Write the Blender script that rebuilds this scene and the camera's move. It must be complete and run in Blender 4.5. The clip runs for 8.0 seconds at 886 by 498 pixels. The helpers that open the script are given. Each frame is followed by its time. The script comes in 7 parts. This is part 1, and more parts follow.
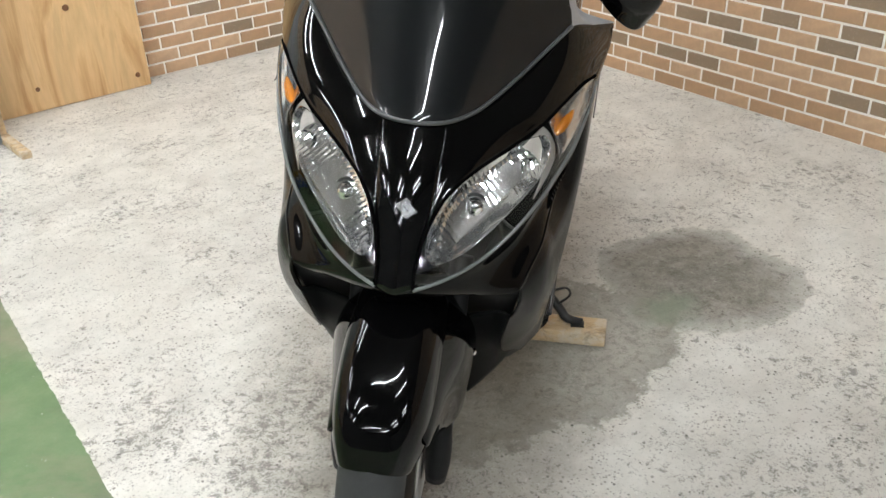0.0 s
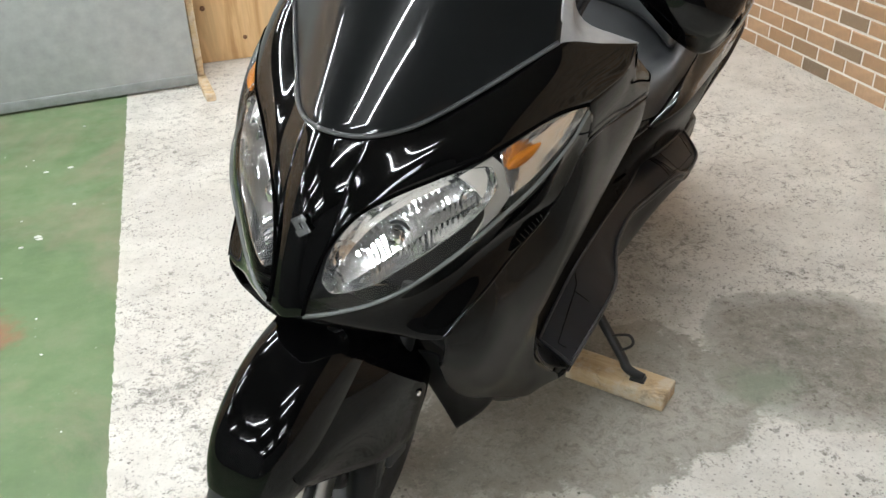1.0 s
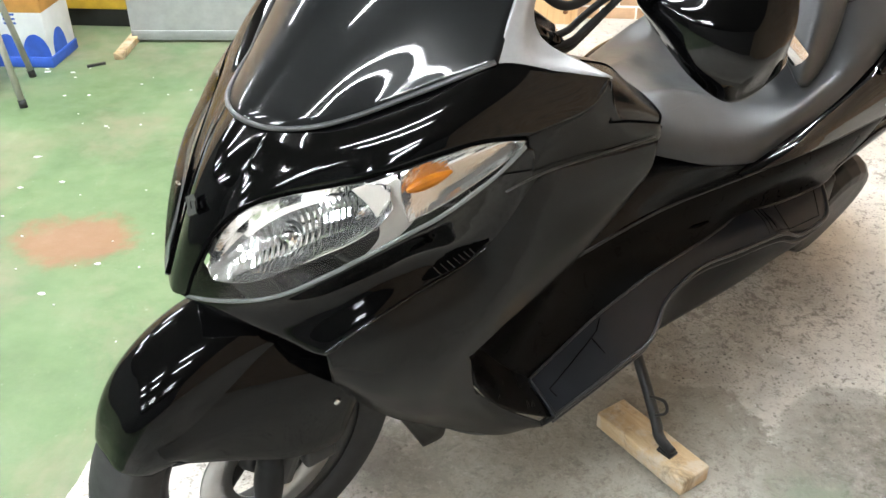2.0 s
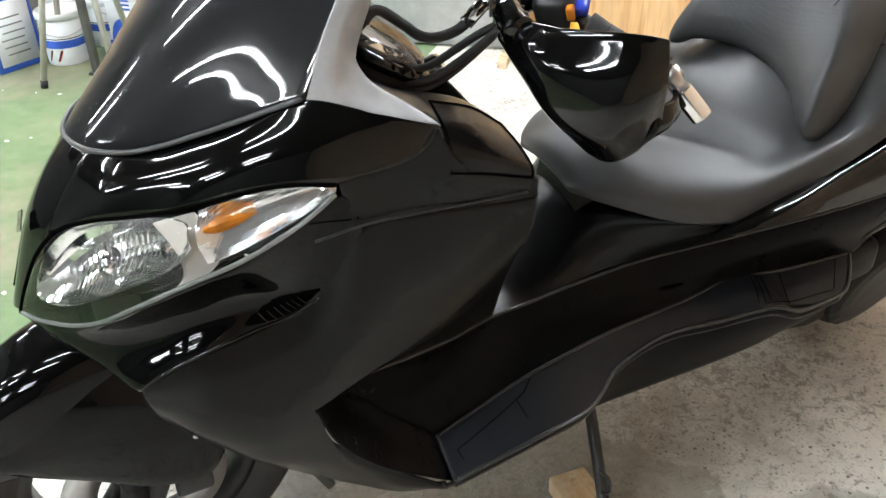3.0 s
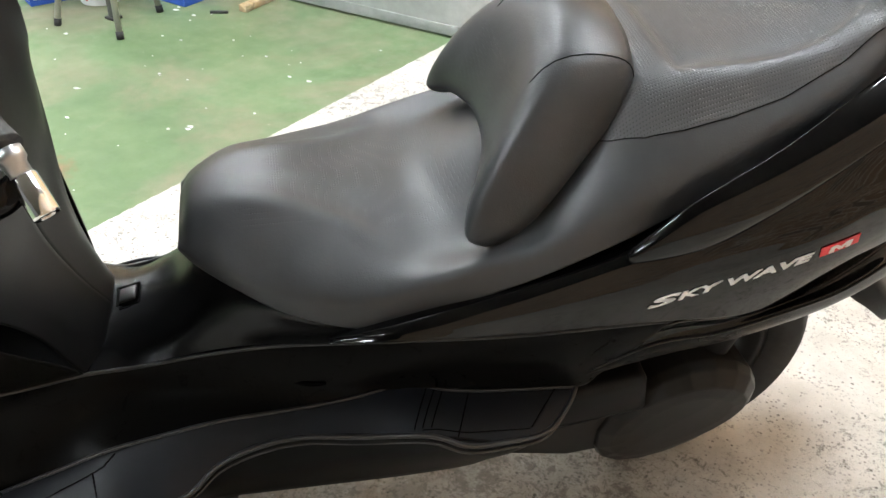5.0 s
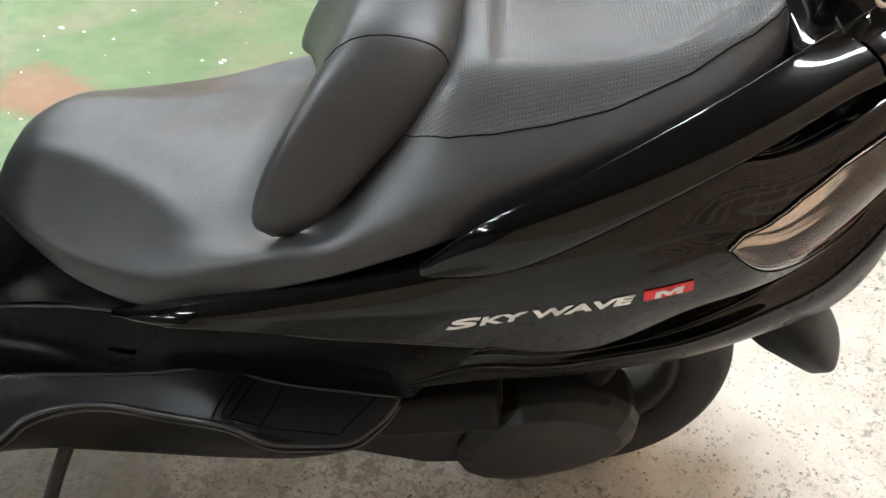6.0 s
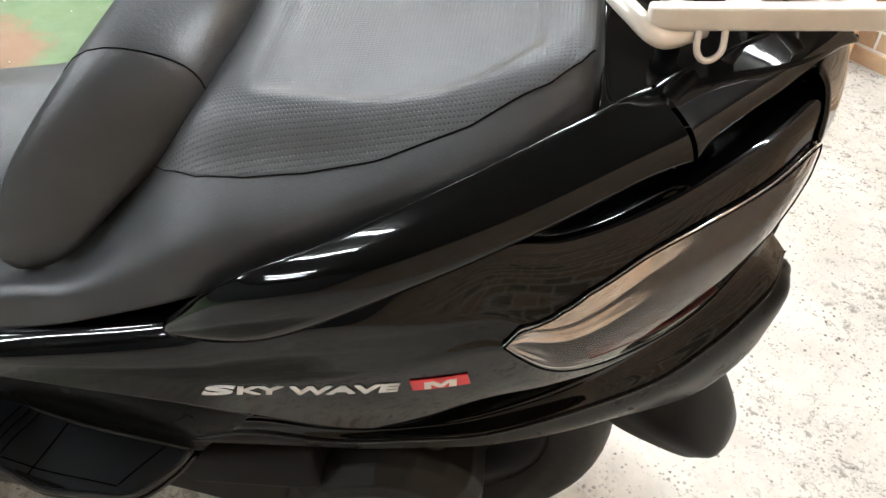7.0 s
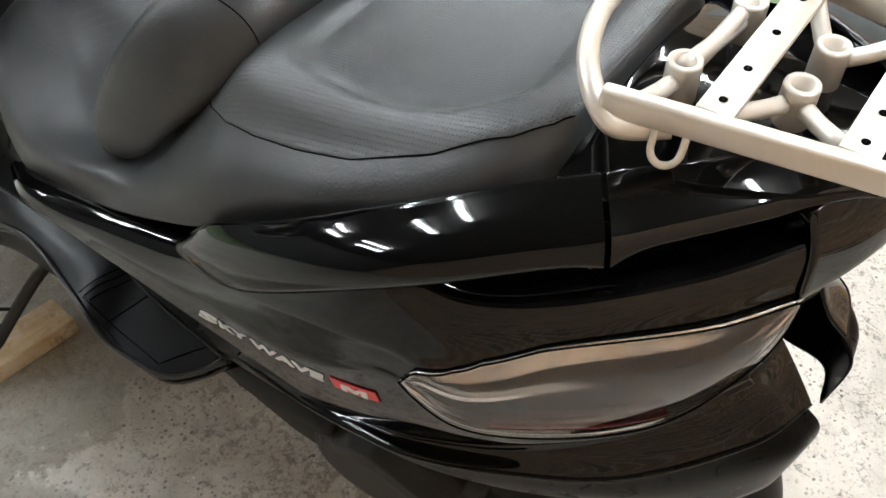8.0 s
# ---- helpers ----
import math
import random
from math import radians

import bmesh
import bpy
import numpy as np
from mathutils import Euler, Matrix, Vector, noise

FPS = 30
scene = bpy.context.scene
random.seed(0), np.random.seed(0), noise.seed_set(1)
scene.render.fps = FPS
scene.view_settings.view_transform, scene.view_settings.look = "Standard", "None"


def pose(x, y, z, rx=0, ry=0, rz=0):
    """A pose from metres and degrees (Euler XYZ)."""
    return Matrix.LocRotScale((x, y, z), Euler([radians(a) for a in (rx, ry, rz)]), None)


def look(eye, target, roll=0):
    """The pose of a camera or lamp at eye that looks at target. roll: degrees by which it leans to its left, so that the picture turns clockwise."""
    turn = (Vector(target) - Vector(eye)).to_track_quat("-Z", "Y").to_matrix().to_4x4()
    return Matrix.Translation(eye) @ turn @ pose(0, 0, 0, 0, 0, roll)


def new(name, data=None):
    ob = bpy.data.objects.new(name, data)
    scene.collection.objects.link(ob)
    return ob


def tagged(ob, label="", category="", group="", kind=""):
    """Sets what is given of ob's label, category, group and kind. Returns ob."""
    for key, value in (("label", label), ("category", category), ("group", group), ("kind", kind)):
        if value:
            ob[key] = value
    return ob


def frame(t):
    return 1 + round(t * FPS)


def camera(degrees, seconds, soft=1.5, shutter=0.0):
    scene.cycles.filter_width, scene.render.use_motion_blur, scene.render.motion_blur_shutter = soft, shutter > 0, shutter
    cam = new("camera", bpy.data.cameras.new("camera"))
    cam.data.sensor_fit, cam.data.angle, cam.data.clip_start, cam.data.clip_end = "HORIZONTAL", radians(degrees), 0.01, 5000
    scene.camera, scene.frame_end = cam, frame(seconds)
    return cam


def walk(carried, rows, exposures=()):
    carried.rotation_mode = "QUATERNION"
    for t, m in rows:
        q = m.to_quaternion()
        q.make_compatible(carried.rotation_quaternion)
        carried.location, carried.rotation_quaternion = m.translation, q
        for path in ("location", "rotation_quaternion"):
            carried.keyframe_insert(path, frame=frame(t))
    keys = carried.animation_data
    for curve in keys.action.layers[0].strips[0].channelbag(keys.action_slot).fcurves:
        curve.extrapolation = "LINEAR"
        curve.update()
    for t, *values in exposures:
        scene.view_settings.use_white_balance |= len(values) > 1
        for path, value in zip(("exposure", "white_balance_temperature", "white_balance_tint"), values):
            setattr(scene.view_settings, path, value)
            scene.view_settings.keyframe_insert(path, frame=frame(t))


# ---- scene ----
cam = camera(52.5, 8.0)
METRES, EYE, TILT, LEAN, TURN = 3.9, 1.55, 0.0, 0.0, 0.0
PATH = [
    (0, (0.413, 0.14, 1.405), (0.192, 1.859, 0.407), -2.1),
    (0.5, (0.668, 0.318, 1.38), (0.189, 1.977, 0.371), 0.1),
    (1, (0.869, 0.486, 1.374), (0.071, 2.003, 0.343), -1.9),
    (1.2, (0.977, 0.571, 1.378), (0.03, 1.991, 0.335), -2.4),
    (2.3, (1.236, 1.048, 1.367), (-0.113, 2.065, 0.297), 0.8),
    (2.5, (1.264, 1.142, 1.373), (-0.141, 2.096, 0.317), 0.8),
    (3, (1.336, 1.359, 1.359), (-0.157, 2.135, 0.278), -1.4),
    (3.5, (1.419, 1.612, 1.384), (-0.138, 2.216, 0.284), 0.3),
    (4, (1.421, 1.819, 1.361), (-0.155, 2.354, 0.253), 0.0),
    (4.5, (1.378, 2.057, 1.35), (-0.187, 2.601, 0.229), 4.3),
    (4.7, (1.369, 2.131, 1.352), (-0.209, 2.628, 0.229), 3.2),
    (5.8, (1.322, 2.685, 1.378), (-0.256, 2.734, 0.151), 1.4),
    (6, (1.276, 2.75, 1.354), (-0.288, 2.77, 0.108), 1.7),
    (6.5, (1.131, 2.936, 1.34), (-0.416, 2.931, 0.072), 5.0),
    (7, (1.06, 3.051, 1.339), (-0.439, 2.94, 0.02), 3.2),
    (7.5, (0.981, 3.216, 1.35), (-0.431, 2.751, 0.011), 2.8),
    (8, (0.888, 3.34, 1.383), (-0.298, 2.587, -0.041), 3.3),
]
walk(cam, [(t, look(eye, target, roll)) for t, eye, target, roll in PATH],
     exposures=((0, 0.1), (1, 0.19), (1.2, 0.25), (2.3, 1.05), (2.5, 0.92), (3, 0.75), (3.5, 0.9), (4, 0.9), (4.5, 0.7), (6, 0.7), (7, 0.7), (8, 0.4)))

# ---- world, lamps, exposure ----
world = bpy.data.worlds.new("workshop_world")
scene.world = world
world.use_nodes = True
world.node_tree.nodes["Background"].inputs[0].default_value = (0.55, 0.56, 0.58, 1)
world.node_tree.nodes["Background"].inputs[1].default_value = 0.0

ROOM = pose(-0.3, 5.3, 0, 0, 0, 225)      # room axes: x from the brick wall, y from the back wall
BIKE = pose(0.0847, 0, 0, 0, 0, -1.3) @ pose(0, 0, 0, 0, 6.0, 0)   # scooter leaning on its side stand


# ---- materials ----
def rgb(c):
    return (c[0], c[1], c[2], 1) if not isinstance(c, (int, float)) else (c, c, c, 1)


class Mat:
    """A small builder for node materials."""

    def __init__(self, name):
        self.m = bpy.data.materials.new(name)
        self.m.use_nodes = True
        self.t = self.m.node_tree
        self.b = self.t.nodes["Principled BSDF"]
        self.out = self.t.nodes["Material Output"]
        self.coord = self.node("ShaderNodeTexCoord")

    def node(self, kind, **kw):
        n = self.t.nodes.new(kind)
        for k, v in kw.items():
            n.inputs[k.replace("_", " ")].default_value = v
        return n

    def link(self, a, b):
        self.t.links.new(a, b)

    def set(self, **kw):
        for k, v in kw.items():
            self.b.inputs[k.replace("_", " ")].default_value = v
        return self

    def noise(self, scale, detail=4.0, rough=0.6, vec=None, dist=0.0):
        n = self.node("ShaderNodeTexNoise", Scale=scale, Detail=detail, Roughness=rough, Distortion=dist)
        self.link(vec or self.coord.outputs["Object"], n.inputs["Vector"])
        return n.outputs["Fac"]

    def ramp(self, fac, stops):
        n = self.node("ShaderNodeValToRGB")
        el = n.color_ramp.elements
        while len(el) < len(stops):
            el.new(0.5)
        for e, (p, c) in zip(el, stops):
            e.position, e.color = p, rgb(c)
        self.link(fac, n.inputs["Fac"])
        return n.outputs["Color"]

    def mix(self, fac, a, b, mode="MIX"):
        n = self.t.nodes.new("ShaderNodeMix")
        n.data_type, n.blend_type = "RGBA", mode
        for sock, v in ((n.inputs[0], fac), (n.inputs[6], a), (n.inputs[7], b)):
            if isinstance(v, bpy.types.NodeSocket):
                self.link(v, sock)
            else:
                sock.default_value = v if sock == n.inputs[0] else rgb(v)
        return n.outputs[2]

    def math(self, op, a, b=0.0, clamp=False):
        n = self.t.nodes.new("ShaderNodeMath")
        n.operation, n.use_clamp = op, clamp
        for sock, v in ((n.inputs[0], a), (n.inputs[1], b)):
            if isinstance(v, bpy.types.NodeSocket):
                self.link(v, sock)
            else:
                sock.default_value = v
        return n.outputs[0]

    def bump(self, height, strength=0.2, dist=0.002):
        n = self.node("ShaderNodeBump", Strength=strength, Distance=dist)
        self.link(height, n.inputs["Height"])
        self.link(n.outputs["Normal"], self.b.inputs["Normal"])
        return self

    def color(self, sock):
        self.link(sock, self.b.inputs["Base Color"])
        return self

    def roughness(self, sock):
        self.link(sock, self.b.inputs["Roughness"])
        return self


def simple(name, color, rough=0.5, metal=0.0, grain=0.0, grain_scale=400, vary=0.25, coat=0.0):
    """A plain surface with slight mottling, uneven gloss and an optional fine grain."""
    k = Mat(name).set(Metallic=metal, Coat_Weight=coat, Coat_Roughness=0.03)
    c = np.array(color if not isinstance(color, (int, float)) else (color,) * 3, float)
    f = k.noise(18, 5)
    k.color(k.ramp(f, [(0.3, c * (1 - vary)), (0.7, np.minimum(c * (1 + vary), 1))]))
    g = k.noise(55, 6)
    k.roughness(k.math("ADD", rough * 0.8, k.math("MULTIPLY", g, rough * 0.4)))
    if grain:
        k.bump(k.noise(grain_scale, 2), grain, 0.001)
    return k.m


def gloss_paint(name, spec, rough):
    k = Mat(name).set(Specular_IOR_Level=spec)
    dust = k.noise(240, 8, 0.75)
    k.color(k.ramp(dust, [(0.55, (0.0014, 0.0014, 0.0015)), (0.8, (0.0045, 0.0045, 0.0043))]))
    k.roughness(k.math("ADD", rough, k.math("MULTIPLY", k.noise(30, 5), 0.03)))
    k.bump(k.noise(420, 3), 0.012, 0.001)
    return k.m


def satin_plastic(name, base, rough, spec=0.16):
    k = Mat(name).set(Specular_IOR_Level=spec)
    f = k.noise(12, 6, 0.65)
    b = np.array(base)
    k.color(k.ramp(f, [(0.3, b * 0.8), (0.75, b * 1.3)]))
    smear = k.noise(26, 7, 0.7, dist=1.5)
    k.roughness(k.math("ADD", rough - 0.02, k.math("MULTIPLY", smear, 0.06)))
    k.bump(k.noise(900, 2), 0.12, 0.0006)
    return k.m


def vinyl(name, base, dots):
    """Seat cover: leather grain, or a pressed dot pattern on the top panels."""
    k = Mat(name).set(Specular_IOR_Level=0.45)
    f = k.noise(9, 5, 0.6)
    b = np.array(base)
    tone = k.ramp(f, [(0.3, b * 0.85), (0.72, b * 1.25)])
    k.color(tone)
    k.roughness(k.math("ADD", 0.33, k.math("MULTIPLY", k.noise(35, 6), 0.14)))
    v = k.t.nodes.new("ShaderNodeTexVoronoi")
    v.inputs["Scale"].default_value = 260 if dots else 420
    if dots:
        v.inputs["Randomness"].default_value = 0.0
    flat = k.node("ShaderNodeMapping")
    flat.inputs["Scale"].default_value = (1, 1, 0) if dots else (1, 1, 1)
    k.link(k.coord.outputs["Object"], flat.inputs["Vector"])
    k.link(flat.outputs[0], v.inputs["Vector"])
    if dots:
        h = k.ramp(v.outputs["Distance"], [(0.13, 0.0), (0.25, 1.0)])
        k.bump(h, 0.5, 0.0014)
        k.color(k.mix(h, b * 0.45, tone))
    else:
        # leather grain, with pressed dots in the middle of the rider's part
        d = k.node("ShaderNodeTexVoronoi", Scale=260.0, Randomness=0.0)
        k.link(k.coord.outputs["Object"], d.inputs["Vector"])
        dot = k.ramp(d.outputs["Distance"], [(0.16, 0.0), (0.30, 1.0)])
        sep = k.node("ShaderNodeSeparateXYZ")
        k.link(k.coord.outputs["Object"], sep.inputs[0])
        inner = k.math("MULTIPLY", k.math("LESS_THAN", k.math("ABSOLUTE", sep.outputs[0]), 0.105), k.math("LESS_THAN", sep.outputs[1], 2.62))
        inner = k.math("MULTIPLY", inner, k.math("GREATER_THAN", sep.outputs[1], 2.24))
        crease = k.mix(0.45, k.mix(0.5, v.outputs["Distance"], k.noise(160, 4)), k.noise(48, 8, 0.75, dist=1.2))
        k.bump(k.mix(inner, crease, dot), 0.32, 0.0014)
    return k.m


def clear_plastic(name, tint=(1, 1, 1), gloss_rough=0.02):
    k = Mat(name)
    k.t.nodes.remove(k.b)
    tr = k.node("ShaderNodeBsdfTransparent", Color=rgb(tint))
    gl = k.node("ShaderNodeBsdfGlossy", Roughness=gloss_rough)
    fr = k.node("ShaderNodeFresnel", IOR=1.5)
    mx = k.t.nodes.new("ShaderNodeMixShader")
    k.link(fr.outputs[0], mx.inputs[0])
    k.link(tr.outputs[0], mx.inputs[1])
    k.link(gl.outputs[0], mx.inputs[2])
    k.link(mx.outputs[0], k.out.inputs["Surface"])
    return k.m


def emitter(name, color, strength):
    k = Mat(name).set(Base_Color=rgb(0.8), Emission_Color=rgb(color), Emission_Strength=strength)
    return k.m


def screen_material():
    """Dark screen under a hard coat, hazed by fine scratches."""
    k = Mat("dark_screen").set(Base_Color=rgb((0.006, 0.0065, 0.007)), Specular_IOR_Level=0.05, Coat_Weight=0.7, Coat_Roughness=0.03)
    k.roughness(k.math("ADD", 0.24, k.math("MULTIPLY", k.noise(14, 6, 0.65), 0.12)))
    return k.m


GLOSS = gloss_paint("gloss_black_paint", 0.37, 0.026)
SCREENM = screen_material()
SATIN = satin_plastic("satin_black_plastic", (0.0032, 0.0031, 0.0030), 0.27, 0.05)
# Same black paint, reflection weakened to stand in for dark surroundings
LOWG = gloss_paint("gloss_black_paint_dimmed", 0.18, 0.02)
GLOSS2 = gloss_paint("gloss_black_ledge_paint", 0.34, 0.025)
RIMM = simple("lens_rim_plastic", (0.11, 0.115, 0.112), 0.2, vary=0.1)
# Body black again, its floor reflection weakened to look shaded
FENDG = gloss_paint("fender_paint_dimmed", 0.2, 0.02)
SHIELD = satin_plastic("satin_leg_shield", (0.0066, 0.0064, 0.0060), 0.20, 0.13)
BEAD = satin_plastic("shiny_moulded_edge", (0.020, 0.020, 0.021), 0.30, 0.5)
SATIN2 = satin_plastic("dark_resin", (0.0060, 0.0061, 0.0064), 0.33, 0.06)
TUNNEL = satin_plastic("satin_tunnel_plastic", (0.0040, 0.0042, 0.0048), 0.24, 0.22)
MATTE = satin_plastic("matte_black_plastic", (0.007, 0.007, 0.0074), 0.5)
GREYPL = satin_plastic("grey_black_resin", (0.27, 0.27, 0.274), 0.28, 0.75)
TRIM = satin_plastic("dark_rubber_trim", (0.06, 0.06, 0.061), 0.45, 0.4)
MAT_RUB = satin_plastic("footboard_rubber", (0.0072, 0.0084, 0.0110), 0.33, 0.24)
SEAT = vinyl("seat_vinyl", (0.027, 0.0283, 0.030), False)
# Top panel toned lighter to imitate the sheen on the seat top
SEATD = vinyl("seat_vinyl_dotted_sheen", (0.046, 0.0475, 0.050), True)
RUBBER = simple("tyre_rubber", 0.018, 0.7, grain=0.2, grain_scale=250)
BRIGHT = simple("silver_meter_plate", 0.82, 0.22, 0.85, vary=0.1)
CHROME = simple("chrome", 0.85, 0.07, 1.0, vary=0.05)
TAILREF = simple("tail_reflector_chrome", 0.84, 0.11, 0.94, vary=0.04)
REFLECTOR = simple("reflector_chrome", 0.93, 0.07, 0.97, vary=0.04)
ALU = simple("cast_aluminium", 0.45, 0.35, 1.0, vary=0.1)
RACKM = simple("silver_rack_paint", (0.62, 0.58, 0.52), 0.33, 0.35, grain=0.05, vary=0.08)
LENS = clear_plastic("clear_lens")
SMOKE = clear_plastic("smoke_lens", (0.86, 0.83, 0.81))
AMBER = simple("amber_bulb", (0.52, 0.17, 0.014), 0.12, vary=0.35)
REDP = simple("red_lens", (0.09, 0.008, 0.010), 0.2, vary=0.15)
WHITEP = simple("white_resin", (0.46, 0.43, 0.38), 0.35, vary=0.08)
BLUEP = simple("blue_plastic", (0.02, 0.05, 0.5), 0.35)
YELLOWP = simple("yellow_plastic", (0.75, 0.42, 0.03), 0.4)
BRASS = simple("brass_screw", (0.62, 0.50, 0.30), 0.3, 0.9, vary=0.1)
EMBLEM = simple("nose_emblem_chrome", 0.30, 0.14, 0.95, vary=0.1)
BADGE = simple("silver_badge", 0.70, 0.3, 0.15, vary=0.05)
BADGE_RED = simple("red_badge", (0.62, 0.02, 0.03), 0.3)
STEEL = simple("black_steel", 0.02, 0.45, 0.3, grain=0.1)
SEAM = satin_plastic("dark_joint", (0.0018, 0.0018, 0.0018), 0.8, 0.0)
CASE = satin_plastic("dark_engine_case", (0.013, 0.0122, 0.0113), 0.36, 0.25)
GALV = simple("galvanised_pipe", (0.42, 0.40, 0.36), 0.45, 0.4, vary=0.15)


# ---- mesh helpers ----
def crom(pts, n):
    """A smooth curve through points (k, d): n samples evenly in parameter."""
    p = np.asarray(pts, float)
    if len(p) == 2:
        u = np.linspace(0, 1, n)[(...,) + (None,) * (p.ndim - 1)]
        return p[0] * (1 - u) + p[1] * u
    q = np.concatenate([[2 * p[0] - p[1]], p, [2 * p[-1] - p[-2]]])
    u = np.linspace(0, len(p) - 1, n)
    i = np.minimum(u.astype(int), len(p) - 2)
    f = (u - i)[(...,) + (None,) * (p.ndim - 1)]
    a, b, c, d = q[i], q[i + 1], q[i + 2], q[i + 3]
    return 0.5 * (2 * b + (c - a) * f + (2 * a - 5 * b + 4 * c - d) * f**2 + (3 * b - a - 3 * c + d) * f**3)


def sheet(rows, nu=36, nv=14):
    """A smooth grid (nu, nv, 3) through rows of control points."""
    k = max(len(r) for r in rows)
    even = np.array([crom(r, k) if len(r) != k else np.asarray(r, float) for r in rows])
    g = crom(even, nu)
    return crom(g.transpose(1, 0, 2), nv).transpose(1, 0, 2)


def fair(g, rounds=320):
    """Takes small waves out of a grid; its edges stay."""
    g = g.copy()
    for k in range(2 * rounds):
        mid = 0.25 * (g[2:, 1:-1] + g[:-2, 1:-1] + g[1:-1, 2:] + g[1:-1, :-2])
        g[1:-1, 1:-1] += (0.5 if k % 2 == 0 else -0.51) * (mid - g[1:-1, 1:-1])
    return g


def taut(g, keep=0.003):
    """Draws a grid tight like a thin plate inside its edges, so that it mirrors without waves."""
    nu, nv = g.shape[:2]
    idx = np.arange(nu * nv).reshape(nu, nv)
    terms = []
    for a, b, c in ((idx[:-2], idx[1:-1], idx[2:]), (idx[:, :-2], idx[:, 1:-1], idx[:, 2:])):
        terms.append(np.stack([a.ravel(), b.ravel(), c.ravel()], 1))
    rows = np.concatenate(terms)
    size = nu * nv
    k = np.zeros((size, size))
    for i, x in enumerate((1.0, -2.0, 1.0)):
        for j, y in enumerate((1.0, -2.0, 1.0)):
            np.add.at(k, (rows[:, i], rows[:, j]), x * y)
    k[np.arange(size), np.arange(size)] += keep
    flat = g.reshape(-1, 3)
    edge = np.zeros((nu, nv), bool)
    edge[0], edge[-1], edge[:, 0], edge[:, -1] = True, True, True, True
    edge = edge.ravel()
    inner = ~edge
    out = flat.copy()
    out[inner] = np.linalg.solve(k[np.ix_(inner, inner)], keep * flat[inner] - k[np.ix_(inner, edge)] @ flat[edge])
    return out.reshape(g.shape)


def normals(g):
    du, dv = np.gradient(g, axis=0), np.gradient(g, axis=1)
    n = np.cross(du, dv)
    return n / np.maximum(np.linalg.norm(n, axis=2, keepdims=True), 1e-9)


def mirror(g):
    return g * np.array([-1.0, 1, 1])


def shell(g, out=None, thick=0.0035, roll=0.0022, butt=()):
    """A panel with thickness and rolled edges from a grid. out: a point well inside, from which the skin faces away.
    butt: edges "start" or "end" that run on into a neighbour and get no rolled edge."""
    n = normals(g)
    bare = [0] * ("start" in butt) + [len(g) - 1] * ("end" in butt)
    mid = g.reshape(-1, 3).mean(0)
    inside = np.array(out) if out is not None else np.array([0, mid[1], 0.62])
    if ((g - inside) * n).sum() < 0:
        g = g[:, ::-1]
        n = normals(g)
    nu, nv = g.shape[:2]
    bm = bmesh.new()
    top = [[bm.verts.new(g[i, j]) for j in range(nv)] for i in range(nu)]
    for i in range(nu - 1):
        for j in range(nv - 1):
            bm.faces.new((top[i][j], top[i + 1][j], top[i + 1][j + 1], top[i][j + 1]))
    ring = [(i, 0) for i in range(nu)] + [(nu - 1, j) for j in range(1, nv)] + [(i, nv - 1) for i in range(nu - 2, -1, -1)] + [(0, j) for j in range(nv - 2, 0, -1)]
    steps = ((0.7, -0.3), (1.0, -1.0))
    last = [top[i][j] for i, j in ring]
    for s, d in steps + ((1.0, -thick / roll),):
        cur = []
        for i, j in ring:
            away = np.zeros(3)
            if i in (0, nu - 1):
                v = g[i, j] - g[1 if i == 0 else nu - 2, j]
                away += v / max(np.linalg.norm(v), 1e-9)
            if j in (0, nv - 1):
                v = g[i, j] - g[i, 1 if j == 0 else nv - 2]
                away += v / max(np.linalg.norm(v), 1e-9)
            away /= max(np.linalg.norm(away), 1e-9)
            cur.append(bm.verts.new(g[i, j] + roll * (s * away + d * n[i, j])))
        for k in range(len(ring)):
            m = (k + 1) % len(ring)
            if ring[k][0] in bare and ring[m][0] in bare:
                continue
            bm.faces.new((last[k], cur[k], cur[m], last[m]))
        last = cur
    bm.normal_update()
    bmesh.ops.recalc_face_normals(bm, faces=bm.faces)
    bm.faces.ensure_lookup_table()
    f = bm.faces[(nu - 1) * (nv - 1) // 2]
    if (np.array(f.calc_center_median()) - inside) @ np.array(f.normal) < 0:
        bmesh.ops.reverse_faces(bm, faces=bm.faces)
    return bm


def part(name, bm, material, parent, label="", smooth=True):
    """Links a bmesh as one mesh object under a thing or a part."""
    me = bpy.data.meshes.new(name)
    for f in bm.faces:
        f.smooth = smooth
    bm.to_mesh(me)
    bm.free()
    me.materials.append(material)
    ob = new(name, me)
    if parent is not None:
        ob.parent = parent
    if label:
        ob["label"] = label
    return ob


def thing(name, label, category, m=Matrix(), group="", kind=""):
    ob = new(name)
    ob.empty_display_size = 0.05
    ob.matrix_basis = m
    return tagged(ob, label, category, group, kind)


def panel(name, parent, rows, material, label="", nu=36, nv=14, thick=0.0035, roll=0.0022, sides=(1,), out=None, butt=()):
    """A lofted panel; sides (1, -1) makes it for the left and the right of the scooter."""
    made = []
    for s in sides:
        g = rows if isinstance(rows, np.ndarray) else sheet(rows, nu, nv)
        if material in (GLOSS, SCREENM) and not isinstance(rows, np.ndarray):
            g = taut(fair(g))
        inside = out
        if s < 0:
            g = mirror(g)
            inside = None if out is None else (-out[0], out[1], out[2])
        made.append(part(name, shell(g, inside, thick, roll, butt), material, parent, label))
    return made


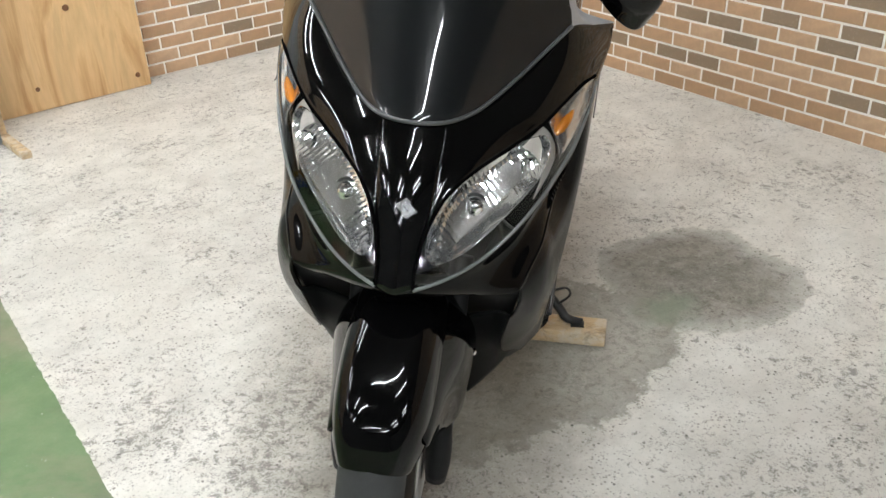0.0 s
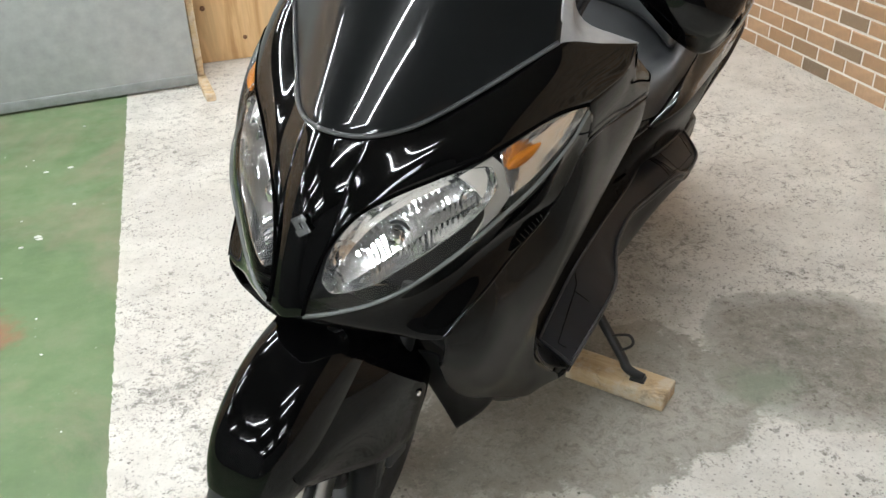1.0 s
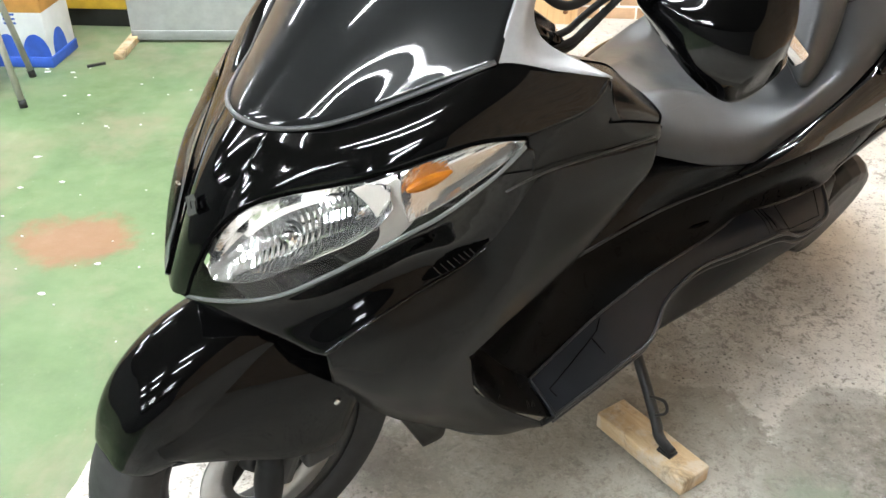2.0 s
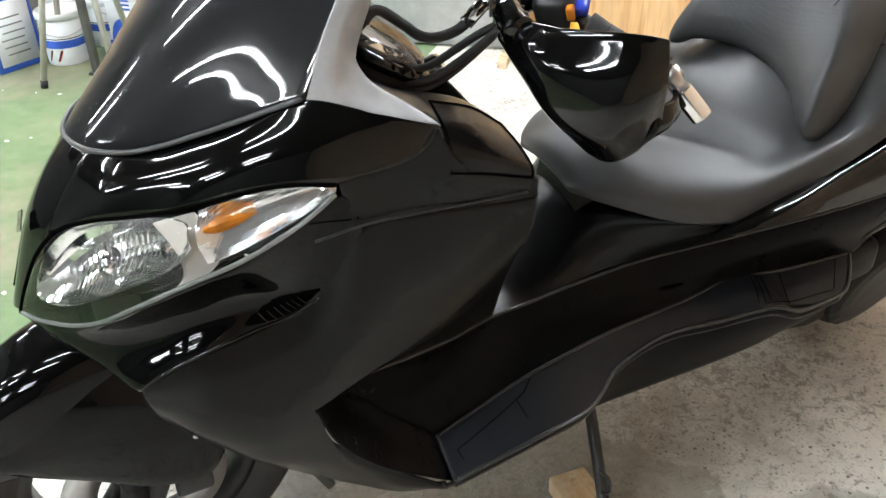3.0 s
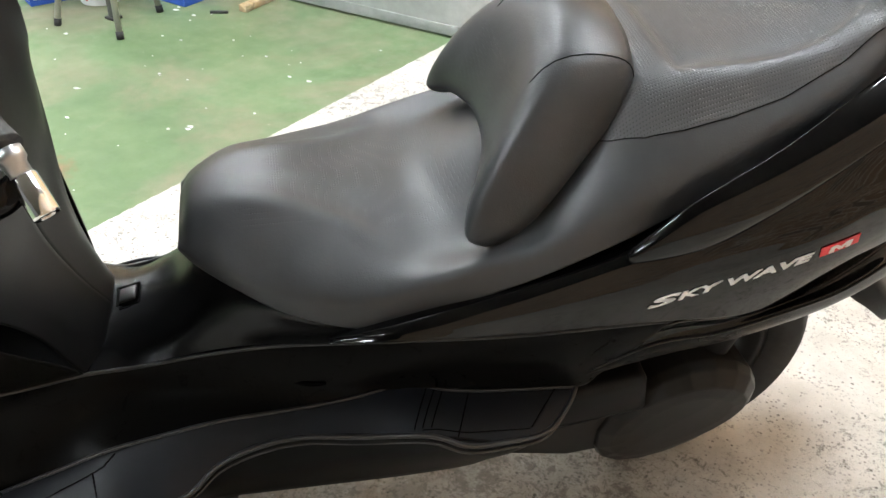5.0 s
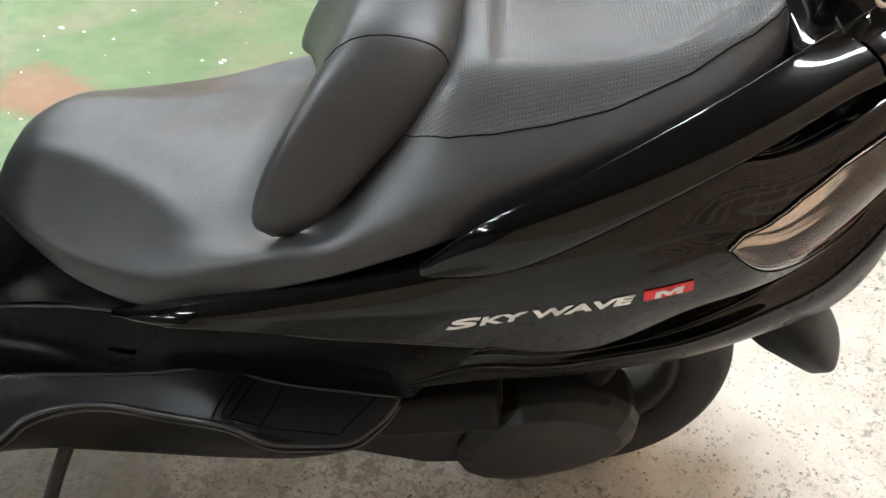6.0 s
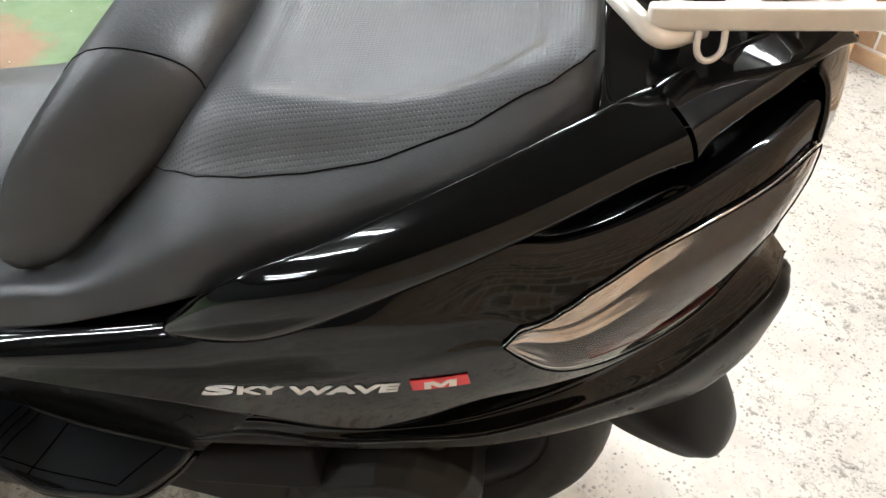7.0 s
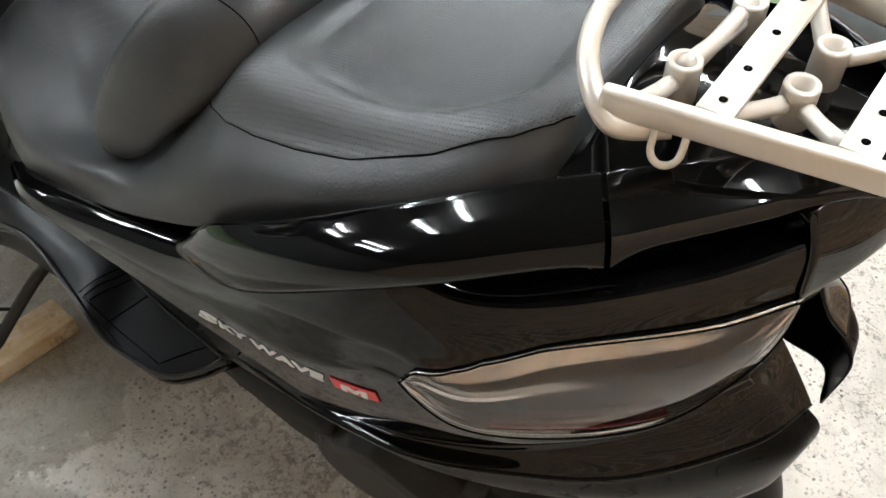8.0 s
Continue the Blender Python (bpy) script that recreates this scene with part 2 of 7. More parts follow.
def add_box(bm, size, at=(0, 0, 0), rot=None, bevel=0.0):
    m = Matrix.Translation(at) @ (rot.to_4x4() if rot else Matrix()) @ Matrix.Diagonal((*size, 1))
    r = bmesh.ops.create_cube(bm, size=1, matrix=m)
    if bevel:
        es = list({e for v in r["verts"] for e in v.link_edges})
        bmesh.ops.bevel(bm, geom=es, offset=bevel, segments=2, affect="EDGES", profile=0.5)
    return bm


def box(size, at=(0, 0, 0), rot=None, bevel=0.0):
    return add_box(bmesh.new(), size, at, rot, bevel)


def add_tube(bm, pts, r, n=12, samples=0, caps=True):
    """A round pipe along points; r is one radius or one for each sample."""
    p = crom(pts, samples) if samples else np.asarray(pts, float)
    rs = np.broadcast_to(np.asarray(r, float), (len(p),)) if np.ndim(r) == 0 else np.interp(np.linspace(0, 1, len(p)), np.linspace(0, 1, len(r)), r)
    t = np.gradient(p, axis=0)
    t /= np.maximum(np.linalg.norm(t, axis=1, keepdims=True), 1e-9)
    up = np.array([0, 0, 1.0]) if abs(t[0][2]) < 0.9 else np.array([1.0, 0, 0])
    rings = []
    a = np.cross(t[0], up)
    for k in range(len(p)):
        a = a - t[k] * (a @ t[k])
        a /= np.linalg.norm(a)
        b = np.cross(t[k], a)
        rings.append([bm.verts.new(p[k] + rs[k] * (math.cos(q) * a + math.sin(q) * b)) for q in np.linspace(0, 2 * math.pi, n, endpoint=False)])
    for x, y in zip(rings, rings[1:]):
        for k in range(n):
            m = (k + 1) % n
            bm.faces.new((x[k], x[m], y[m], y[k]))
    if caps:
        for ring, flip in ((rings[0], True), (rings[-1], False)):
            bm.faces.new(ring[::-1] if flip else ring)
    bmesh.ops.recalc_face_normals(bm, faces=bm.faces)
    return bm


def tube(pts, r, n=12, samples=0, caps=True):
    return add_tube(bmesh.new(), pts, r, n, samples, caps)


def add_lathe(bm, profile, axis_at, axis, n=32, closed=False):
    """Revolves (radius, along) pairs round an axis."""
    ax = Vector(axis).normalized()
    rot = Vector((0, 0, 1)).rotation_difference(ax).to_matrix()
    rings = []
    for r, z in profile:
        rings.append([bm.verts.new(Vector(axis_at) + rot @ Vector((r * math.cos(a), r * math.sin(a), z))) for a in np.linspace(0, 2 * math.pi, n, endpoint=False)])
    pairs = list(zip(rings, rings[1:])) + ([(rings[-1], rings[0])] if closed else [])
    for x, y in pairs:
        for k in range(n):
            m = (k + 1) % n
            bm.faces.new((x[k], x[m], y[m], y[k]))
    return bm


def lathe(profile, axis_at, axis, n=32, closed=False):
    bm = add_lathe(bmesh.new(), profile, axis_at, axis, n, closed)
    bmesh.ops.recalc_face_normals(bm, faces=bm.faces)
    return bm


def prism(outline, thick, m=Matrix(), bevel=0.0):
    """A flat piece of that outline (x, y), thick upwards in z, laid by m."""
    bm = bmesh.new()
    f = bm.faces.new([bm.verts.new((x, y, 0)) for x, y in outline])
    r = bmesh.ops.extrude_face_region(bm, geom=[f])
    bmesh.ops.translate(bm, verts=[v for v in r["geom"] if isinstance(v, bmesh.types.BMVert)], vec=(0, 0, thick))
    bmesh.ops.recalc_face_normals(bm, faces=bm.faces)
    if bevel:
        bmesh.ops.bevel(bm, geom=bm.edges[:], offset=bevel, segments=2, affect="EDGES")
    bmesh.ops.transform(bm, matrix=m, verts=bm.verts)
    return bm


def loops(sections, cap=True):
    """A closed skin over closed sections (k, n, 3)."""
    bm = bmesh.new()
    rings = [[bm.verts.new(p) for p in s] for s in sections]
    n = len(rings[0])
    for x, y in zip(rings, rings[1:]):
        for k in range(n):
            m = (k + 1) % n
            bm.faces.new((x[k], x[m], y[m], y[k]))
    if cap:
        bm.faces.new(rings[0][::-1])
        bm.faces.new(rings[-1])
    bmesh.ops.recalc_face_normals(bm, faces=bm.faces)
    return bm

# ---- the room ----
def roomed(name, bm, material, label, kind="structure", category="", smooth=False, m=Matrix()):
    ob = part(name, bm, material, None, "", smooth)
    ob.matrix_basis = ROOM @ m
    return tagged(ob, label, category or name, "", kind)


GREEN_AT, WHEEL_BLOT_AT = (1.396, 2.903), (2.31, 2.84)


def floor_material():
    k = Mat("workshop_floor")
    p = k.coord.outputs["Object"]
    sep = k.node("ShaderNodeSeparateXYZ")
    k.link(p, sep.inputs[0])
    x, y = sep.outputs[0], sep.outputs[1]
    big, mid, fine = k.noise(0.9, 6, 0.65), k.noise(6, 8, 0.7), k.noise(70, 6, 0.7)
    base = k.ramp(mid, [(0.25, (0.46, 0.435, 0.39)), (0.5, (0.64, 0.61, 0.555)), (0.75, (0.76, 0.73, 0.67))])
    base = k.mix(k.math("MULTIPLY", k.ramp(big, [(0.38, 0.0), (0.7, 1.0)]), 0.5), base, (0.40, 0.38, 0.345))
    # grit and dark specks
    v = k.t.nodes.new("ShaderNodeTexVoronoi")
    v.inputs["Scale"].default_value = 95
    k.link(p, v.inputs["Vector"])
    # the ground round and under the scooter: dirt, with the scooter's shade mixed into its colour
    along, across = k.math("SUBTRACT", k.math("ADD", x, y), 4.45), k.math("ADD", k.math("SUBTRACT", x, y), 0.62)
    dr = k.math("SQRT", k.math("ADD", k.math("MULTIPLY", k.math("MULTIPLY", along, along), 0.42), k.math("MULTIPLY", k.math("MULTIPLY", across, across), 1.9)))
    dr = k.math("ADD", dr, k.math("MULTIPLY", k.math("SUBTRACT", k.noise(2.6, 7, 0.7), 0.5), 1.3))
    dirt_shade = k.ramp(dr, [(0.25, 1.0), (0.75, 0.6), (1.35, 0.0)])
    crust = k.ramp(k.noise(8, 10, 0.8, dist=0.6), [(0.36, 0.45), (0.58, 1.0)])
    base = k.mix(k.math("MULTIPLY", k.math("MULTIPLY", dirt_shade, crust), 0.73), base, (0.150, 0.124, 0.086))
    speck = k.math("MULTIPLY", k.ramp(v.outputs["Distance"], [(0.14, 1.0), (0.34, 0.0)]), k.math("MAXIMUM", k.ramp(k.noise(7, 6, 0.75), [(0.45, 0.0), (0.60, 1.0)]), k.math("MULTIPLY", dirt_shade, 0.7)))
    base = k.mix(k.math("MULTIPLY", speck, 0.72), base, (0.09, 0.082, 0.068))
    thick = k.math("ADD", k.noise(2.1, 6, 0.7), k.math("MULTIPLY", dirt_shade, 0.10))
    chips = k.ramp(k.math("ADD", k.noise(34, 10, 0.82, dist=0.5), k.math("MULTIPLY", k.math("SUBTRACT", thick, 0.5), 0.35)), [(0.548, 0.0), (0.605, 1.0)])
    base = k.mix(k.math("MULTIPLY", chips, 0.74), base, (0.15, 0.135, 0.115))
    grit = k.ramp(k.math("ADD", k.noise(130, 5, 0.75), k.math("MULTIPLY", k.math("SUBTRACT", thick, 0.5), 0.25)), [(0.578, 0.0), (0.665, 1.0)])
    base = k.mix(k.math("MULTIPLY", grit, 0.66), base, (0.15, 0.137, 0.118))
    blot = k.ramp(k.noise(11, 9, 0.78, dist=0.8), [(0.62, 0.0), (0.67, 1.0)])
    base = k.mix(k.math("MULTIPLY", blot, 0.7), base, (0.09, 0.080, 0.066))
    lime = k.ramp(k.noise(52, 8, 0.8, dist=0.3), [(0.60, 0.0), (0.67, 1.0)])
    base = k.mix(k.math("MULTIPLY", lime, 0.6), base, (0.80, 0.79, 0.765))
    # pits and flaked spots, each of its own size
    warp = k.node("ShaderNodeTexNoise", Scale=30.0, Detail=4.0)
    k.link(p, warp.inputs["Vector"])
    for scale, least, grow, shift, tone, much in ((46, 0.13, 0.30, 0.020, (0.10, 0.090, 0.074), 0.78), (15, 0.21, 0.34, 0.075, (0.20, 0.18, 0.15), 0.62)):
        bent = k.t.nodes.new("ShaderNodeVectorMath")
        bent.operation = "MULTIPLY_ADD"
        k.link(warp.outputs["Color"], bent.inputs[0])
        bent.inputs[1].default_value = (shift, shift, 0)
        k.link(p, bent.inputs[2])
        cell = k.node("ShaderNodeTexVoronoi", Scale=float(scale))
        k.link(bent.outputs[0], cell.inputs["Vector"])
        lot = k.node("ShaderNodeSeparateColor")
        k.link(cell.outputs["Color"], lot.inputs[0])
        size = k.math("SUBTRACT", k.math("MULTIPLY", lot.outputs[0], grow), least)
        base = k.mix(k.math("MULTIPLY", k.math("LESS_THAN", cell.outputs["Distance"], size), much), base, tone)
    # small dark pits, clumped at random
    pit = k.node("ShaderNodeTexVoronoi", Scale=88.0)
    k.link(p, pit.inputs["Vector"])
    lot = k.node("ShaderNodeSeparateColor")
    k.link(pit.outputs["Color"], lot.inputs[0])
    hole = k.math("LESS_THAN", pit.outputs["Distance"], k.math("SUBTRACT", k.math("MULTIPLY", lot.outputs[0], 0.62), 0.27))
    clump = k.ramp(k.noise(5, 7, 0.75, dist=0.4), [(0.42, 0.15), (0.60, 1.0)])
    base = k.mix(k.math("MULTIPLY", hole, k.math("MULTIPLY", clump, 0.85)), base, (0.060, 0.053, 0.042))
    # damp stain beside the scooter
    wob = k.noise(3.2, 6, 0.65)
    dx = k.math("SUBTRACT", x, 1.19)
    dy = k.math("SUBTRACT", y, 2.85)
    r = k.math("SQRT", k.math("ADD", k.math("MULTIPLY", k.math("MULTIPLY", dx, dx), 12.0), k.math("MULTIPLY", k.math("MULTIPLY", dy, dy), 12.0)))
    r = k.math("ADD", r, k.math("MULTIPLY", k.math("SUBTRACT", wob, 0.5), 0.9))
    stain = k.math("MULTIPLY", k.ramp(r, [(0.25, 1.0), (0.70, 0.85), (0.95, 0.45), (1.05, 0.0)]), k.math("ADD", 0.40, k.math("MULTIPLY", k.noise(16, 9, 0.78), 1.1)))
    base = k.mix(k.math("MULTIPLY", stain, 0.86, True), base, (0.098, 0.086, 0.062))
    dx2 = k.math("SUBTRACT", x, 1.80)
    dy2 = k.math("SUBTRACT", y, 2.82)
    r2 = k.math("SQRT", k.math("ADD", k.math("MULTIPLY", k.math("MULTIPLY", dx2, dx2), 3.6), k.math("MULTIPLY", k.math("MULTIPLY", dy2, dy2), 10.0)))
    r2 = k.math("ADD", r2, k.math("MULTIPLY", k.math("SUBTRACT", k.noise(4.5, 7, 0.7), 0.5), 1.1))
    base = k.mix(k.math("MULTIPLY", k.ramp(r2, [(0.45, 0.8), (0.84, 1.0), (0.90, 0.0)]), k.math("ADD", 0.45, k.math("MULTIPLY", k.noise(19, 8, 0.75), 0.7))), base, (0.235, 0.218, 0.180))
    # dark blot below the front wheel: stain and wheel shade in one colour
    dx5, dy5 = k.math("SUBTRACT", x, WHEEL_BLOT_AT[0]), k.math("SUBTRACT", y, WHEEL_BLOT_AT[1])
    r5 = k.math("SQRT", k.math("ADD", k.math("MULTIPLY", k.math("MULTIPLY", dx5, dx5), 22.0), k.math("MULTIPLY", k.math("MULTIPLY", dy5, dy5), 40.0)))
    r5 = k.math("ADD", r5, k.math("MULTIPLY", k.math("SUBTRACT", k.noise(7, 8, 0.75), 0.5), 1.4))
    base = k.mix(k.math("MULTIPLY", k.ramp(r5, [(0.25, 1.0), (1.05, 0.0)]), 0.8), base, (0.060, 0.051, 0.036))
    # flecks and scabs inside the stained ground
    inside = k.math("MAXIMUM", k.ramp(r, [(0.6, 1.0), (1.15, 0.0)]), k.ramp(r2, [(0.82, 1.0), (0.90, 0.0)]))
    scab = k.ramp(k.noise(21, 10, 0.85, dist=0.7), [(0.50, 0.0), (0.60, 1.0)])
    base = k.mix(k.math("MULTIPLY", k.math("MULTIPLY", inside, scab), 0.42), base, (0.075, 0.068, 0.055))
    pale = k.ramp(k.noise(46, 9, 0.85, dist=0.4), [(0.54, 0.0), (0.63, 1.0)])
    base = k.mix(k.math("MULTIPLY", k.math("MULTIPLY", inside, pale), 0.40), base, (0.44, 0.425, 0.385))
    dx4, dy4 = k.math("SUBTRACT", x, GREEN_AT[0]), k.math("SUBTRACT", y, GREEN_AT[1])
    r4 = k.math("SQRT", k.math("ADD", k.math("MULTIPLY", k.math("MULTIPLY", dx4, dx4), 70.0), k.math("MULTIPLY", k.math("MULTIPLY", dy4, dy4), 110.0)))
    r4 = k.math("ADD", r4, k.math("MULTIPLY", k.math("SUBTRACT", k.noise(14, 8, 0.75), 0.5), 2.2))
    base = k.mix(k.math("MULTIPLY", k.ramp(r4, [(0.3, 1.0), (1.1, 0.0)]), 0.5), base, (0.14, 0.19, 0.12))
    # green floor paint, worn
    g = k.ramp(k.noise(2.2, 8, 0.7), [(0.25, (0.082, 0.135, 0.060)), (0.5, (0.130, 0.200, 0.092)), (0.75, (0.21, 0.25, 0.145))])
    g = k.mix(k.ramp(k.noise(1.3, 7, 0.7, dist=0.5), [(0.46, 0.0), (0.64, 0.85)]), g, (0.235, 0.215, 0.145))
    g = k.mix(k.ramp(k.noise(48, 8, 0.75), [(0.64, 0.0), (0.69, 0.8)]), g, (0.42, 0.44, 0.38))
    dx3, dy3 = k.math("SUBTRACT", x, 3.25), k.math("SUBTRACT", y, 2.05)
    r3 = k.math("SQRT", k.math("ADD", k.math("MULTIPLY", k.math("MULTIPLY", dx3, dx3), 25.0), k.math("MULTIPLY", k.math("MULTIPLY", dy3, dy3), 40.0)))
    r3 = k.math("ADD", r3, k.math("MULTIPLY", k.math("SUBTRACT", k.noise(8, 6, 0.7), 0.5), 1.6))
    g = k.mix(k.math("MULTIPLY", k.ramp(r3, [(0.6, 1.0), (1.0, 0.0)]), 0.6), g, (0.30, 0.09, 0.06))
    line = k.math("ADD", x, k.math("ADD", k.math("MULTIPLY", k.math("SUBTRACT", y, 1.6), -0.042), k.math("MULTIPLY", k.math("SUBTRACT", k.noise(25, 5), 0.5), 0.02)))
    paint = k.math("GREATER_THAN", line, 2.812)
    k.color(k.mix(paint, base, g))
    k.roughness(k.ramp(k.noise(11, 6), [(0.3, 0.42), (0.7, 0.72)]))
    h = k.mix(0.5, fine, k.noise(260, 4))
    k.bump(k.mix(0.35, h, k.noise(34, 10, 0.82, dist=0.5)), 0.45, 0.004)
    return k.m


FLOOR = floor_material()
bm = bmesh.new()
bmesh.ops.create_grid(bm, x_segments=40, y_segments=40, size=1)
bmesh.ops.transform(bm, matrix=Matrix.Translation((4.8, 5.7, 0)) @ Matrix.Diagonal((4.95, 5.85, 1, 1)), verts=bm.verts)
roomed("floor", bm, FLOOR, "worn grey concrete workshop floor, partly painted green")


def mortar_material():
    k = Mat("pale_mortar")
    k.color(k.ramp(k.noise(30, 6, 0.7), [(0.3, (0.80, 0.76, 0.69)), (0.7, (0.90, 0.87, 0.81))]))
    k.set(Roughness=0.85).bump(k.noise(140, 4), 0.4, 0.002)
    return k.m


def brick_material(island):
    k = Mat("brick_face_joined" if island else "brick_face")
    if island:
        rnd = k.node("ShaderNodeNewGeometry").outputs["Random Per Island"]
    else:
        rnd = k.node("ShaderNodeObjectInfo").outputs["Random"]
    tone = k.ramp(rnd, [(0.0, (0.20, 0.15, 0.10)), (0.20, (0.26, 0.19, 0.125)), (0.24, (0.42, 0.255, 0.14)), (0.6, (0.50, 0.31, 0.175)), (1.0, (0.57, 0.38, 0.235))])
    tone = k.mix(k.ramp(k.noise(22, 7, 0.7), [(0.35, 0.0), (0.75, 0.6)]), tone, (0.30, 0.20, 0.125))
    k.color(k.mix(k.ramp(k.noise(110, 5, 0.7), [(0.6, 0.0), (0.75, 0.4)]), tone, (0.66, 0.53, 0.40)))
    k.set(Roughness=0.8).bump(k.noise(90, 6, 0.7), 0.5, 0.003)
    return k.m


MORTAR = mortar_material()
BRICK, BRICKJ = brick_material(False), brick_material(True)
CEIL = simple("ceiling_board", (0.09, 0.085, 0.08), 0.85, grain=0.1, grain_scale=40, vary=0.05)
DARKWALL = simple("dark_unseen_wall", (0.10, 0.10, 0.098), 0.85, grain=0.15, grain_scale=60, vary=0.08)
HT, LX, LY = 3.05, 9.6, 11.4
wall_right = roomed("wall_right", box((0.15, LY + 0.3, HT), (-0.075 - 0.012, LY / 2, HT / 2)), MORTAR, "brown brick wall with pale mortar joints", category="wall")
wall_back = roomed("wall_back", box((LX, 0.15, HT), (LX / 2, -0.075 - 0.012, HT / 2)), MORTAR, "brown brick wall with pale mortar joints behind the plywood", category="wall")
# Unseen walls, added and kept dark so black paint mirrors little light
roomed("wall_left", box((0.15, LY + 0.3, HT), (LX + 0.075, LY / 2, HT / 2)), DARKWALL, "unseen far wall of the workshop, kept dark for the reflections", category="wall")
roomed("wall_front", box((LX, 0.15, HT), (LX / 2, LY + 0.075, HT / 2)), DARKWALL, "unseen far wall of the workshop, kept dark for the reflections", category="wall")
roomed("ceiling", box((LX + 0.4, LY + 0.4, 0.12), (LX / 2, LY / 2, HT + 0.06)), CEIL, "dark workshop ceiling")

# fluorescent lamps: battens side by side in pairs
TUBE = emitter("fluorescent_tube", (0.94, 1.0, 1.04), 172)
LAMPW = simple("lamp_white", 0.75, 0.4, vary=0.05)


def fluorescent(x, y, turn):
    lamp = thing("ceiling_lamp", "white fluorescent batten lamp with one bare tube", "lamp", ROOM @ pose(x, y, HT - 0.09, 0, 0, turn), "fluorescent lamps")
    part("lamp_tray", box((0.06, 1.26, 0.05), (0, 0, 0.065), None, 0.01), LAMPW, lamp)
    part("tube", tube([(0, -0.59, 0.0), (0, 0.59, 0.0)], 0.016, 10), TUBE, lamp, "glowing fluorescent tube")
    for dy in (-0.60, 0.60):
        part("socket", box((0.03, 0.02, 0.06), (0, dy, 0.02), None, 0.004), LAMPW, lamp)
    return lamp


for x in (0.9, 3.3, 5.7, 8.1):
    for y in (1.35, 4.6, 7.8):
        for d in (-0.42, 0.42):
            if x > 1 or y < 2:
                fluorescent(x, y + d, 90)


# ---- the scooter: axes w to its left, y to its rear, h up ----
scooter = thing("maxi_scooter", "black glossy maxi scooter leaning on its side stand", "scooter", BIKE)
LR = (1, -1)

# front wheel and fork
FW, RW = (0, 1.40, 0.275), (0, 2.985, 0.272)


def wheel(name, at, radius, half, rim_r, spokes):
    w = thing(name, "", "")
    for key in ("category",):
        if key in w:
            del w[key]
    w.parent = scooter
    prof = []
    for a in np.linspace(-1.25, 1.25, 15):
        prof.append((radius - half * 0.75 * (1 - math.cos(a)), half * math.sin(a) / math.sin(1.25)))
    inner = [(rim_r + 0.012, half * 0.82), (rim_r + 0.012, -half * 0.82)]
    part("tyre", lathe(prof + inner, at, (1, 0, 0), 56, True), RUBBER, w, "black road tyre with worn grooves")
    rim = bmesh.new()
    add_lathe(rim, [(rim_r + 0.014, -half * 0.8), (rim_r, -half * 0.7), (rim_r - 0.012, -half * 0.5), (rim_r - 0.012, half * 0.5), (rim_r, half * 0.7), (rim_r + 0.014, half * 0.8), (rim_r + 0.004, 0)], at, (1, 0, 0), 48, True)
    add_lathe(rim, [(0.035, -0.05), (0.045, -0.03), (0.045, 0.03), (0.035, 0.05), (0.012, 0.05), (0.012, -0.05)], at, (1, 0, 0), 24, True)
    for k in range(spokes):
        a = 2 * math.pi * k / spokes + 0.3
        d = np.array([0, math.cos(a), math.sin(a)])
        add_tube(rim, [np.array(at) + d * 0.03, np.array(at) + d * (rim_r - 0.004)], (0.017, 0.012), 8)
    bmesh.ops.recalc_face_normals(rim, faces=rim.faces)
    part("rim", rim, STEEL, w, "black cast rim with spokes")
    return w


front_wheel = wheel("front_wheel", FW, 0.275, 0.056, 0.178, 5)
part("brake_disc", lathe([(0.075, -0.002), (0.13, -0.002), (0.13, 0.002), (0.075, 0.002)], (0.062, 1.40, 0.275), (1, 0, 0), 40, True), ALU, front_wheel, "steel brake disc")
rear_wheel = wheel("rear_wheel", RW, 0.272, 0.074, 0.165, 5)
for s in LR:
    part("fork_leg", tube([(0.088 * s, 1.40, 0.265), (0.088 * s, 1.53, 0.60)], 0.021, 14), STEEL, scooter, "black fork leg")
    part("fork_boot", tube([(0.088 * s, 1.372, 0.205), (0.088 * s, 1.385, 0.33)], (0.019, 0.025, 0.025, 0.02), 14, 8), MATTE, scooter, "black fork end")
    part("brake_caliper", box((0.035, 0.06, 0.09), (0.09 * s, 1.47, 0.31), None, 0.008), STEEL, scooter)

# front fender: arched over the wheel, with side skirts
fend = []
for a in np.linspace(-61, 34, 13):
    half, r = 0.086 * (1 - 0.26 * math.exp(-(a + 60) / 11)), 0.330 - 0.054 * math.exp(-(a + 60) / 32)
    skirt = 0.10 * (1 - 0.45 * math.exp(-(a + 60) / 9))
    q = math.radians(a)
    sec = []
    for v in np.linspace(-math.pi / 2, math.pi / 2, 17):
        u = math.sin(v)
        rr = r - skirt * (1 - max(1 - abs(u) ** 4, 0.0) ** 0.4545)
        sec.append((half * u, 1.40 + rr * math.sin(q), 0.275 + rr * math.cos(q)))
    fend.append(sec)
panel("front_fender", scooter, fend, FENDG, "glossy black front fender", 60, 48, out=FW)
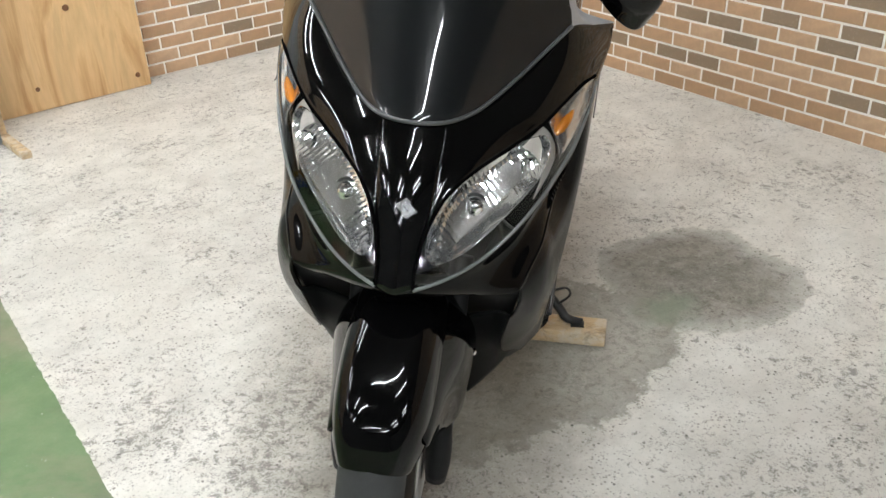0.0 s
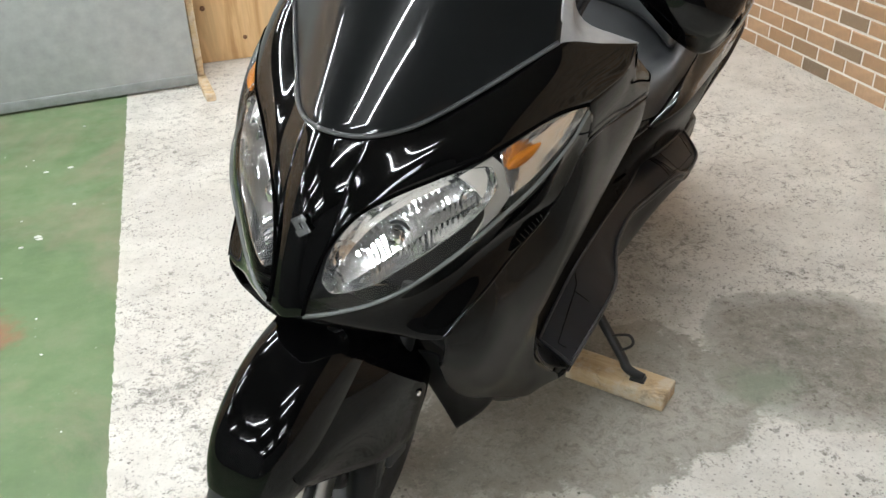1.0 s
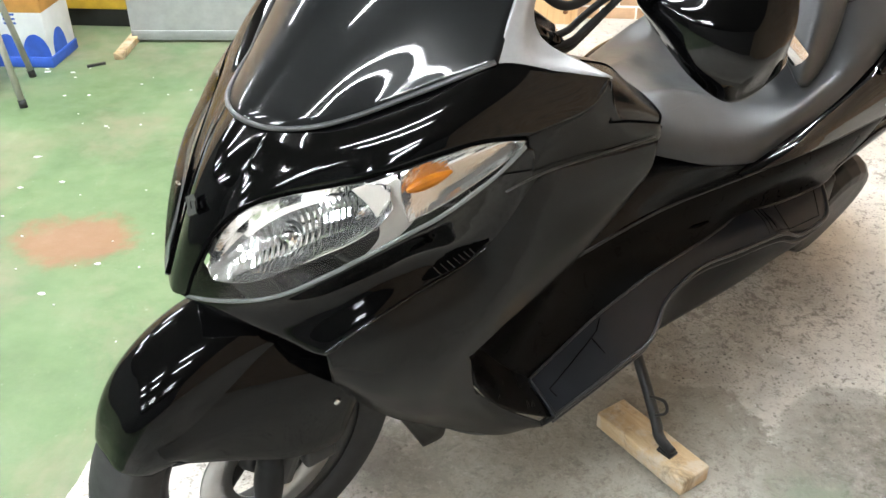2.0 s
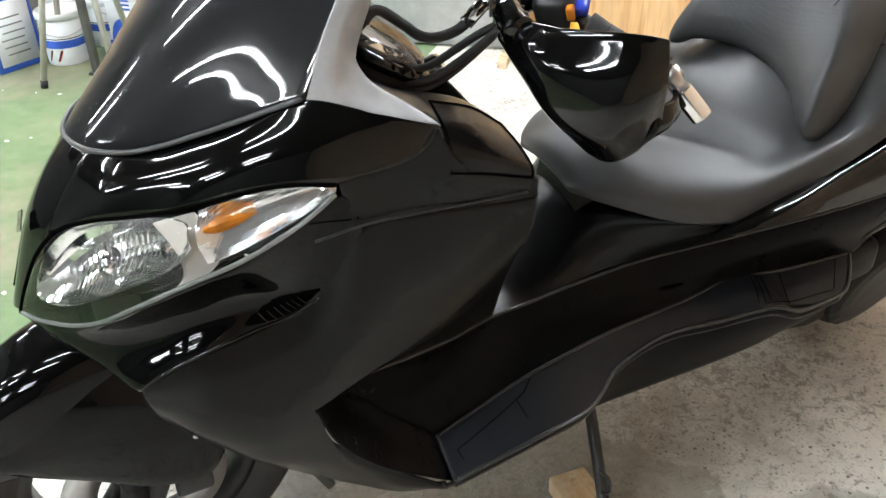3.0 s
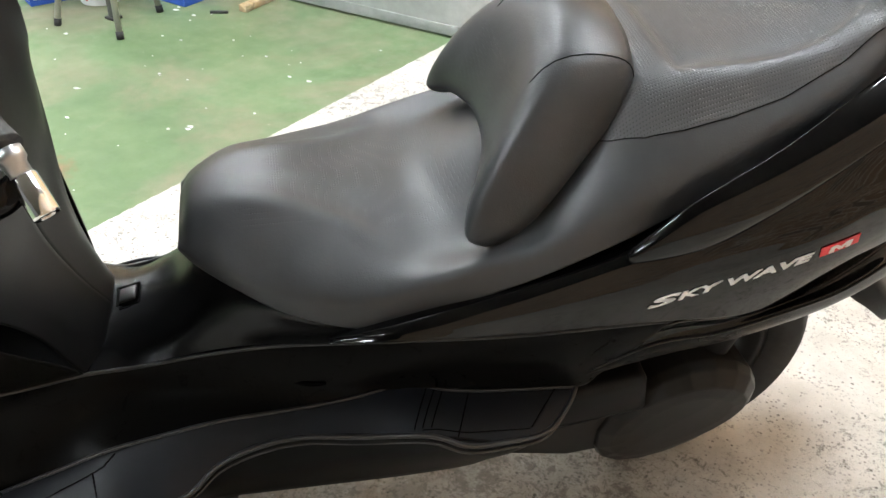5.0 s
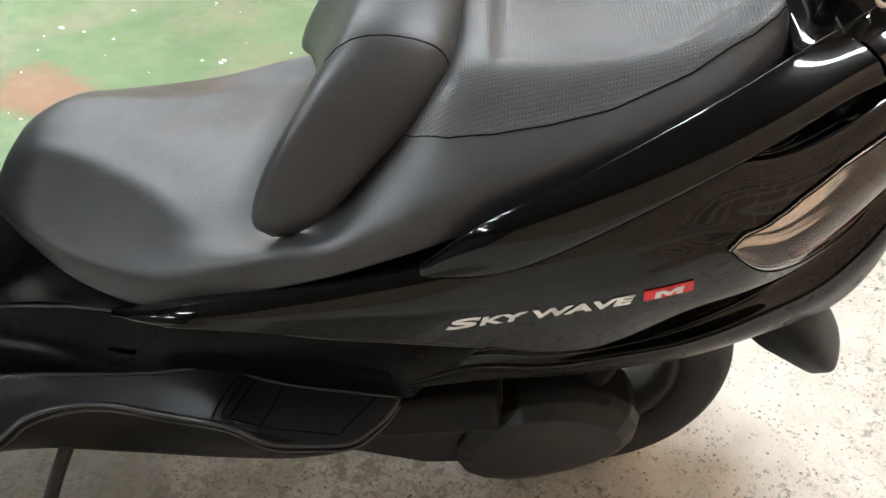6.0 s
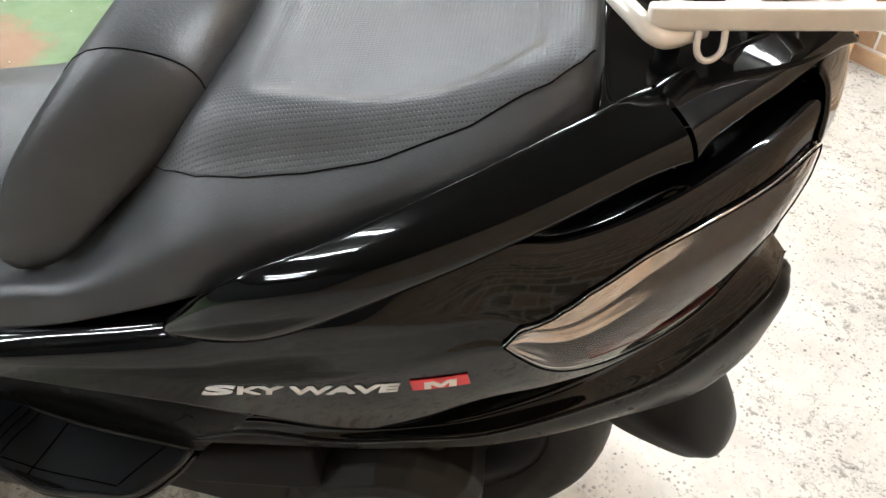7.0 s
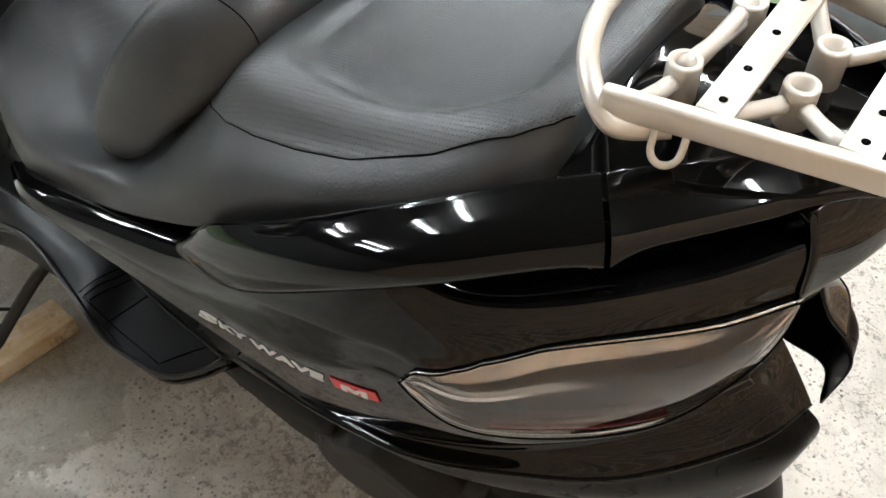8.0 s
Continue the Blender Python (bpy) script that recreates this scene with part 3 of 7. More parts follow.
for s in LR:
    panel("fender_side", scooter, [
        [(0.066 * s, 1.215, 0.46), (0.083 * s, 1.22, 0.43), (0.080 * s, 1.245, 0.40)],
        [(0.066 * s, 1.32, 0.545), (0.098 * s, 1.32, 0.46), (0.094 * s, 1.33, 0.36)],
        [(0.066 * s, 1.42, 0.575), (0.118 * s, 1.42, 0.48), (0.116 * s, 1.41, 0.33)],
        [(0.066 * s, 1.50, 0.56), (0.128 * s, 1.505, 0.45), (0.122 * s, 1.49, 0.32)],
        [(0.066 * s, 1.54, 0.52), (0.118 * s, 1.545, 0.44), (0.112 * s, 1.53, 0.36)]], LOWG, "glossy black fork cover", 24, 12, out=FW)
    part("fender_bolt", lathe([(0.0005, 0.006), (0.006, 0.005), (0.008, 0.0), (0.0005, 0.0)], (0.128 * s, 1.485, 0.425), (s, 0, 0), 12), CHROME, scooter, "bright bolt head")

# edge curves of the front
SCREEN_EDGE = [(0, 1.422, 0.888), (0.05, 1.438, 0.888), (0.09, 1.476, 0.895), (0.12, 1.518, 0.910), (0.15, 1.556, 0.932), (0.185, 1.605, 0.960), (0.226, 1.660, 0.994)]
LENS_TOP = [(0.030, 1.308, 0.660), (0.031, 1.324, 0.700), (0.043, 1.348, 0.752), (0.067, 1.380, 0.796), (0.105, 1.421, 0.824), (0.150, 1.467, 0.846), (0.197, 1.514, 0.874), (0.231, 1.567, 0.899), (0.259, 1.620, 0.914), (0.279, 1.672, 0.912)]
LENS_LOW = [(0.030, 1.308, 0.658), (0.068, 1.328, 0.667), (0.112, 1.364, 0.680), (0.149, 1.397, 0.703), (0.186, 1.430, 0.739), (0.213, 1.466, 0.769), (0.234, 1.509, 0.795), (0.256, 1.563, 0.824), (0.274, 1.626, 0.866), (0.282, 1.670, 0.902)]

# upper cowl round the screen, the centre of the nose and the side up to the leg shield
cowl = [
    [(-0.05, 1.438, 0.888), (-0.048, 1.395, 0.830), (-0.042, 1.357, 0.762), (-0.028, 1.308, 0.660)],
    [(0, 1.422, 0.888), (0, 1.374, 0.835), (0, 1.336, 0.765), (0, 1.300, 0.652)],
    [(0.05, 1.438, 0.888), (0.048, 1.395, 0.830), (0.042, 1.357, 0.762), (0.028, 1.308, 0.660)]]
panel("nose_cover", scooter, cowl, GLOSS, "glossy black nose cover", 22, 26)
panel("upper_cowl", scooter, [
    [(0.05, 1.438, 0.888), (0.050, 1.415, 0.860), (0.048, 1.393, 0.828), (0.043, 1.353, 0.758)],
    [(0.09, 1.476, 0.895), (0.091, 1.450, 0.876), (0.088, 1.425, 0.848), (0.069, 1.382, 0.799)],
    [(0.12, 1.518, 0.910), (0.126, 1.488, 0.898), (0.127, 1.455, 0.870), (0.106, 1.422, 0.827)],
    [(0.15, 1.556, 0.932), (0.160, 1.530, 0.920), (0.165, 1.498, 0.893), (0.151, 1.468, 0.849)],
    [(0.185, 1.605, 0.960), (0.200, 1.580, 0.947), (0.210, 1.548, 0.918), (0.198, 1.515, 0.877)],
    [(0.226, 1.660, 0.994), (0.239, 1.640, 0.975), (0.246, 1.610, 0.948), (0.238, 1.578, 0.905)],
    [(0.268, 1.725, 0.985), (0.274, 1.712, 0.965), (0.277, 1.690, 0.942), (0.267, 1.640, 0.917)],
    [(0.303, 1.784, 0.975), (0.304, 1.775, 0.955), (0.300, 1.745, 0.935), (0.280, 1.674, 0.916)]], GLOSS, "glossy black upper cowl", 56, 18, sides=LR)
panel("cowl_side", scooter, [
    [(0.281, 1.676, 0.913), (0.283, 1.680, 0.895), (0.284, 1.686, 0.875), (0.283, 1.692, 0.853)],
    [(0.301, 1.755, 0.937), (0.299, 1.770, 0.910), (0.294, 1.775, 0.880), (0.288, 1.78, 0.848)],
    [(0.303, 1.788, 0.973), (0.303, 1.800, 0.930), (0.300, 1.815, 0.890), (0.294, 1.825, 0.845)],
    [(0.301, 1.820, 0.915), (0.302, 1.840, 0.893), (0.302, 1.860, 0.868), (0.298, 1.880, 0.840)],
    [(0.302, 1.922, 0.869), (0.303, 1.925, 0.857), (0.303, 1.928, 0.846), (0.301, 1.930, 0.836)]], SHIELD, "dark cowl side", 26, 12, sides=LR)

# windscreen: dark, glossy, with a rubber trim along its foot
screen = []
TOP = [(0, 1.745, 1.270), (0.04, 1.747, 1.269), (0.075, 1.752, 1.265), (0.105, 1.760, 1.258), (0.132, 1.771, 1.248), (0.155, 1.785, 1.235), (0.170, 1.800, 1.218)]
for (w, y, h), top in zip([(-p[0], p[1], p[2]) for p in SCREEN_EDGE[:0:-1]] + SCREEN_EDGE, [(-p[0], p[1], p[2]) for p in TOP[:0:-1]] + TOP):
    a, b = np.array((w, y - 0.002, h + 0.004)), np.array(top)
    bulge = np.array((0.012 * w, -0.0045, 0.003))
    screen.append([a, a * 0.68 + b * 0.32 + bulge * 0.8, a * 0.35 + b * 0.65 + bulge, b])
windscreen = panel("windscreen", scooter, screen, SCREENM, "dark glossy windscreen", 60, 30, 0.004, out=(0, 1.9, 0.9))[0]
edge = np.array([(-p[0], p[1], p[2]) for p in SCREEN_EDGE[:0:-1]] + SCREEN_EDGE) + np.array((0, -0.004, 0.004))
part("screen_trim", tube(edge, 0.0034, 8, 70), TRIM, scooter, "grey rubber trim along the screen")

# inner garnish beside the screen
panel("screen_garnish", scooter, [
    [(0.226, 1.663, 0.995), (0.248, 1.694, 0.990), (0.266, 1.723, 0.986), (0.304, 1.787, 0.977)],
    [(0.221, 1.672, 1.022), (0.232, 1.692, 1.018), (0.236, 1.718, 1.006), (0.264, 1.764, 0.990)],
    [(0.214, 1.692, 1.062), (0.220, 1.708, 1.060), (0.216, 1.722, 1.052), (0.212, 1.728, 1.012)],
    [(0.203, 1.725, 1.118), (0.209, 1.742, 1.116), (0.205, 1.753, 1.108), (0.198, 1.755, 1.088)],
    [(0.188, 1.765, 1.180), (0.194, 1.780, 1.178), (0.190, 1.789, 1.172), (0.183, 1.790, 1.160)]], GREYPL, "grey matte garnish beside the screen", 30, 18, sides=LR, out=(0, 1.9, 0.9))

# headlights with clear lenses
HOUSING = simple("lamp_housing", (0.022, 0.022, 0.023), 0.22, vary=0.1)
for s in LR:
    lamp = thing("headlight", "", "")
    lamp.parent = scooter
    lamp["label"] = "clear headlight with chrome reflector and amber turn signal"
    rows = []
    for a, b in zip(crom(LENS_TOP, 10), crom(LENS_LOW, 10)):
        m = (a + b) / 2
        wide = np.linalg.norm(a - b)
        push = np.array((0.50, -0.80, 0.15)) * wide * 0.16
        rows.append([a, a * 0.72 + b * 0.28 + push * 0.8, m * 0.9 + b * 0.1 + push, b])
    g = sheet(rows, 120, 40)
    mid = g.mean(1, keepdims=True)
    back = mid + (g - mid) * 0.97 + np.array((-0.030, 0.075, 0.0)) * np.clip(np.linalg.norm(g[:, :1] - g[:, -1:], axis=2, keepdims=True) / 0.11, 0.5, 1)
    if s < 0:
        g, back = mirror(g), mirror(back)
    inside = (0.0, 1.62, 0.75)
    part("lens", shell(g, inside, 0.002, 0.0012), LENS, lamp, "clear plastic lens").visible_shadow = False
    part("housing", shell(back, inside, 0.002, 0.0012), HOUSING, lamp, "dark lamp housing")
    # main reflector: an almond-shaped faceted bowl
    gl = g if s > 0 else mirror(g)
    almond = gl[17:80, 2:-2:4].copy()
    cu = np.linspace(-1, 1, len(almond))[:, None]
    cv = np.linspace(-1, 1, almond.shape[1])[None, :]
    deep = np.clip(1 - np.abs(cu) ** 3, 0, 1) * np.clip(1 - np.abs(cv) ** 2.6, 0, 1)
    centre = almond.mean(1, keepdims=True)
    almond = centre + (almond - centre) * (0.93 * (1 - 0.55 * np.abs(cu) ** 5))[..., None] + (almond[:, :1] - centre) * 0.06
    ripple = 0.0009 * (np.arange(len(almond)) % 2)[:, None] * np.clip(cv * 3 + 0.9, 0, 1) + 0.002 * np.clip(np.sin(cv * 5), -0.2, 0.2)
    almond = almond + np.array((-0.30, 0.90, 0.0)) * (0.010 + 0.052 * deep + ripple * deep)[..., None]
    if s < 0:
        almond = mirror(almond)
    part("reflector", shell(almond, inside, 0.0015, 0.001), REFLECTOR, lamp, "chrome fluted reflector", smooth=False)
    ax = Vector((0.22 * s, -0.96, 0.10)).normalized()
    c = Vector((0.102 * s, 1.446, 0.752))
    part("bulb", tube([c, c + ax * 0.022, c + ax * 0.030], (0.016, 0.015, 0.009), 16, 8), CHROME, lamp, "chrome bulb cap")
    part("bulb_ring", lathe([(0.017, 0.0), (0.022, 0.002), (0.022, -0.01), (0.017, -0.01)], c + ax * 0.012, ax, 20, True), STEEL, lamp, "dark ring round the bulb")
    p = Vector((0.186 * s, 1.500, 0.806))
    part("position_light", lathe([(0.003, -0.012), (0.012, -0.01), (0.017, 0.0), (0.019, 0.008), (0.016, 0.009)], p, Vector((0.45 * s, -0.85, 0.2)), 18), CHROME, lamp, "small chrome position light")
    panel("bezel", lamp, [
        [(0.172 * s, 1.482, 0.846), (0.190 * s, 1.492, 0.832), (0.203 * s, 1.500, 0.812), (0.208 * s, 1.500, 0.785), (0.200 * s, 1.482, 0.756)],
        [(0.200 * s, 1.525, 0.866), (0.212 * s, 1.535, 0.852), (0.222 * s, 1.542, 0.832), (0.226 * s, 1.540, 0.808), (0.218 * s, 1.520, 0.782)]], WHITEP, "pale inner bezel", 10, 16, 0.002, 0.001, out=(0, 1.6, 0.8))
    # turn signal inside the tail of the lamp: a bright trough with an amber bulb
    trough = gl[83:119, 3:-3:3].copy()
    cu = np.linspace(-1, 1, len(trough))[:, None]
    cv = np.linspace(-1, 1, trough.shape[1])[None, :]
    centre = trough.mean(1, keepdims=True)
    dip = np.clip(1 - np.abs(cv) ** 2.2, 0, 1) * np.clip(1 - np.abs(cu) ** 4, 0, 1)
    trough = centre + (trough - centre) * 0.90 + np.array((-0.55, 0.75, 0.0)) * (0.007 + 0.020 * dip)[..., None]
    line = np.array([gl[u, 19] + np.array((-0.55, 0.75, 0.0)) * 0.014 for u in range(84, 98, 2)])
    if s < 0:
        trough, line = mirror(trough), line * np.array((-1, 1, 1))
    part("signal_reflector", shell(trough, inside, 0.0015, 0.001), TAILREF, lamp, "bright signal reflector", smooth=False)
    part("signal_bulb", tube(line, (0.003, 0.007, 0.0085, 0.0085, 0.0075, 0.005, 0.002), 9, 18), AMBER, lamp, "amber signal bulb", smooth=False)
    # thin seal round the lens
    for edge, rad, mt, tone in ((LENS_TOP, 0.0028, SEAM, "dark seal"), (LENS_LOW, 0.0032, RIMM, "pale clear lens rim")):
        rim = crom(edge, 40)
        rim[:, 0] *= s
        part("lens_rim", tube(rim, rad, 8), mt, lamp, tone)

# lower cowl below the headlights
# hollow below the lamp, flaring out to a crisp lower edge
COWL_TOP = [(0.0, 1.303, 0.650)] + [(w + 0.003, y + 0.002, h - 0.004) for w, y, h in LENS_LOW[:8]] + [(0.283, 1.668, 0.896), (0.2835, 1.693, 0.862)]
COWL_LOW = [(0.0, 1.375, 0.612), (0.070, 1.380, 0.612), (0.140, 1.395, 0.611), (0.195, 1.420, 0.614), (0.210, 1.453, 0.643), (0.224, 1.494, 0.668), (0.231, 1.556, 0.688), (0.238, 1.613, 0.703), (0.248, 1.646, 0.725), (0.262, 1.672, 0.752), (0.280, 1.702, 0.842)]
HOLLOW = (-0.010, -0.010, -0.004, 0.010, 0.018, 0.022, 0.020, 0.016, 0.008, 0.0, 0.0)
low_rows = []
for a, b, deep in zip(COWL_TOP, COWL_LOW, HOLLOW):
    a, b = np.array(a), np.array(b)
    inward = np.array((-0.70, 0.70, 0.0)) if a[0] > 0.05 else np.array((0.0, 1.0, 0.0))
    low_rows.append([a, a * 0.70 + b * 0.30 + inward * deep * 0.85, a * 0.38 + b * 0.62 + inward * deep, a * 0.12 + b * 0.88 + inward * deep * 0.25, b])
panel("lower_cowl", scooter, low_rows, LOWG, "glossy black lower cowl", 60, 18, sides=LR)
# air outlet with ribs: a dark sheet laid on the cowl stands for its shaded recess
outlet = fair(sheet(low_rows, 101, 41), 60)
away = normals(outlet)
away = away * np.sign(away[60, 20, 0])
for s in LR:
    rim_u, rim_v = np.linspace(62, 84, 23), np.linspace(0, 1, 9)
    mouth = []
    for u in rim_u:
        wide = math.sin(math.pi * min((u - 61) / 12, 1.0) / 2) * min((85 - u) / 10, 1.0)
        v = (30 + (rim_v - 0.5) * 14 * wide).round().astype(int)
        mouth.append(outlet[int(u), v] + away[int(u), v] * 0.0012)
    mouth = np.array(mouth) * np.array((s, 1, 1))
    vent = part("air_vent", shell(mouth, None, 0.002, 0.0008), SEAM, scooter, "dark sheet standing for the air outlet")
    for k in range(7):
        u = 66 + 2 * k
        v = np.arange(26, 35)
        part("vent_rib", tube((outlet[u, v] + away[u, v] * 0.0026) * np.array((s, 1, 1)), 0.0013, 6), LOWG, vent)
    part("cowl_lip", tube(np.array(COWL_LOW[3:10]) * np.array((s, 1, 1)), 0.0024, 8, 50), GLOSS, scooter, "glossy rolled edge")

# dark cavity behind the fork
panel("fork_shield", scooter, [
    [(-0.195, 1.43, 0.60), (-0.185, 1.50, 0.50), (-0.17, 1.58, 0.42), (-0.15, 1.66, 0.34)],
    [(-0.07, 1.40, 0.61), (-0.07, 1.52, 0.56), (-0.07, 1.62, 0.45), (-0.07, 1.70, 0.30)],
    [(0.07, 1.40, 0.61), (0.07, 1.52, 0.56), (0.07, 1.62, 0.45), (0.07, 1.70, 0.30)],
    [(0.195, 1.43, 0.60), (0.185, 1.50, 0.50), (0.17, 1.58, 0.42), (0.15, 1.66, 0.34)]], MATTE, "matte black inner fender", 18, 14, out=(0, 1.8, 0.7))

panel("lower_lip", scooter, [
    [(0.184, 1.438, 0.546), (0.165, 1.470, 0.530), (0.130, 1.500, 0.500), (0.090, 1.520, 0.470)],
    [(0.176, 1.500, 0.456), (0.160, 1.530, 0.430), (0.132, 1.555, 0.400), (0.095, 1.575, 0.370)],
    [(0.181, 1.570, 0.376), (0.165, 1.598, 0.345), (0.140, 1.618, 0.305), (0.105, 1.635, 0.262)],
    [(0.203, 1.655, 0.318), (0.175, 1.676, 0.252), (0.148, 1.680, 0.208), (0.118, 1.684, 0.165)]], SATIN2, "dark lower lip behind the front wheel", 22, 14, sides=LR, out=(0.2, 1.7, 0.5))

# leg shield: one skin from the cowl down to the keel, forking round the foot-well
SHIELD_NOSE = [
    [(0.196, 1.423, 0.612), (0.199, 1.424, 0.600), (0.199, 1.426, 0.585), (0.196, 1.430, 0.570), (0.194, 1.433, 0.560), (0.191, 1.435, 0.552), (0.186, 1.437, 0.544)],
    [(0.222, 1.492, 0.665), (0.237, 1.490, 0.628), (0.241, 1.490, 0.580), (0.234, 1.491, 0.535), (0.222, 1.493, 0.505), (0.203, 1.495, 0.478), (0.178, 1.496, 0.454)],
    [(0.230, 1.560, 0.686), (0.251, 1.560, 0.640), (0.258, 1.561, 0.585), (0.256, 1.563, 0.530), (0.247, 1.565, 0.480), (0.226, 1.566, 0.425), (0.182, 1.566, 0.376)],
    [(0.246, 1.640, 0.720), (0.267, 1.640, 0.675), (0.273, 1.636, 0.615), (0.267, 1.625, 0.548), (0.258, 1.632, 0.475), (0.240, 1.640, 0.395), (0.203, 1.644, 0.323)]]
SHIELD_UPPER = [
    [(0.279, 1.702, 0.840), (0.286, 1.705, 0.765), (0.284, 1.706, 0.675), (0.271, 1.704, 0.590)],
    [(0.288, 1.782, 0.845), (0.293, 1.785, 0.775), (0.288, 1.790, 0.705), (0.274, 1.795, 0.637)],
    [(0.298, 1.880, 0.838), (0.299, 1.880, 0.790), (0.294, 1.878, 0.745), (0.283, 1.874, 0.702)],
    [(0.301, 1.930, 0.834), (0.301, 1.931, 0.810), (0.299, 1.930, 0.785), (0.293, 1.925, 0.762)]]
SHIELD_KEEL = [
    [(0.257, 1.656, 0.457), (0.257, 1.680, 0.400), (0.244, 1.705, 0.340), (0.214, 1.712, 0.274)],
    [(0.258, 1.735, 0.358), (0.258, 1.750, 0.325), (0.249, 1.762, 0.285), (0.226, 1.775, 0.236)],
    [(0.263, 1.842, 0.256), (0.262, 1.843, 0.248), (0.257, 1.846, 0.238), (0.240, 1.850, 0.222)]]


def forked(stem, upper, lower, step=12):
    """Grids of a skin that forks in two after its last shared row; the branches take over its edge."""
    n = len(stem) - 1
    fork = sheet(stem + [upper[0] + lower[0][1:]], (n + 1) * step + 1, 6 * step + 1)[: n * step + 1]
    branches = []
    for half, rows, k in ((slice(0, 3 * step + 1), upper, slice(0, 4)), (slice(3 * step, None), lower, slice(3, 7))):
        g = sheet([r[k] for r in stem[-2:]] + rows, (len(rows) + 1) * step + 1, 3 * step + 1)[step:]
        off = fork[-1, half] - g[0]
        branches.append(g + off[None] * np.exp(-np.arange(len(g)) / 5.0)[:, None, None])
        branches[-1][0] = fork[-1, half]
    return [fork] + branches


def welded(grids, thick=0.0035):
    """One mesh of several grids that share edges, with its rim turned in."""
    bm = bmesh.new()
    for g in grids:
        vs = [[bm.verts.new(p) for p in row] for row in g]
        for i in range(len(g) - 1):
            for j in range(len(g[0]) - 1):
                bm.faces.new((vs[i][j], vs[i + 1][j], vs[i + 1][j + 1], vs[i][j + 1]))
    bmesh.ops.remove_doubles(bm, verts=bm.verts[:], dist=0.00002)
    bmesh.ops.recalc_face_normals(bm, faces=bm.faces)
    if sum(f.normal.x * f.calc_center_median().x for f in bm.faces) < 0:
        bmesh.ops.reverse_faces(bm, faces=bm.faces)
    bm.normal_update()
    rim = [e for e in bm.edges if e.is_boundary]
    turned = {v: v.normal.copy() for e in rim for v in e.verts}
    made = bmesh.ops.extrude_edge_only(bm, edges=rim)["geom"]
    for v in made:
        if isinstance(v, bmesh.types.BMVert):
            near = min((o for e in v.link_edges for o in (e.other_vert(v),) if o in turned), key=lambda o: (o.co - v.co).length)
            v.co -= turned[near] * thick
    bmesh.ops.recalc_face_normals(bm, faces=bm.faces)
    return bm


RIDGE = [(0.259, 1.645, 0.550), (0.236, 1.700, 0.549), (0.196, 1.800, 0.510), (0.156, 1.898, 0.475), (0.124, 1.990, 0.461), (0.118, 2.060, 0.459), (0.137, 2.180, 0.491), (0.157, 2.280, 0.513), (0.196, 2.430, 0.539), (0.239, 2.600, 0.569), (0.257, 2.720, 0.586), (0.268, 2.822, 0.597)]
skin = forked(SHIELD_NOSE, SHIELD_UPPER, SHIELD_KEEL)
# the foot-well wall runs on from the shield's lower edge to the ridge
hem, foot = skin[1][:, -1], crom(RIDGE, 12 * (len(RIDGE) - 1) + 1)
foot = crom(foot[:49], len(hem))
foot[0] = hem[0]
fall = hem - skin[1][:, -2]
fall *= np.linalg.norm(foot - hem, axis=1, keepdims=True) / np.maximum(np.linalg.norm(fall, axis=1, keepdims=True), 1e-9)
u = np.linspace(0, 1, 19)[None, :, None]
a, b, c = hem[:, None], foot[:, None], fall[:, None] * 0.9
skin.append(a * (2 * u**3 - 3 * u**2 + 1) + c * (u**3 - 2 * u**2 + u) + b * (3 * u**2 - 2 * u**3) + (b - a) * 1.1 * (u**3 - u**2))
for s in LR:
    part("leg_shield", welded([g * np.array((s, 1, 1)) for g in skin]), SHIELD, scooter, "satin black leg shield")
panel("footwell_front", scooter, [
    [(0.261, 1.632, 0.548), (0.245, 1.645, 0.545), (0.228, 1.655, 0.535), (0.212, 1.668, 0.515)],
    [(0.262, 1.664, 0.456), (0.240, 1.685, 0.456), (0.215, 1.705, 0.454), (0.196, 1.728, 0.450)],
    [(0.262, 1.736, 0.364), (0.240, 1.750, 0.368), (0.215, 1.765, 0.374), (0.195, 1.785, 0.380)],
    [(0.270, 1.850, 0.276), (0.248, 1.852, 0.290), (0.222, 1.853, 0.302), (0.200, 1.855, 0.312)]], SATIN, "satin black foot-well front", 24, 14, sides=LR, out=(0.2, 1.6, 0.35))
panel("shield_underside", scooter, [
    [(0.201, 1.640, 0.326), (0.192, 1.648, 0.316), (0.180, 1.655, 0.305)],
    [(0.203, 1.660, 0.312), (0.195, 1.668, 0.298), (0.184, 1.676, 0.282)],
    [(0.213, 1.715, 0.274), (0.206, 1.722, 0.258), (0.196, 1.730, 0.240)],
    [(0.225, 1.775, 0.237), (0.219, 1.780, 0.228), (0.210, 1.786, 0.218)],
    [(0.239, 1.850, 0.223), (0.234, 1.853, 0.218), (0.226, 1.857, 0.213)]], SATIN2, "dark underside of the leg shield", 24, 8, sides=LR)

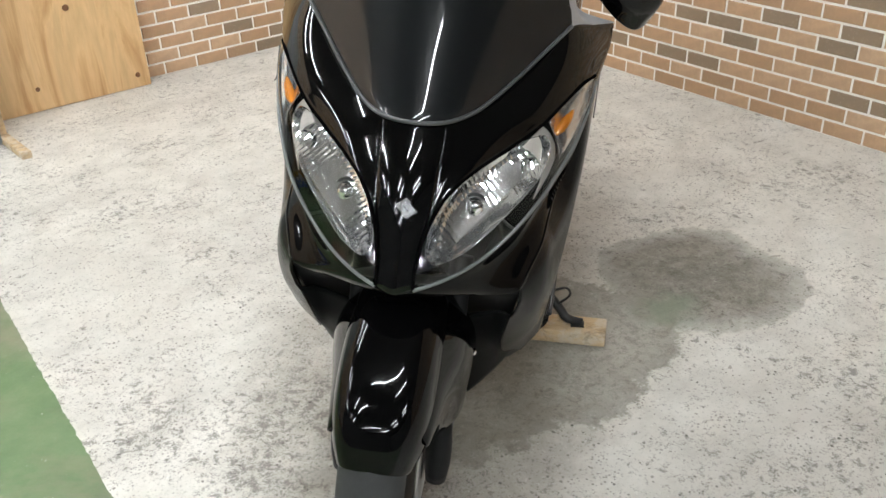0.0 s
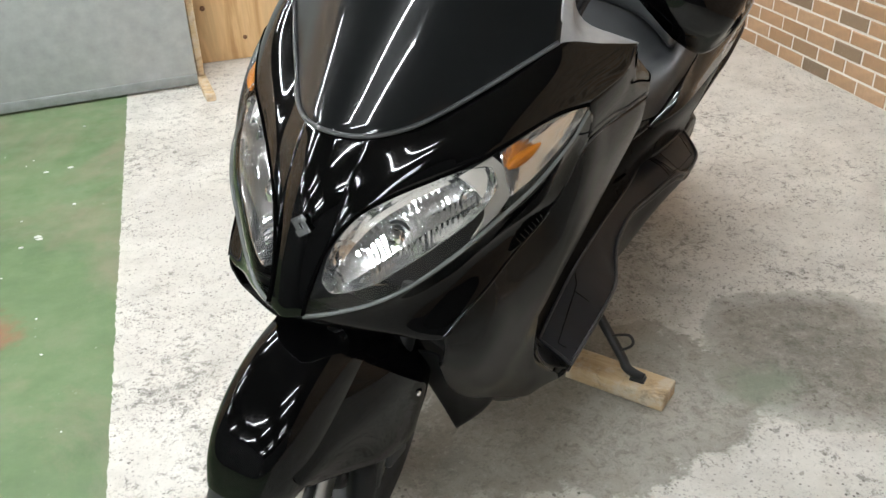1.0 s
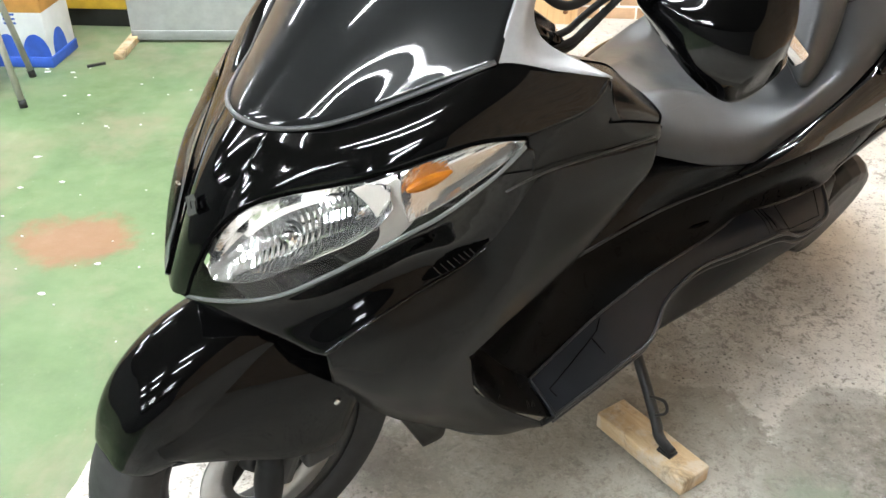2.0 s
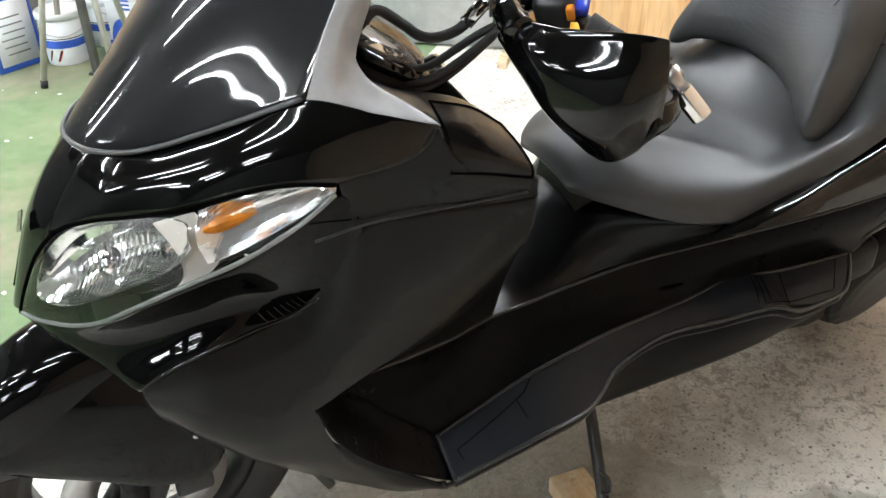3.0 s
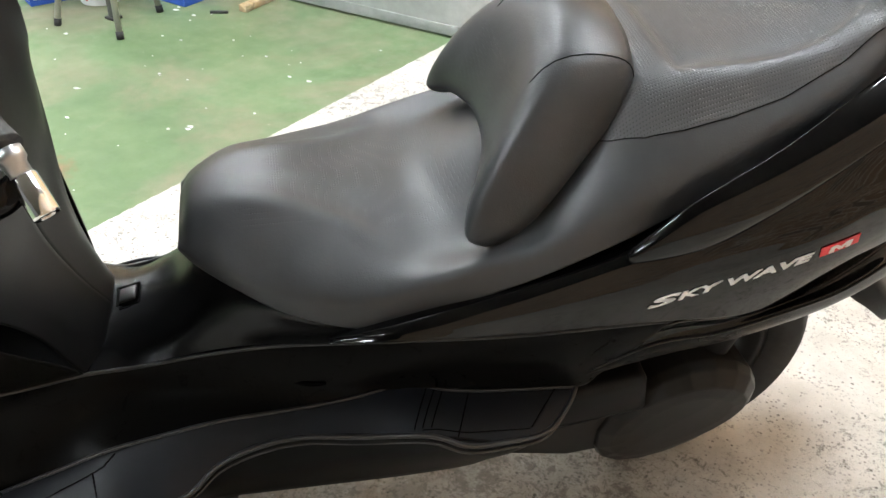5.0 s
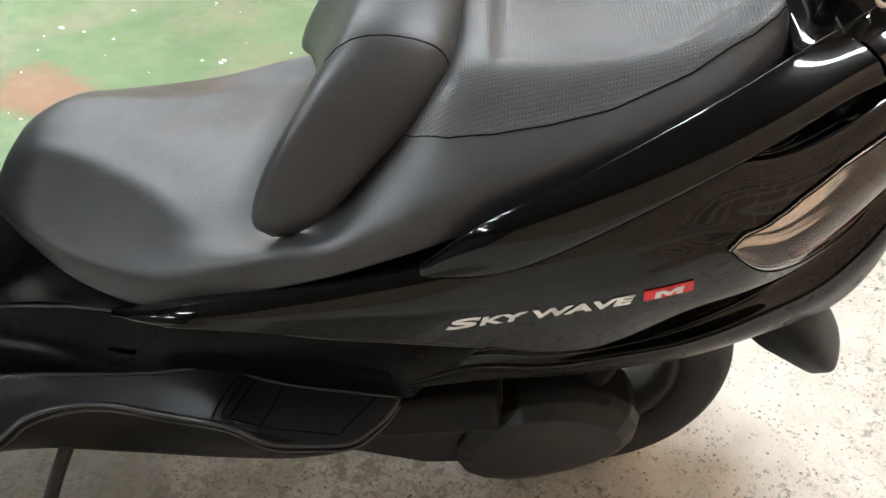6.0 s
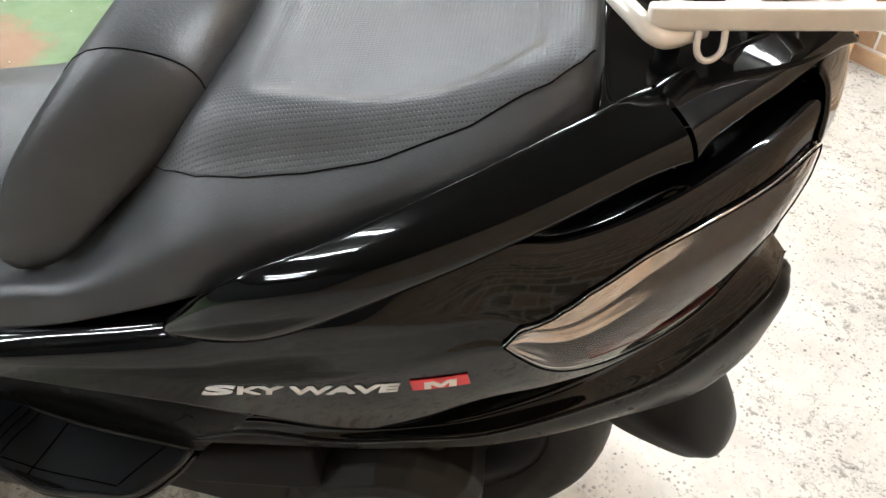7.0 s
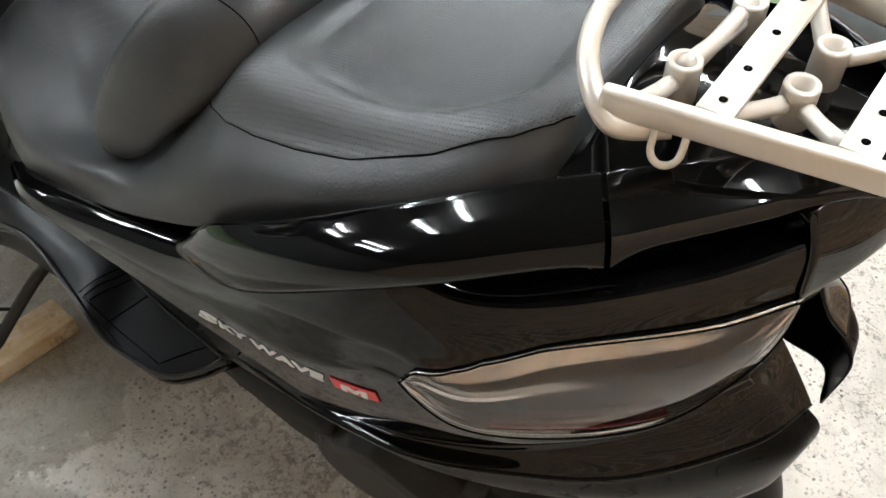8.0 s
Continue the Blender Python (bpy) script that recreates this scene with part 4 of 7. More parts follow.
# inner side of the leg shield, glove-box lid and dash
panel("inner_cover", scooter, [
    [(0.300, 1.930, 0.860), (0.297, 1.932, 0.80), (0.288, 1.928, 0.755), (0.225, 1.944, 0.680), (0.155, 1.962, 0.575), (0.122, 1.992, 0.462)],
    [(0.240, 1.918, 0.880), (0.238, 1.935, 0.80), (0.225, 1.940, 0.740), (0.180, 1.948, 0.660), (0.125, 1.970, 0.565), (0.100, 2.005, 0.468)],
    [(0.150, 1.905, 0.905), (0.150, 1.930, 0.80), (0.140, 1.942, 0.720), (0.115, 1.952, 0.640), (0.080, 1.982, 0.550), (0.065, 2.022, 0.474)],
    [(0.0, 1.905, 0.910), (0.0, 1.928, 0.80), (0.0, 1.942, 0.710), (0.0, 1.957, 0.625), (0.0, 1.988, 0.545), (0.0, 2.028, 0.478)]], SATIN2, "dark inner cover", 30, 34, sides=LR, out=(0, 1.7, 0.75))
LID = [
    [(0.301, 1.806, 0.904), (0.303, 1.850, 0.893), (0.302, 1.920, 0.868)],
    [(0.296, 1.807, 0.936), (0.299, 1.860, 0.916), (0.298, 1.920, 0.882)],
    [(0.268, 1.808, 0.955), (0.272, 1.862, 0.934), (0.268, 1.918, 0.896)],
    [(0.229, 1.812, 0.962), (0.230, 1.868, 0.941), (0.228, 1.914, 0.906)]]
panel("lid_surround", scooter, [
    [(0.3025, 1.789, 0.971), (0.3005, 1.797, 0.954), (0.297, 1.8045, 0.937)],
    [(0.266, 1.767, 0.986), (0.267, 1.788, 0.972), (0.268, 1.8055, 0.956)],
    [(0.231, 1.742, 0.999), (0.230, 1.778, 0.981), (0.229, 1.8095, 0.963)],
    [(0.200, 1.735, 0.994), (0.200, 1.776, 0.972), (0.200, 1.814, 0.960)],
    [(0.165, 1.740, 0.975), (0.165, 1.780, 0.957), (0.165, 1.820, 0.944)]], BEAD, "dark grey panel round the glove box", 28, 14, sides=LR, out=(0.15, 1.75, 0.7))
panel("lid_ledge", scooter, [
    [(0.2265, 1.812, 0.961), (0.2275, 1.868, 0.940), (0.2255, 1.914, 0.905)],
    [(0.200, 1.815, 0.959), (0.200, 1.869, 0.938), (0.200, 1.911, 0.907)],
    [(0.165, 1.821, 0.943), (0.170, 1.870, 0.925), (0.175, 1.909, 0.900)]], BEAD, "dark ledge inside the glove box lid", 14, 18, sides=LR, out=(0.15, 1.8, 0.7))
panel("glove_lid", scooter, LID, TUNNEL, "dark glove-box lid", 30, 20, sides=LR, out=(0.15, 1.8, 0.7))
SHIELD_SEAM = [(0.2855, 1.641, 0.847), (0.2895, 1.706, 0.855), (0.2945, 1.784, 0.853), (0.2995, 1.855, 0.851), (0.3035, 1.914, 0.849)]
for s in LR:
    q = sheet(LID, 30, 20)
    rim = np.concatenate([q[:, 0], q[-1, 1:], q[-2::-1, -1], q[0, -2:0:-1], q[:1, 0]]) * np.array((s, 1, 1))
    part("lid_seam", tube(rim, 0.0018, 6), SEAM, scooter)
    part("shield_seam", tube(np.array(SHIELD_SEAM) * np.array((s, 1, 1)), 0.0014, 6, 40), BEAD, scooter)
    # The slot is a dark solid piece, its inner shade put into the colour
    part("step_slot", loops([[(w * s, y, h) for w, h in ((a, b + 0.0015), (a + 0.004, b - 0.001), (a + 0.002, b - c), (a - 0.004, b - c))] for a, y, b, c in ((0.153, 2.235, 0.447, 0.003), (0.165, 2.262, 0.450, 0.009), (0.181, 2.300, 0.458, 0.012), (0.194, 2.338, 0.464, 0.003))]), SEAM, scooter, "dark piece standing for a slot in the lower side cover")
panel("dash", scooter, [
    [(-0.30, 1.790, 0.975), (-0.16, 1.800, 0.955), (0.0, 1.81, 0.95), (0.16, 1.800, 0.955), (0.30, 1.790, 0.975)],
    [(-0.25, 1.740, 0.992), (-0.15, 1.740, 0.985), (0.0, 1.74, 0.98), (0.15, 1.740, 0.985), (0.25, 1.740, 0.992)],
    [(-0.22, 1.680, 1.000), (-0.15, 1.650, 0.99), (0.0, 1.63, 0.985), (0.15, 1.650, 0.99), (0.22, 1.680, 1.000)]], MATTE, "matte black dash", 14, 24, out=(0, 1.75, 0.7))

# centre tunnel
panel("centre_tunnel", scooter, [
    [(-0.122, 1.992, 0.462), (-0.09, 1.998, 0.470), (-0.05, 2.005, 0.476), (0, 2.008, 0.478), (0.05, 2.005, 0.476), (0.09, 1.998, 0.470), (0.122, 1.992, 0.462)],
    [(-0.116, 2.06, 0.457), (-0.09, 2.06, 0.475), (-0.05, 2.06, 0.490), (0, 2.06, 0.494), (0.05, 2.06, 0.490), (0.09, 2.06, 0.475), (0.116, 2.06, 0.457)],
    [(-0.124, 2.12, 0.474), (-0.10, 2.12, 0.500), (-0.055, 2.12, 0.520), (0, 2.12, 0.526), (0.055, 2.12, 0.520), (0.10, 2.12, 0.500), (0.124, 2.12, 0.474)],
    [(-0.135, 2.18, 0.486), (-0.115, 2.18, 0.535), (-0.070, 2.18, 0.580), (0, 2.178, 0.592), (0.070, 2.18, 0.580), (0.115, 2.18, 0.535), (0.135, 2.18, 0.486)],
    [(-0.150, 2.26, 0.504), (-0.158, 2.26, 0.560), (-0.130, 2.258, 0.602), (0, 2.255, 0.615), (0.130, 2.258, 0.602), (0.158, 2.26, 0.560), (0.150, 2.26, 0.504)],
    [(-0.172, 2.34, 0.520), (-0.200, 2.335, 0.580), (-0.185, 2.33, 0.612), (0, 2.33, 0.625), (0.185, 2.33, 0.612), (0.200, 2.335, 0.580), (0.172, 2.34, 0.520)],
    [(-0.195, 2.43, 0.536), (-0.225, 2.43, 0.590), (-0.215, 2.43, 0.618), (0, 2.43, 0.625), (0.215, 2.43, 0.618), (0.225, 2.43, 0.590), (0.195, 2.43, 0.536)]], TUNNEL, "dark centre tunnel cover", 50, 50, out=(0, 2.2, 0.3))
part("tunnel_latch", box((0.030, 0.026, 0.005), (-0.006, 2.049, 0.4945), Euler((0.30, 0, 0)).to_matrix(), 0.002), BEAD, scooter, "small square latch")
part("latch_frame", tube([(-0.026, 2.033, 0.4895), (0.014, 2.033, 0.4895), (0.014, 2.066, 0.4990), (-0.026, 2.066, 0.4990), (-0.026, 2.033, 0.4895)], 0.0014, 6), SEAM, scooter)
panel("under_seat_cover", scooter, [
    [(0.195, 2.40, 0.612), (0.212, 2.40, 0.596), (0.205, 2.40, 0.565), (0.188, 2.40, 0.532)],
    [(0.222, 2.50, 0.632), (0.238, 2.50, 0.614), (0.228, 2.50, 0.582), (0.210, 2.50, 0.546)],
    [(0.240, 2.62, 0.670), (0.254, 2.62, 0.640), (0.250, 2.62, 0.605), (0.240, 2.62, 0.569)],
    [(0.245, 2.76, 0.705), (0.262, 2.76, 0.660), (0.264, 2.77, 0.625), (0.258, 2.78, 0.588)]], SATIN, "satin black panel under the seat", 24, 14, sides=LR)

# side cover below the ridge, down to the footboard
panel("step_side", scooter, [
    [(0.258, 1.643, 0.547), (0.228, 1.652, 0.53), (0.212, 1.668, 0.49), (0.220, 1.690, 0.42), (0.240, 1.75, 0.345)],
    [(0.236, 1.700, 0.547), (0.205, 1.706, 0.53), (0.188, 1.720, 0.48), (0.188, 1.755, 0.39), (0.215, 1.82, 0.295)],
    [(0.196, 1.800, 0.507), (0.178, 1.806, 0.49), (0.168, 1.815, 0.45), (0.172, 1.830, 0.38), (0.202, 1.855, 0.305)],
    [(0.156, 1.898, 0.472), (0.152, 1.900, 0.455), (0.152, 1.905, 0.425), (0.165, 1.915, 0.38), (0.200, 1.93, 0.335)],
    [(0.124, 1.990, 0.458), (0.128, 1.990, 0.442), (0.138, 1.995, 0.420), (0.160, 2.005, 0.395), (0.200, 2.01, 0.372)],
    [(0.117, 2.060, 0.455), (0.125, 2.060, 0.438), (0.140, 2.065, 0.420), (0.165, 2.070, 0.405), (0.202, 2.07, 0.390)],
    [(0.136, 2.180, 0.488), (0.146, 2.180, 0.465), (0.160, 2.180, 0.440), (0.180, 2.180, 0.425), (0.204, 2.18, 0.416)],
    [(0.156, 2.280, 0.510), (0.167, 2.280, 0.485), (0.178, 2.280, 0.455), (0.190, 2.280, 0.435), (0.205, 2.28, 0.424)],
    [(0.195, 2.430, 0.537), (0.204, 2.430, 0.515), (0.208, 2.430, 0.488), (0.206, 2.430, 0.462), (0.204, 2.43, 0.442)],
    [(0.238, 2.600, 0.567), (0.242, 2.600, 0.545), (0.240, 2.600, 0.515), (0.230, 2.600, 0.475), (0.222, 2.60, 0.438)],
    [(0.256, 2.720, 0.584), (0.258, 2.720, 0.560), (0.254, 2.720, 0.52), (0.242, 2.718, 0.475), (0.233, 2.715, 0.433)],
    [(0.268, 2.822, 0.596), (0.266, 2.812, 0.582), (0.260, 2.795, 0.55), (0.250, 2.768, 0.505), (0.241, 2.745, 0.468)]], SATIN, "satin black lower side cover", 90, 26, sides=LR)
# footboard
FOOT = [
    [(0.204, 1.850, 0.312), (0.240, 1.850, 0.300), (0.277, 1.850, 0.283)],
    [(0.200, 1.930, 0.340), (0.240, 1.930, 0.322), (0.281, 1.930, 0.302)],
    [(0.200, 2.010, 0.373), (0.242, 2.012, 0.348), (0.284, 2.014, 0.323)],
    [(0.202, 2.090, 0.396), (0.242, 2.088, 0.362), (0.280, 2.086, 0.329)],
    [(0.203, 2.140, 0.410), (0.235, 2.136, 0.375), (0.265, 2.132, 0.340)],
    [(0.204, 2.185, 0.417), (0.226, 2.180, 0.396), (0.246, 2.172, 0.368)],
    [(0.205, 2.240, 0.421), (0.224, 2.236, 0.408), (0.240, 2.230, 0.392)],
    [(0.205, 2.300, 0.426), (0.224, 2.298, 0.416), (0.241, 2.295, 0.404)],
    [(0.204, 2.380, 0.435), (0.232, 2.378, 0.424), (0.257, 2.375, 0.409)],
    [(0.200, 2.455, 0.446), (0.244, 2.466, 0.440), (0.284, 2.477, 0.426)],
    [(0.212, 2.520, 0.436), (0.256, 2.528, 0.424), (0.298, 2.535, 0.408)],
    [(0.222, 2.590, 0.434), (0.260, 2.596, 0.422), (0.298, 2.600, 0.407)],
    [(0.228, 2.650, 0.434), (0.262, 2.652, 0.422), (0.290, 2.655, 0.408)],
    [(0.233, 2.714, 0.433), (0.244, 2.706, 0.428), (0.258, 2.695, 0.420)]]
FOOTBOARD = fair(sheet(FOOT, 200, 60))
panel("footboard", scooter, FOOT, MAT_RUB, "blue-black ribbed footboard", 100, 14, sides=LR, out=(0.2, 2.3, 0.1))
# skirt below the footboard
panel("floor_skirt", scooter, [
    [(0.270, 1.832, 0.276), (0.262, 1.835, 0.258), (0.236, 1.842, 0.222)],
    [(0.277, 1.852, 0.280), (0.270, 1.855, 0.26), (0.240, 1.86, 0.222)],
    [(0.283, 2.014, 0.318), (0.272, 2.015, 0.290), (0.232, 2.015, 0.245)],
    [(0.279, 2.086, 0.325), (0.265, 2.090, 0.295), (0.224, 2.090, 0.243)],
    [(0.246, 2.172, 0.362), (0.238, 2.172, 0.31), (0.220, 2.17, 0.250)],
    [(0.240, 2.295, 0.398), (0.238, 2.295, 0.33), (0.220, 2.29, 0.248)],
    [(0.283, 2.477, 0.420), (0.272, 2.477, 0.36), (0.232, 2.475, 0.262)],
    [(0.297, 2.590, 0.402), (0.280, 2.590, 0.35), (0.228, 2.59, 0.272)],
    [(0.289, 2.655, 0.402), (0.270, 2.658, 0.37), (0.215, 2.66, 0.335)],
    [(0.257, 2.695, 0.415), (0.246, 2.700, 0.40), (0.215, 2.712, 0.388)]], SATIN2, "dark skirt below the footboard", 70, 12, sides=LR)
MAT_OUT = [(0.278, 1.850, 0.284), (0.282, 1.930, 0.303), (0.285, 2.014, 0.324), (0.281, 2.086, 0.330), (0.266, 2.132, 0.341), (0.247, 2.172, 0.369), (0.241, 2.230, 0.393), (0.242, 2.295, 0.405), (0.258, 2.375, 0.410), (0.285, 2.477, 0.427), (0.299, 2.535, 0.409), (0.299, 2.600, 0.408), (0.291, 2.655, 0.409), (0.259, 2.695, 0.421), (0.234, 2.714, 0.434)]
MAT_IN = [(0.205, 1.850, 0.314), (0.201, 1.930, 0.342), (0.201, 2.010, 0.375), (0.203, 2.090, 0.398), (0.205, 2.185, 0.419), (0.206, 2.300, 0.428), (0.205, 2.380, 0.437), (0.201, 2.455, 0.448), (0.213, 2.520, 0.438), (0.223, 2.590, 0.436), (0.233, 2.714, 0.435)]
for s in LR:
    for nm, crv, rad, mt in (("ridge_bead", RIDGE, 0.0028, BEAD), ("mat_rim", MAT_OUT, 0.0040, BEAD), ("mat_inner_rim", MAT_IN, 0.0026, BEAD)):
        q = np.array(crv) * np.array((s, 1, 1))
        part(nm, tube(q, rad, 8, 90), mt, scooter)
    low = np.array(MAT_OUT) * np.array((s, 1, 1)) + np.array((-0.004 * s, 0, -0.020))
    part("skirt_bead", tube(low, 0.0028, 8, 90), BEAD, scooter)
    corner = [(0.205 * s, 1.850, 0.314), (0.240 * s, 1.849, 0.302), (0.278 * s, 1.849, 0.285)]
    part("mat_front_rim", tube(corner, 0.0042, 8, 12), MAT_RUB, scooter)
    # relief lines pressed into the mat
    for crv in ([(0.256, 1.874, 0.300), (0.239, 1.871, 0.306), (0.228, 1.942, 0.330), (0.221, 1.990, 0.349), (0.253, 1.996, 0.336)], [(0.206, 2.024, 0.376), (0.218, 2.006, 0.360), (0.221, 1.990, 0.349)]):
        crv = np.array(crv)
        line = np.array([crv[i] + (crv[i + 1] - crv[i]) * f for i in range(len(crv) - 1) for f in np.linspace(0, 1, 9)[:8]] + [crv[-1]])
        for q in line:
            near = ((FOOTBOARD[..., :2] - q[:2]) ** 2).sum(2)
            q[2] = FOOTBOARD[np.unravel_index(near.argmin(), near.shape)][2] + 0.0006
        part("mat_groove", tube(line * np.array((s, 1, 1)), 0.0010, 6), SEAM, scooter)
    # ribs and inner frame on the heel part
    for a, b in (((0.272, 2.458), (0.208, 2.486)), ((0.272, 2.470), (0.209, 2.498)), ((0.273, 2.483), (0.211, 2.510)), ((0.286, 2.521), (0.217, 2.550)), ((0.282, 2.634), (0.231, 2.682)), ((0.275, 2.470), (0.284, 2.632)), ((0.217, 2.552), (0.230, 2.680))):
        pts = []
        for k in np.linspace(0, 1, 9):
            w, y = a[0] * (1 - k) + b[0] * k, a[1] * (1 - k) + b[1] * k
            near = ((FOOTBOARD[..., :2] - np.array((w, y))) ** 2).sum(2)
            pts.append((w * s, y, FOOTBOARD[np.unravel_index(near.argmin(), near.shape)][2] + 0.0004))
        part("mat_groove", tube(pts, 0.0008, 6), SEAM, scooter)

# ---- engine side and rear running gear ----
# Dark core added inside the body so panel gaps let no light through
part("frame_core", loops([[(w * k, y, h) for w, h in ((-1, 0.30), (-0.75, 0.40), (0.75, 0.40), (1, 0.30), (0.7, 0.24), (-0.7, 0.24))] for y, k in ((1.72, 0.13), (2.0, 0.17), (2.4, 0.19), (2.75, 0.19))]), MATTE, scooter, "dark core added below the covers to close the gaps between them", smooth=False)
part("under_seat_box", loops([[(w * k, y, h * g) for w, h in ((-1, 0.50), (-1, 0.62), (-0.8, 0.70), (0.8, 0.70), (1, 0.62), (1, 0.50))] for y, k, g in ((2.18, 0.07, 0.90), (2.35, 0.11, 0.90), (2.6, 0.16, 0.95), (2.8, 0.17, 1.04), (3.0, 0.15, 1.16), (3.12, 0.10, 1.26))]), MATTE, scooter, "dark storage box under the seat", smooth=False)
cvt = []
for w, grow in ((0.10, 0.97), (0.168, 1.0), (0.186, 0.95), (0.200, 0.80), (0.203, 0.62)):
    ring = []
    for k in range(18):
        a = 2 * math.pi * (k + 0.5) / 18
        y = 2.935 + grow * 0.135 * math.cos(a) + 0.05 * grow * math.sin(a)
        h = 0.265 + grow * (0.118 * math.sin(a) * (1 - 0.12 * math.cos(a)))
        ring.append((w + (0.010 * math.sin(a) * (w > 0.19)), y, h))
    cvt.append(ring)
cover = loops(cvt)
bmesh.ops.bevel(cover, geom=cover.edges[:], offset=0.002, segments=1, affect="EDGES")
part("drive_cover", cover, CASE, scooter, "dark grey belt drive cover", smooth=False)
part("drive_case", loops([[(w, y, h) for y, h in ((2.60, 0.22), (2.58, 0.34), (2.72, 0.375), (2.86, 0.37), (2.9, 0.2), (2.75, 0.185))] for w in (0.09, 0.165, 0.178)]), CASE, scooter, "dark crankcase", smooth=False)
part("air_box", box((0.09, 0.20, 0.09), (0.165, 2.76, 0.345), Euler((0.15, 0, 0)).to_matrix(), 0.018), MATTE, scooter, "black air cleaner box")
for s in LR:
    part("rear_shock", tube([(0.13 * s, 2.98, 0.30), (0.14 * s, 3.06, 0.58)], 0.024, 14), STEEL, scooter, "black rear shock absorber")
part("silencer", tube([(-0.19, 2.72, 0.25), (-0.20, 2.85, 0.28), (-0.21, 3.05, 0.33), (-0.21, 3.24, 0.37)], (0.05, 0.062, 0.064, 0.055), 20, 16), ALU, scooter, "silencer")
panel("rear_mudguard", scooter, [
    [(-0.140, 3.150, 0.56), (-0.132, 3.200, 0.580), (0, 3.220, 0.590), (0.132, 3.200, 0.580), (0.140, 3.150, 0.56)],
    [(-0.135, 3.220, 0.47), (-0.128, 3.275, 0.490), (0, 3.295, 0.500), (0.128, 3.275, 0.490), (0.135, 3.220, 0.47)],
    [(-0.128, 3.280, 0.42), (-0.118, 3.330, 0.432), (0, 3.350, 0.442), (0.118, 3.330, 0.432), (0.128, 3.280, 0.42)],
    [(-0.105, 3.345, 0.36), (-0.095, 3.380, 0.368), (0, 3.405, 0.375), (0.095, 3.380, 0.368), (0.105, 3.345, 0.36)],
    [(-0.075, 3.375, 0.335), (-0.065, 3.402, 0.332), (0, 3.425, 0.330), (0.065, 3.402, 0.332), (0.075, 3.375, 0.335)]], SATIN2, "dark rear mud flap", 24, 20, out=(0, 3.1, 0.3))

# ---- seat ----
def sect(y, pts, tilt=0.0):
    half = [(w, y + tilt * (h - 0.7), h) for w, h in pts]
    return [(-w, yy, h) for w, yy, h in half[:0:-1]] + half


SEAT_SECT = [
    (2.150, [(0, 0.655), (0.035, 0.654), (0.062, 0.650), (0.078, 0.650), (0.078, 0.644)]),
    (2.172, [(0, 0.688), (0.045, 0.684), (0.082, 0.670), (0.106, 0.656), (0.106, 0.640)]),
    (2.225, [(0, 0.714), (0.058, 0.708), (0.108, 0.688), (0.147, 0.657), (0.150, 0.628)]),
    (2.300, [(0, 0.714), (0.072, 0.706), (0.130, 0.682), (0.184, 0.650), (0.196, 0.612)]),
    (2.400, [(0, 0.694), (0.092, 0.687), (0.156, 0.674), (0.215, 0.652), (0.231, 0.608)]),
    (2.500, [(0, 0.688), (0.100, 0.681), (0.163, 0.676), (0.222, 0.680), (0.238, 0.636)]),
    (2.570, [(0, 0.728), (0.100, 0.714), (0.170, 0.696), (0.222, 0.700), (0.240, 0.662)]),
    (2.625, [(0, 0.780), (0.100, 0.758), (0.170, 0.718), (0.222, 0.714), (0.242, 0.684)]),
    (2.690, [(0, 0.820), (0.100, 0.810), (0.170, 0.780), (0.220, 0.748), (0.240, 0.710)]),
    (2.760, [(0, 0.890), (0.110, 0.885), (0.165, 0.838), (0.218, 0.787), (0.234, 0.738)]),
    (2.830, [(0, 0.915), (0.118, 0.908), (0.170, 0.862), (0.212, 0.818), (0.224, 0.770)]),
    (2.920, [(0, 0.930), (0.122, 0.925), (0.172, 0.888), (0.206, 0.857), (0.214, 0.815)]),
    (3.010, [(0, 0.955), (0.120, 0.950), (0.166, 0.922), (0.192, 0.895), (0.198, 0.862)]),
    (3.080, [(0, 0.980), (0.112, 0.976), (0.148, 0.955), (0.168, 0.930), (0.174, 0.900)]),
    (3.122, [(0, 0.990), (0.095, 0.988), (0.122, 0.970), (0.138, 0.945), (0.142, 0.920)]),
    (3.138, [(0, 0.965), (0.085, 0.963), (0.108, 0.950), (0.120, 0.935), (0.125, 0.920)])]
rows = [sect(y, p) for y, p in SEAT_SECT]
g = sheet(rows, 170, 90)


def ease(x):
    x = np.clip(x, 0, 1)
    return x * x * (3 - 2 * x)


aw, ay = np.abs(g[..., 0]), g[..., 1]
reach = np.interp(ay, (2.815, 2.862, 2.905, 2.95, 3.0, 3.04, 3.08), (0.112, 0.122, 0.130, 0.136, 0.134, 0.120, 0.096))
dish = ease((reach - aw) / 0.013) * ease((ay - 2.812) / 0.014) * ease((3.095 - ay) / 0.03)
g = g - normals(g) * np.sign(normals(g)[80, 45, 2]) * (0.0075 * dish)[..., None]
# soft crest between the rider's dish and the flank
off = aw - np.interp(ay, (2.20, 2.234, 2.308, 2.379, 2.435, 2.50), (0.050, 0.055, 0.070, 0.100, 0.140, 0.182))
crest = (0.0045 * np.exp(-(off / 0.020) ** 2) - 0.0030 * np.exp(-((off + 0.050) / 0.034) ** 2)) * ease((ay - 2.195) / 0.07) * ease((2.49 - ay) / 0.12)
g = g + normals(g) * np.sign(normals(g)[80, 45, 2]) * crest[..., None]
seat = part("seat", shell(g, (0, 2.7, 0.55), 0.006, 0.004), SEAT, scooter, "grey-black vinyl double seat")
up = normals(g) * np.sign(normals(g)[80, 45, 2])
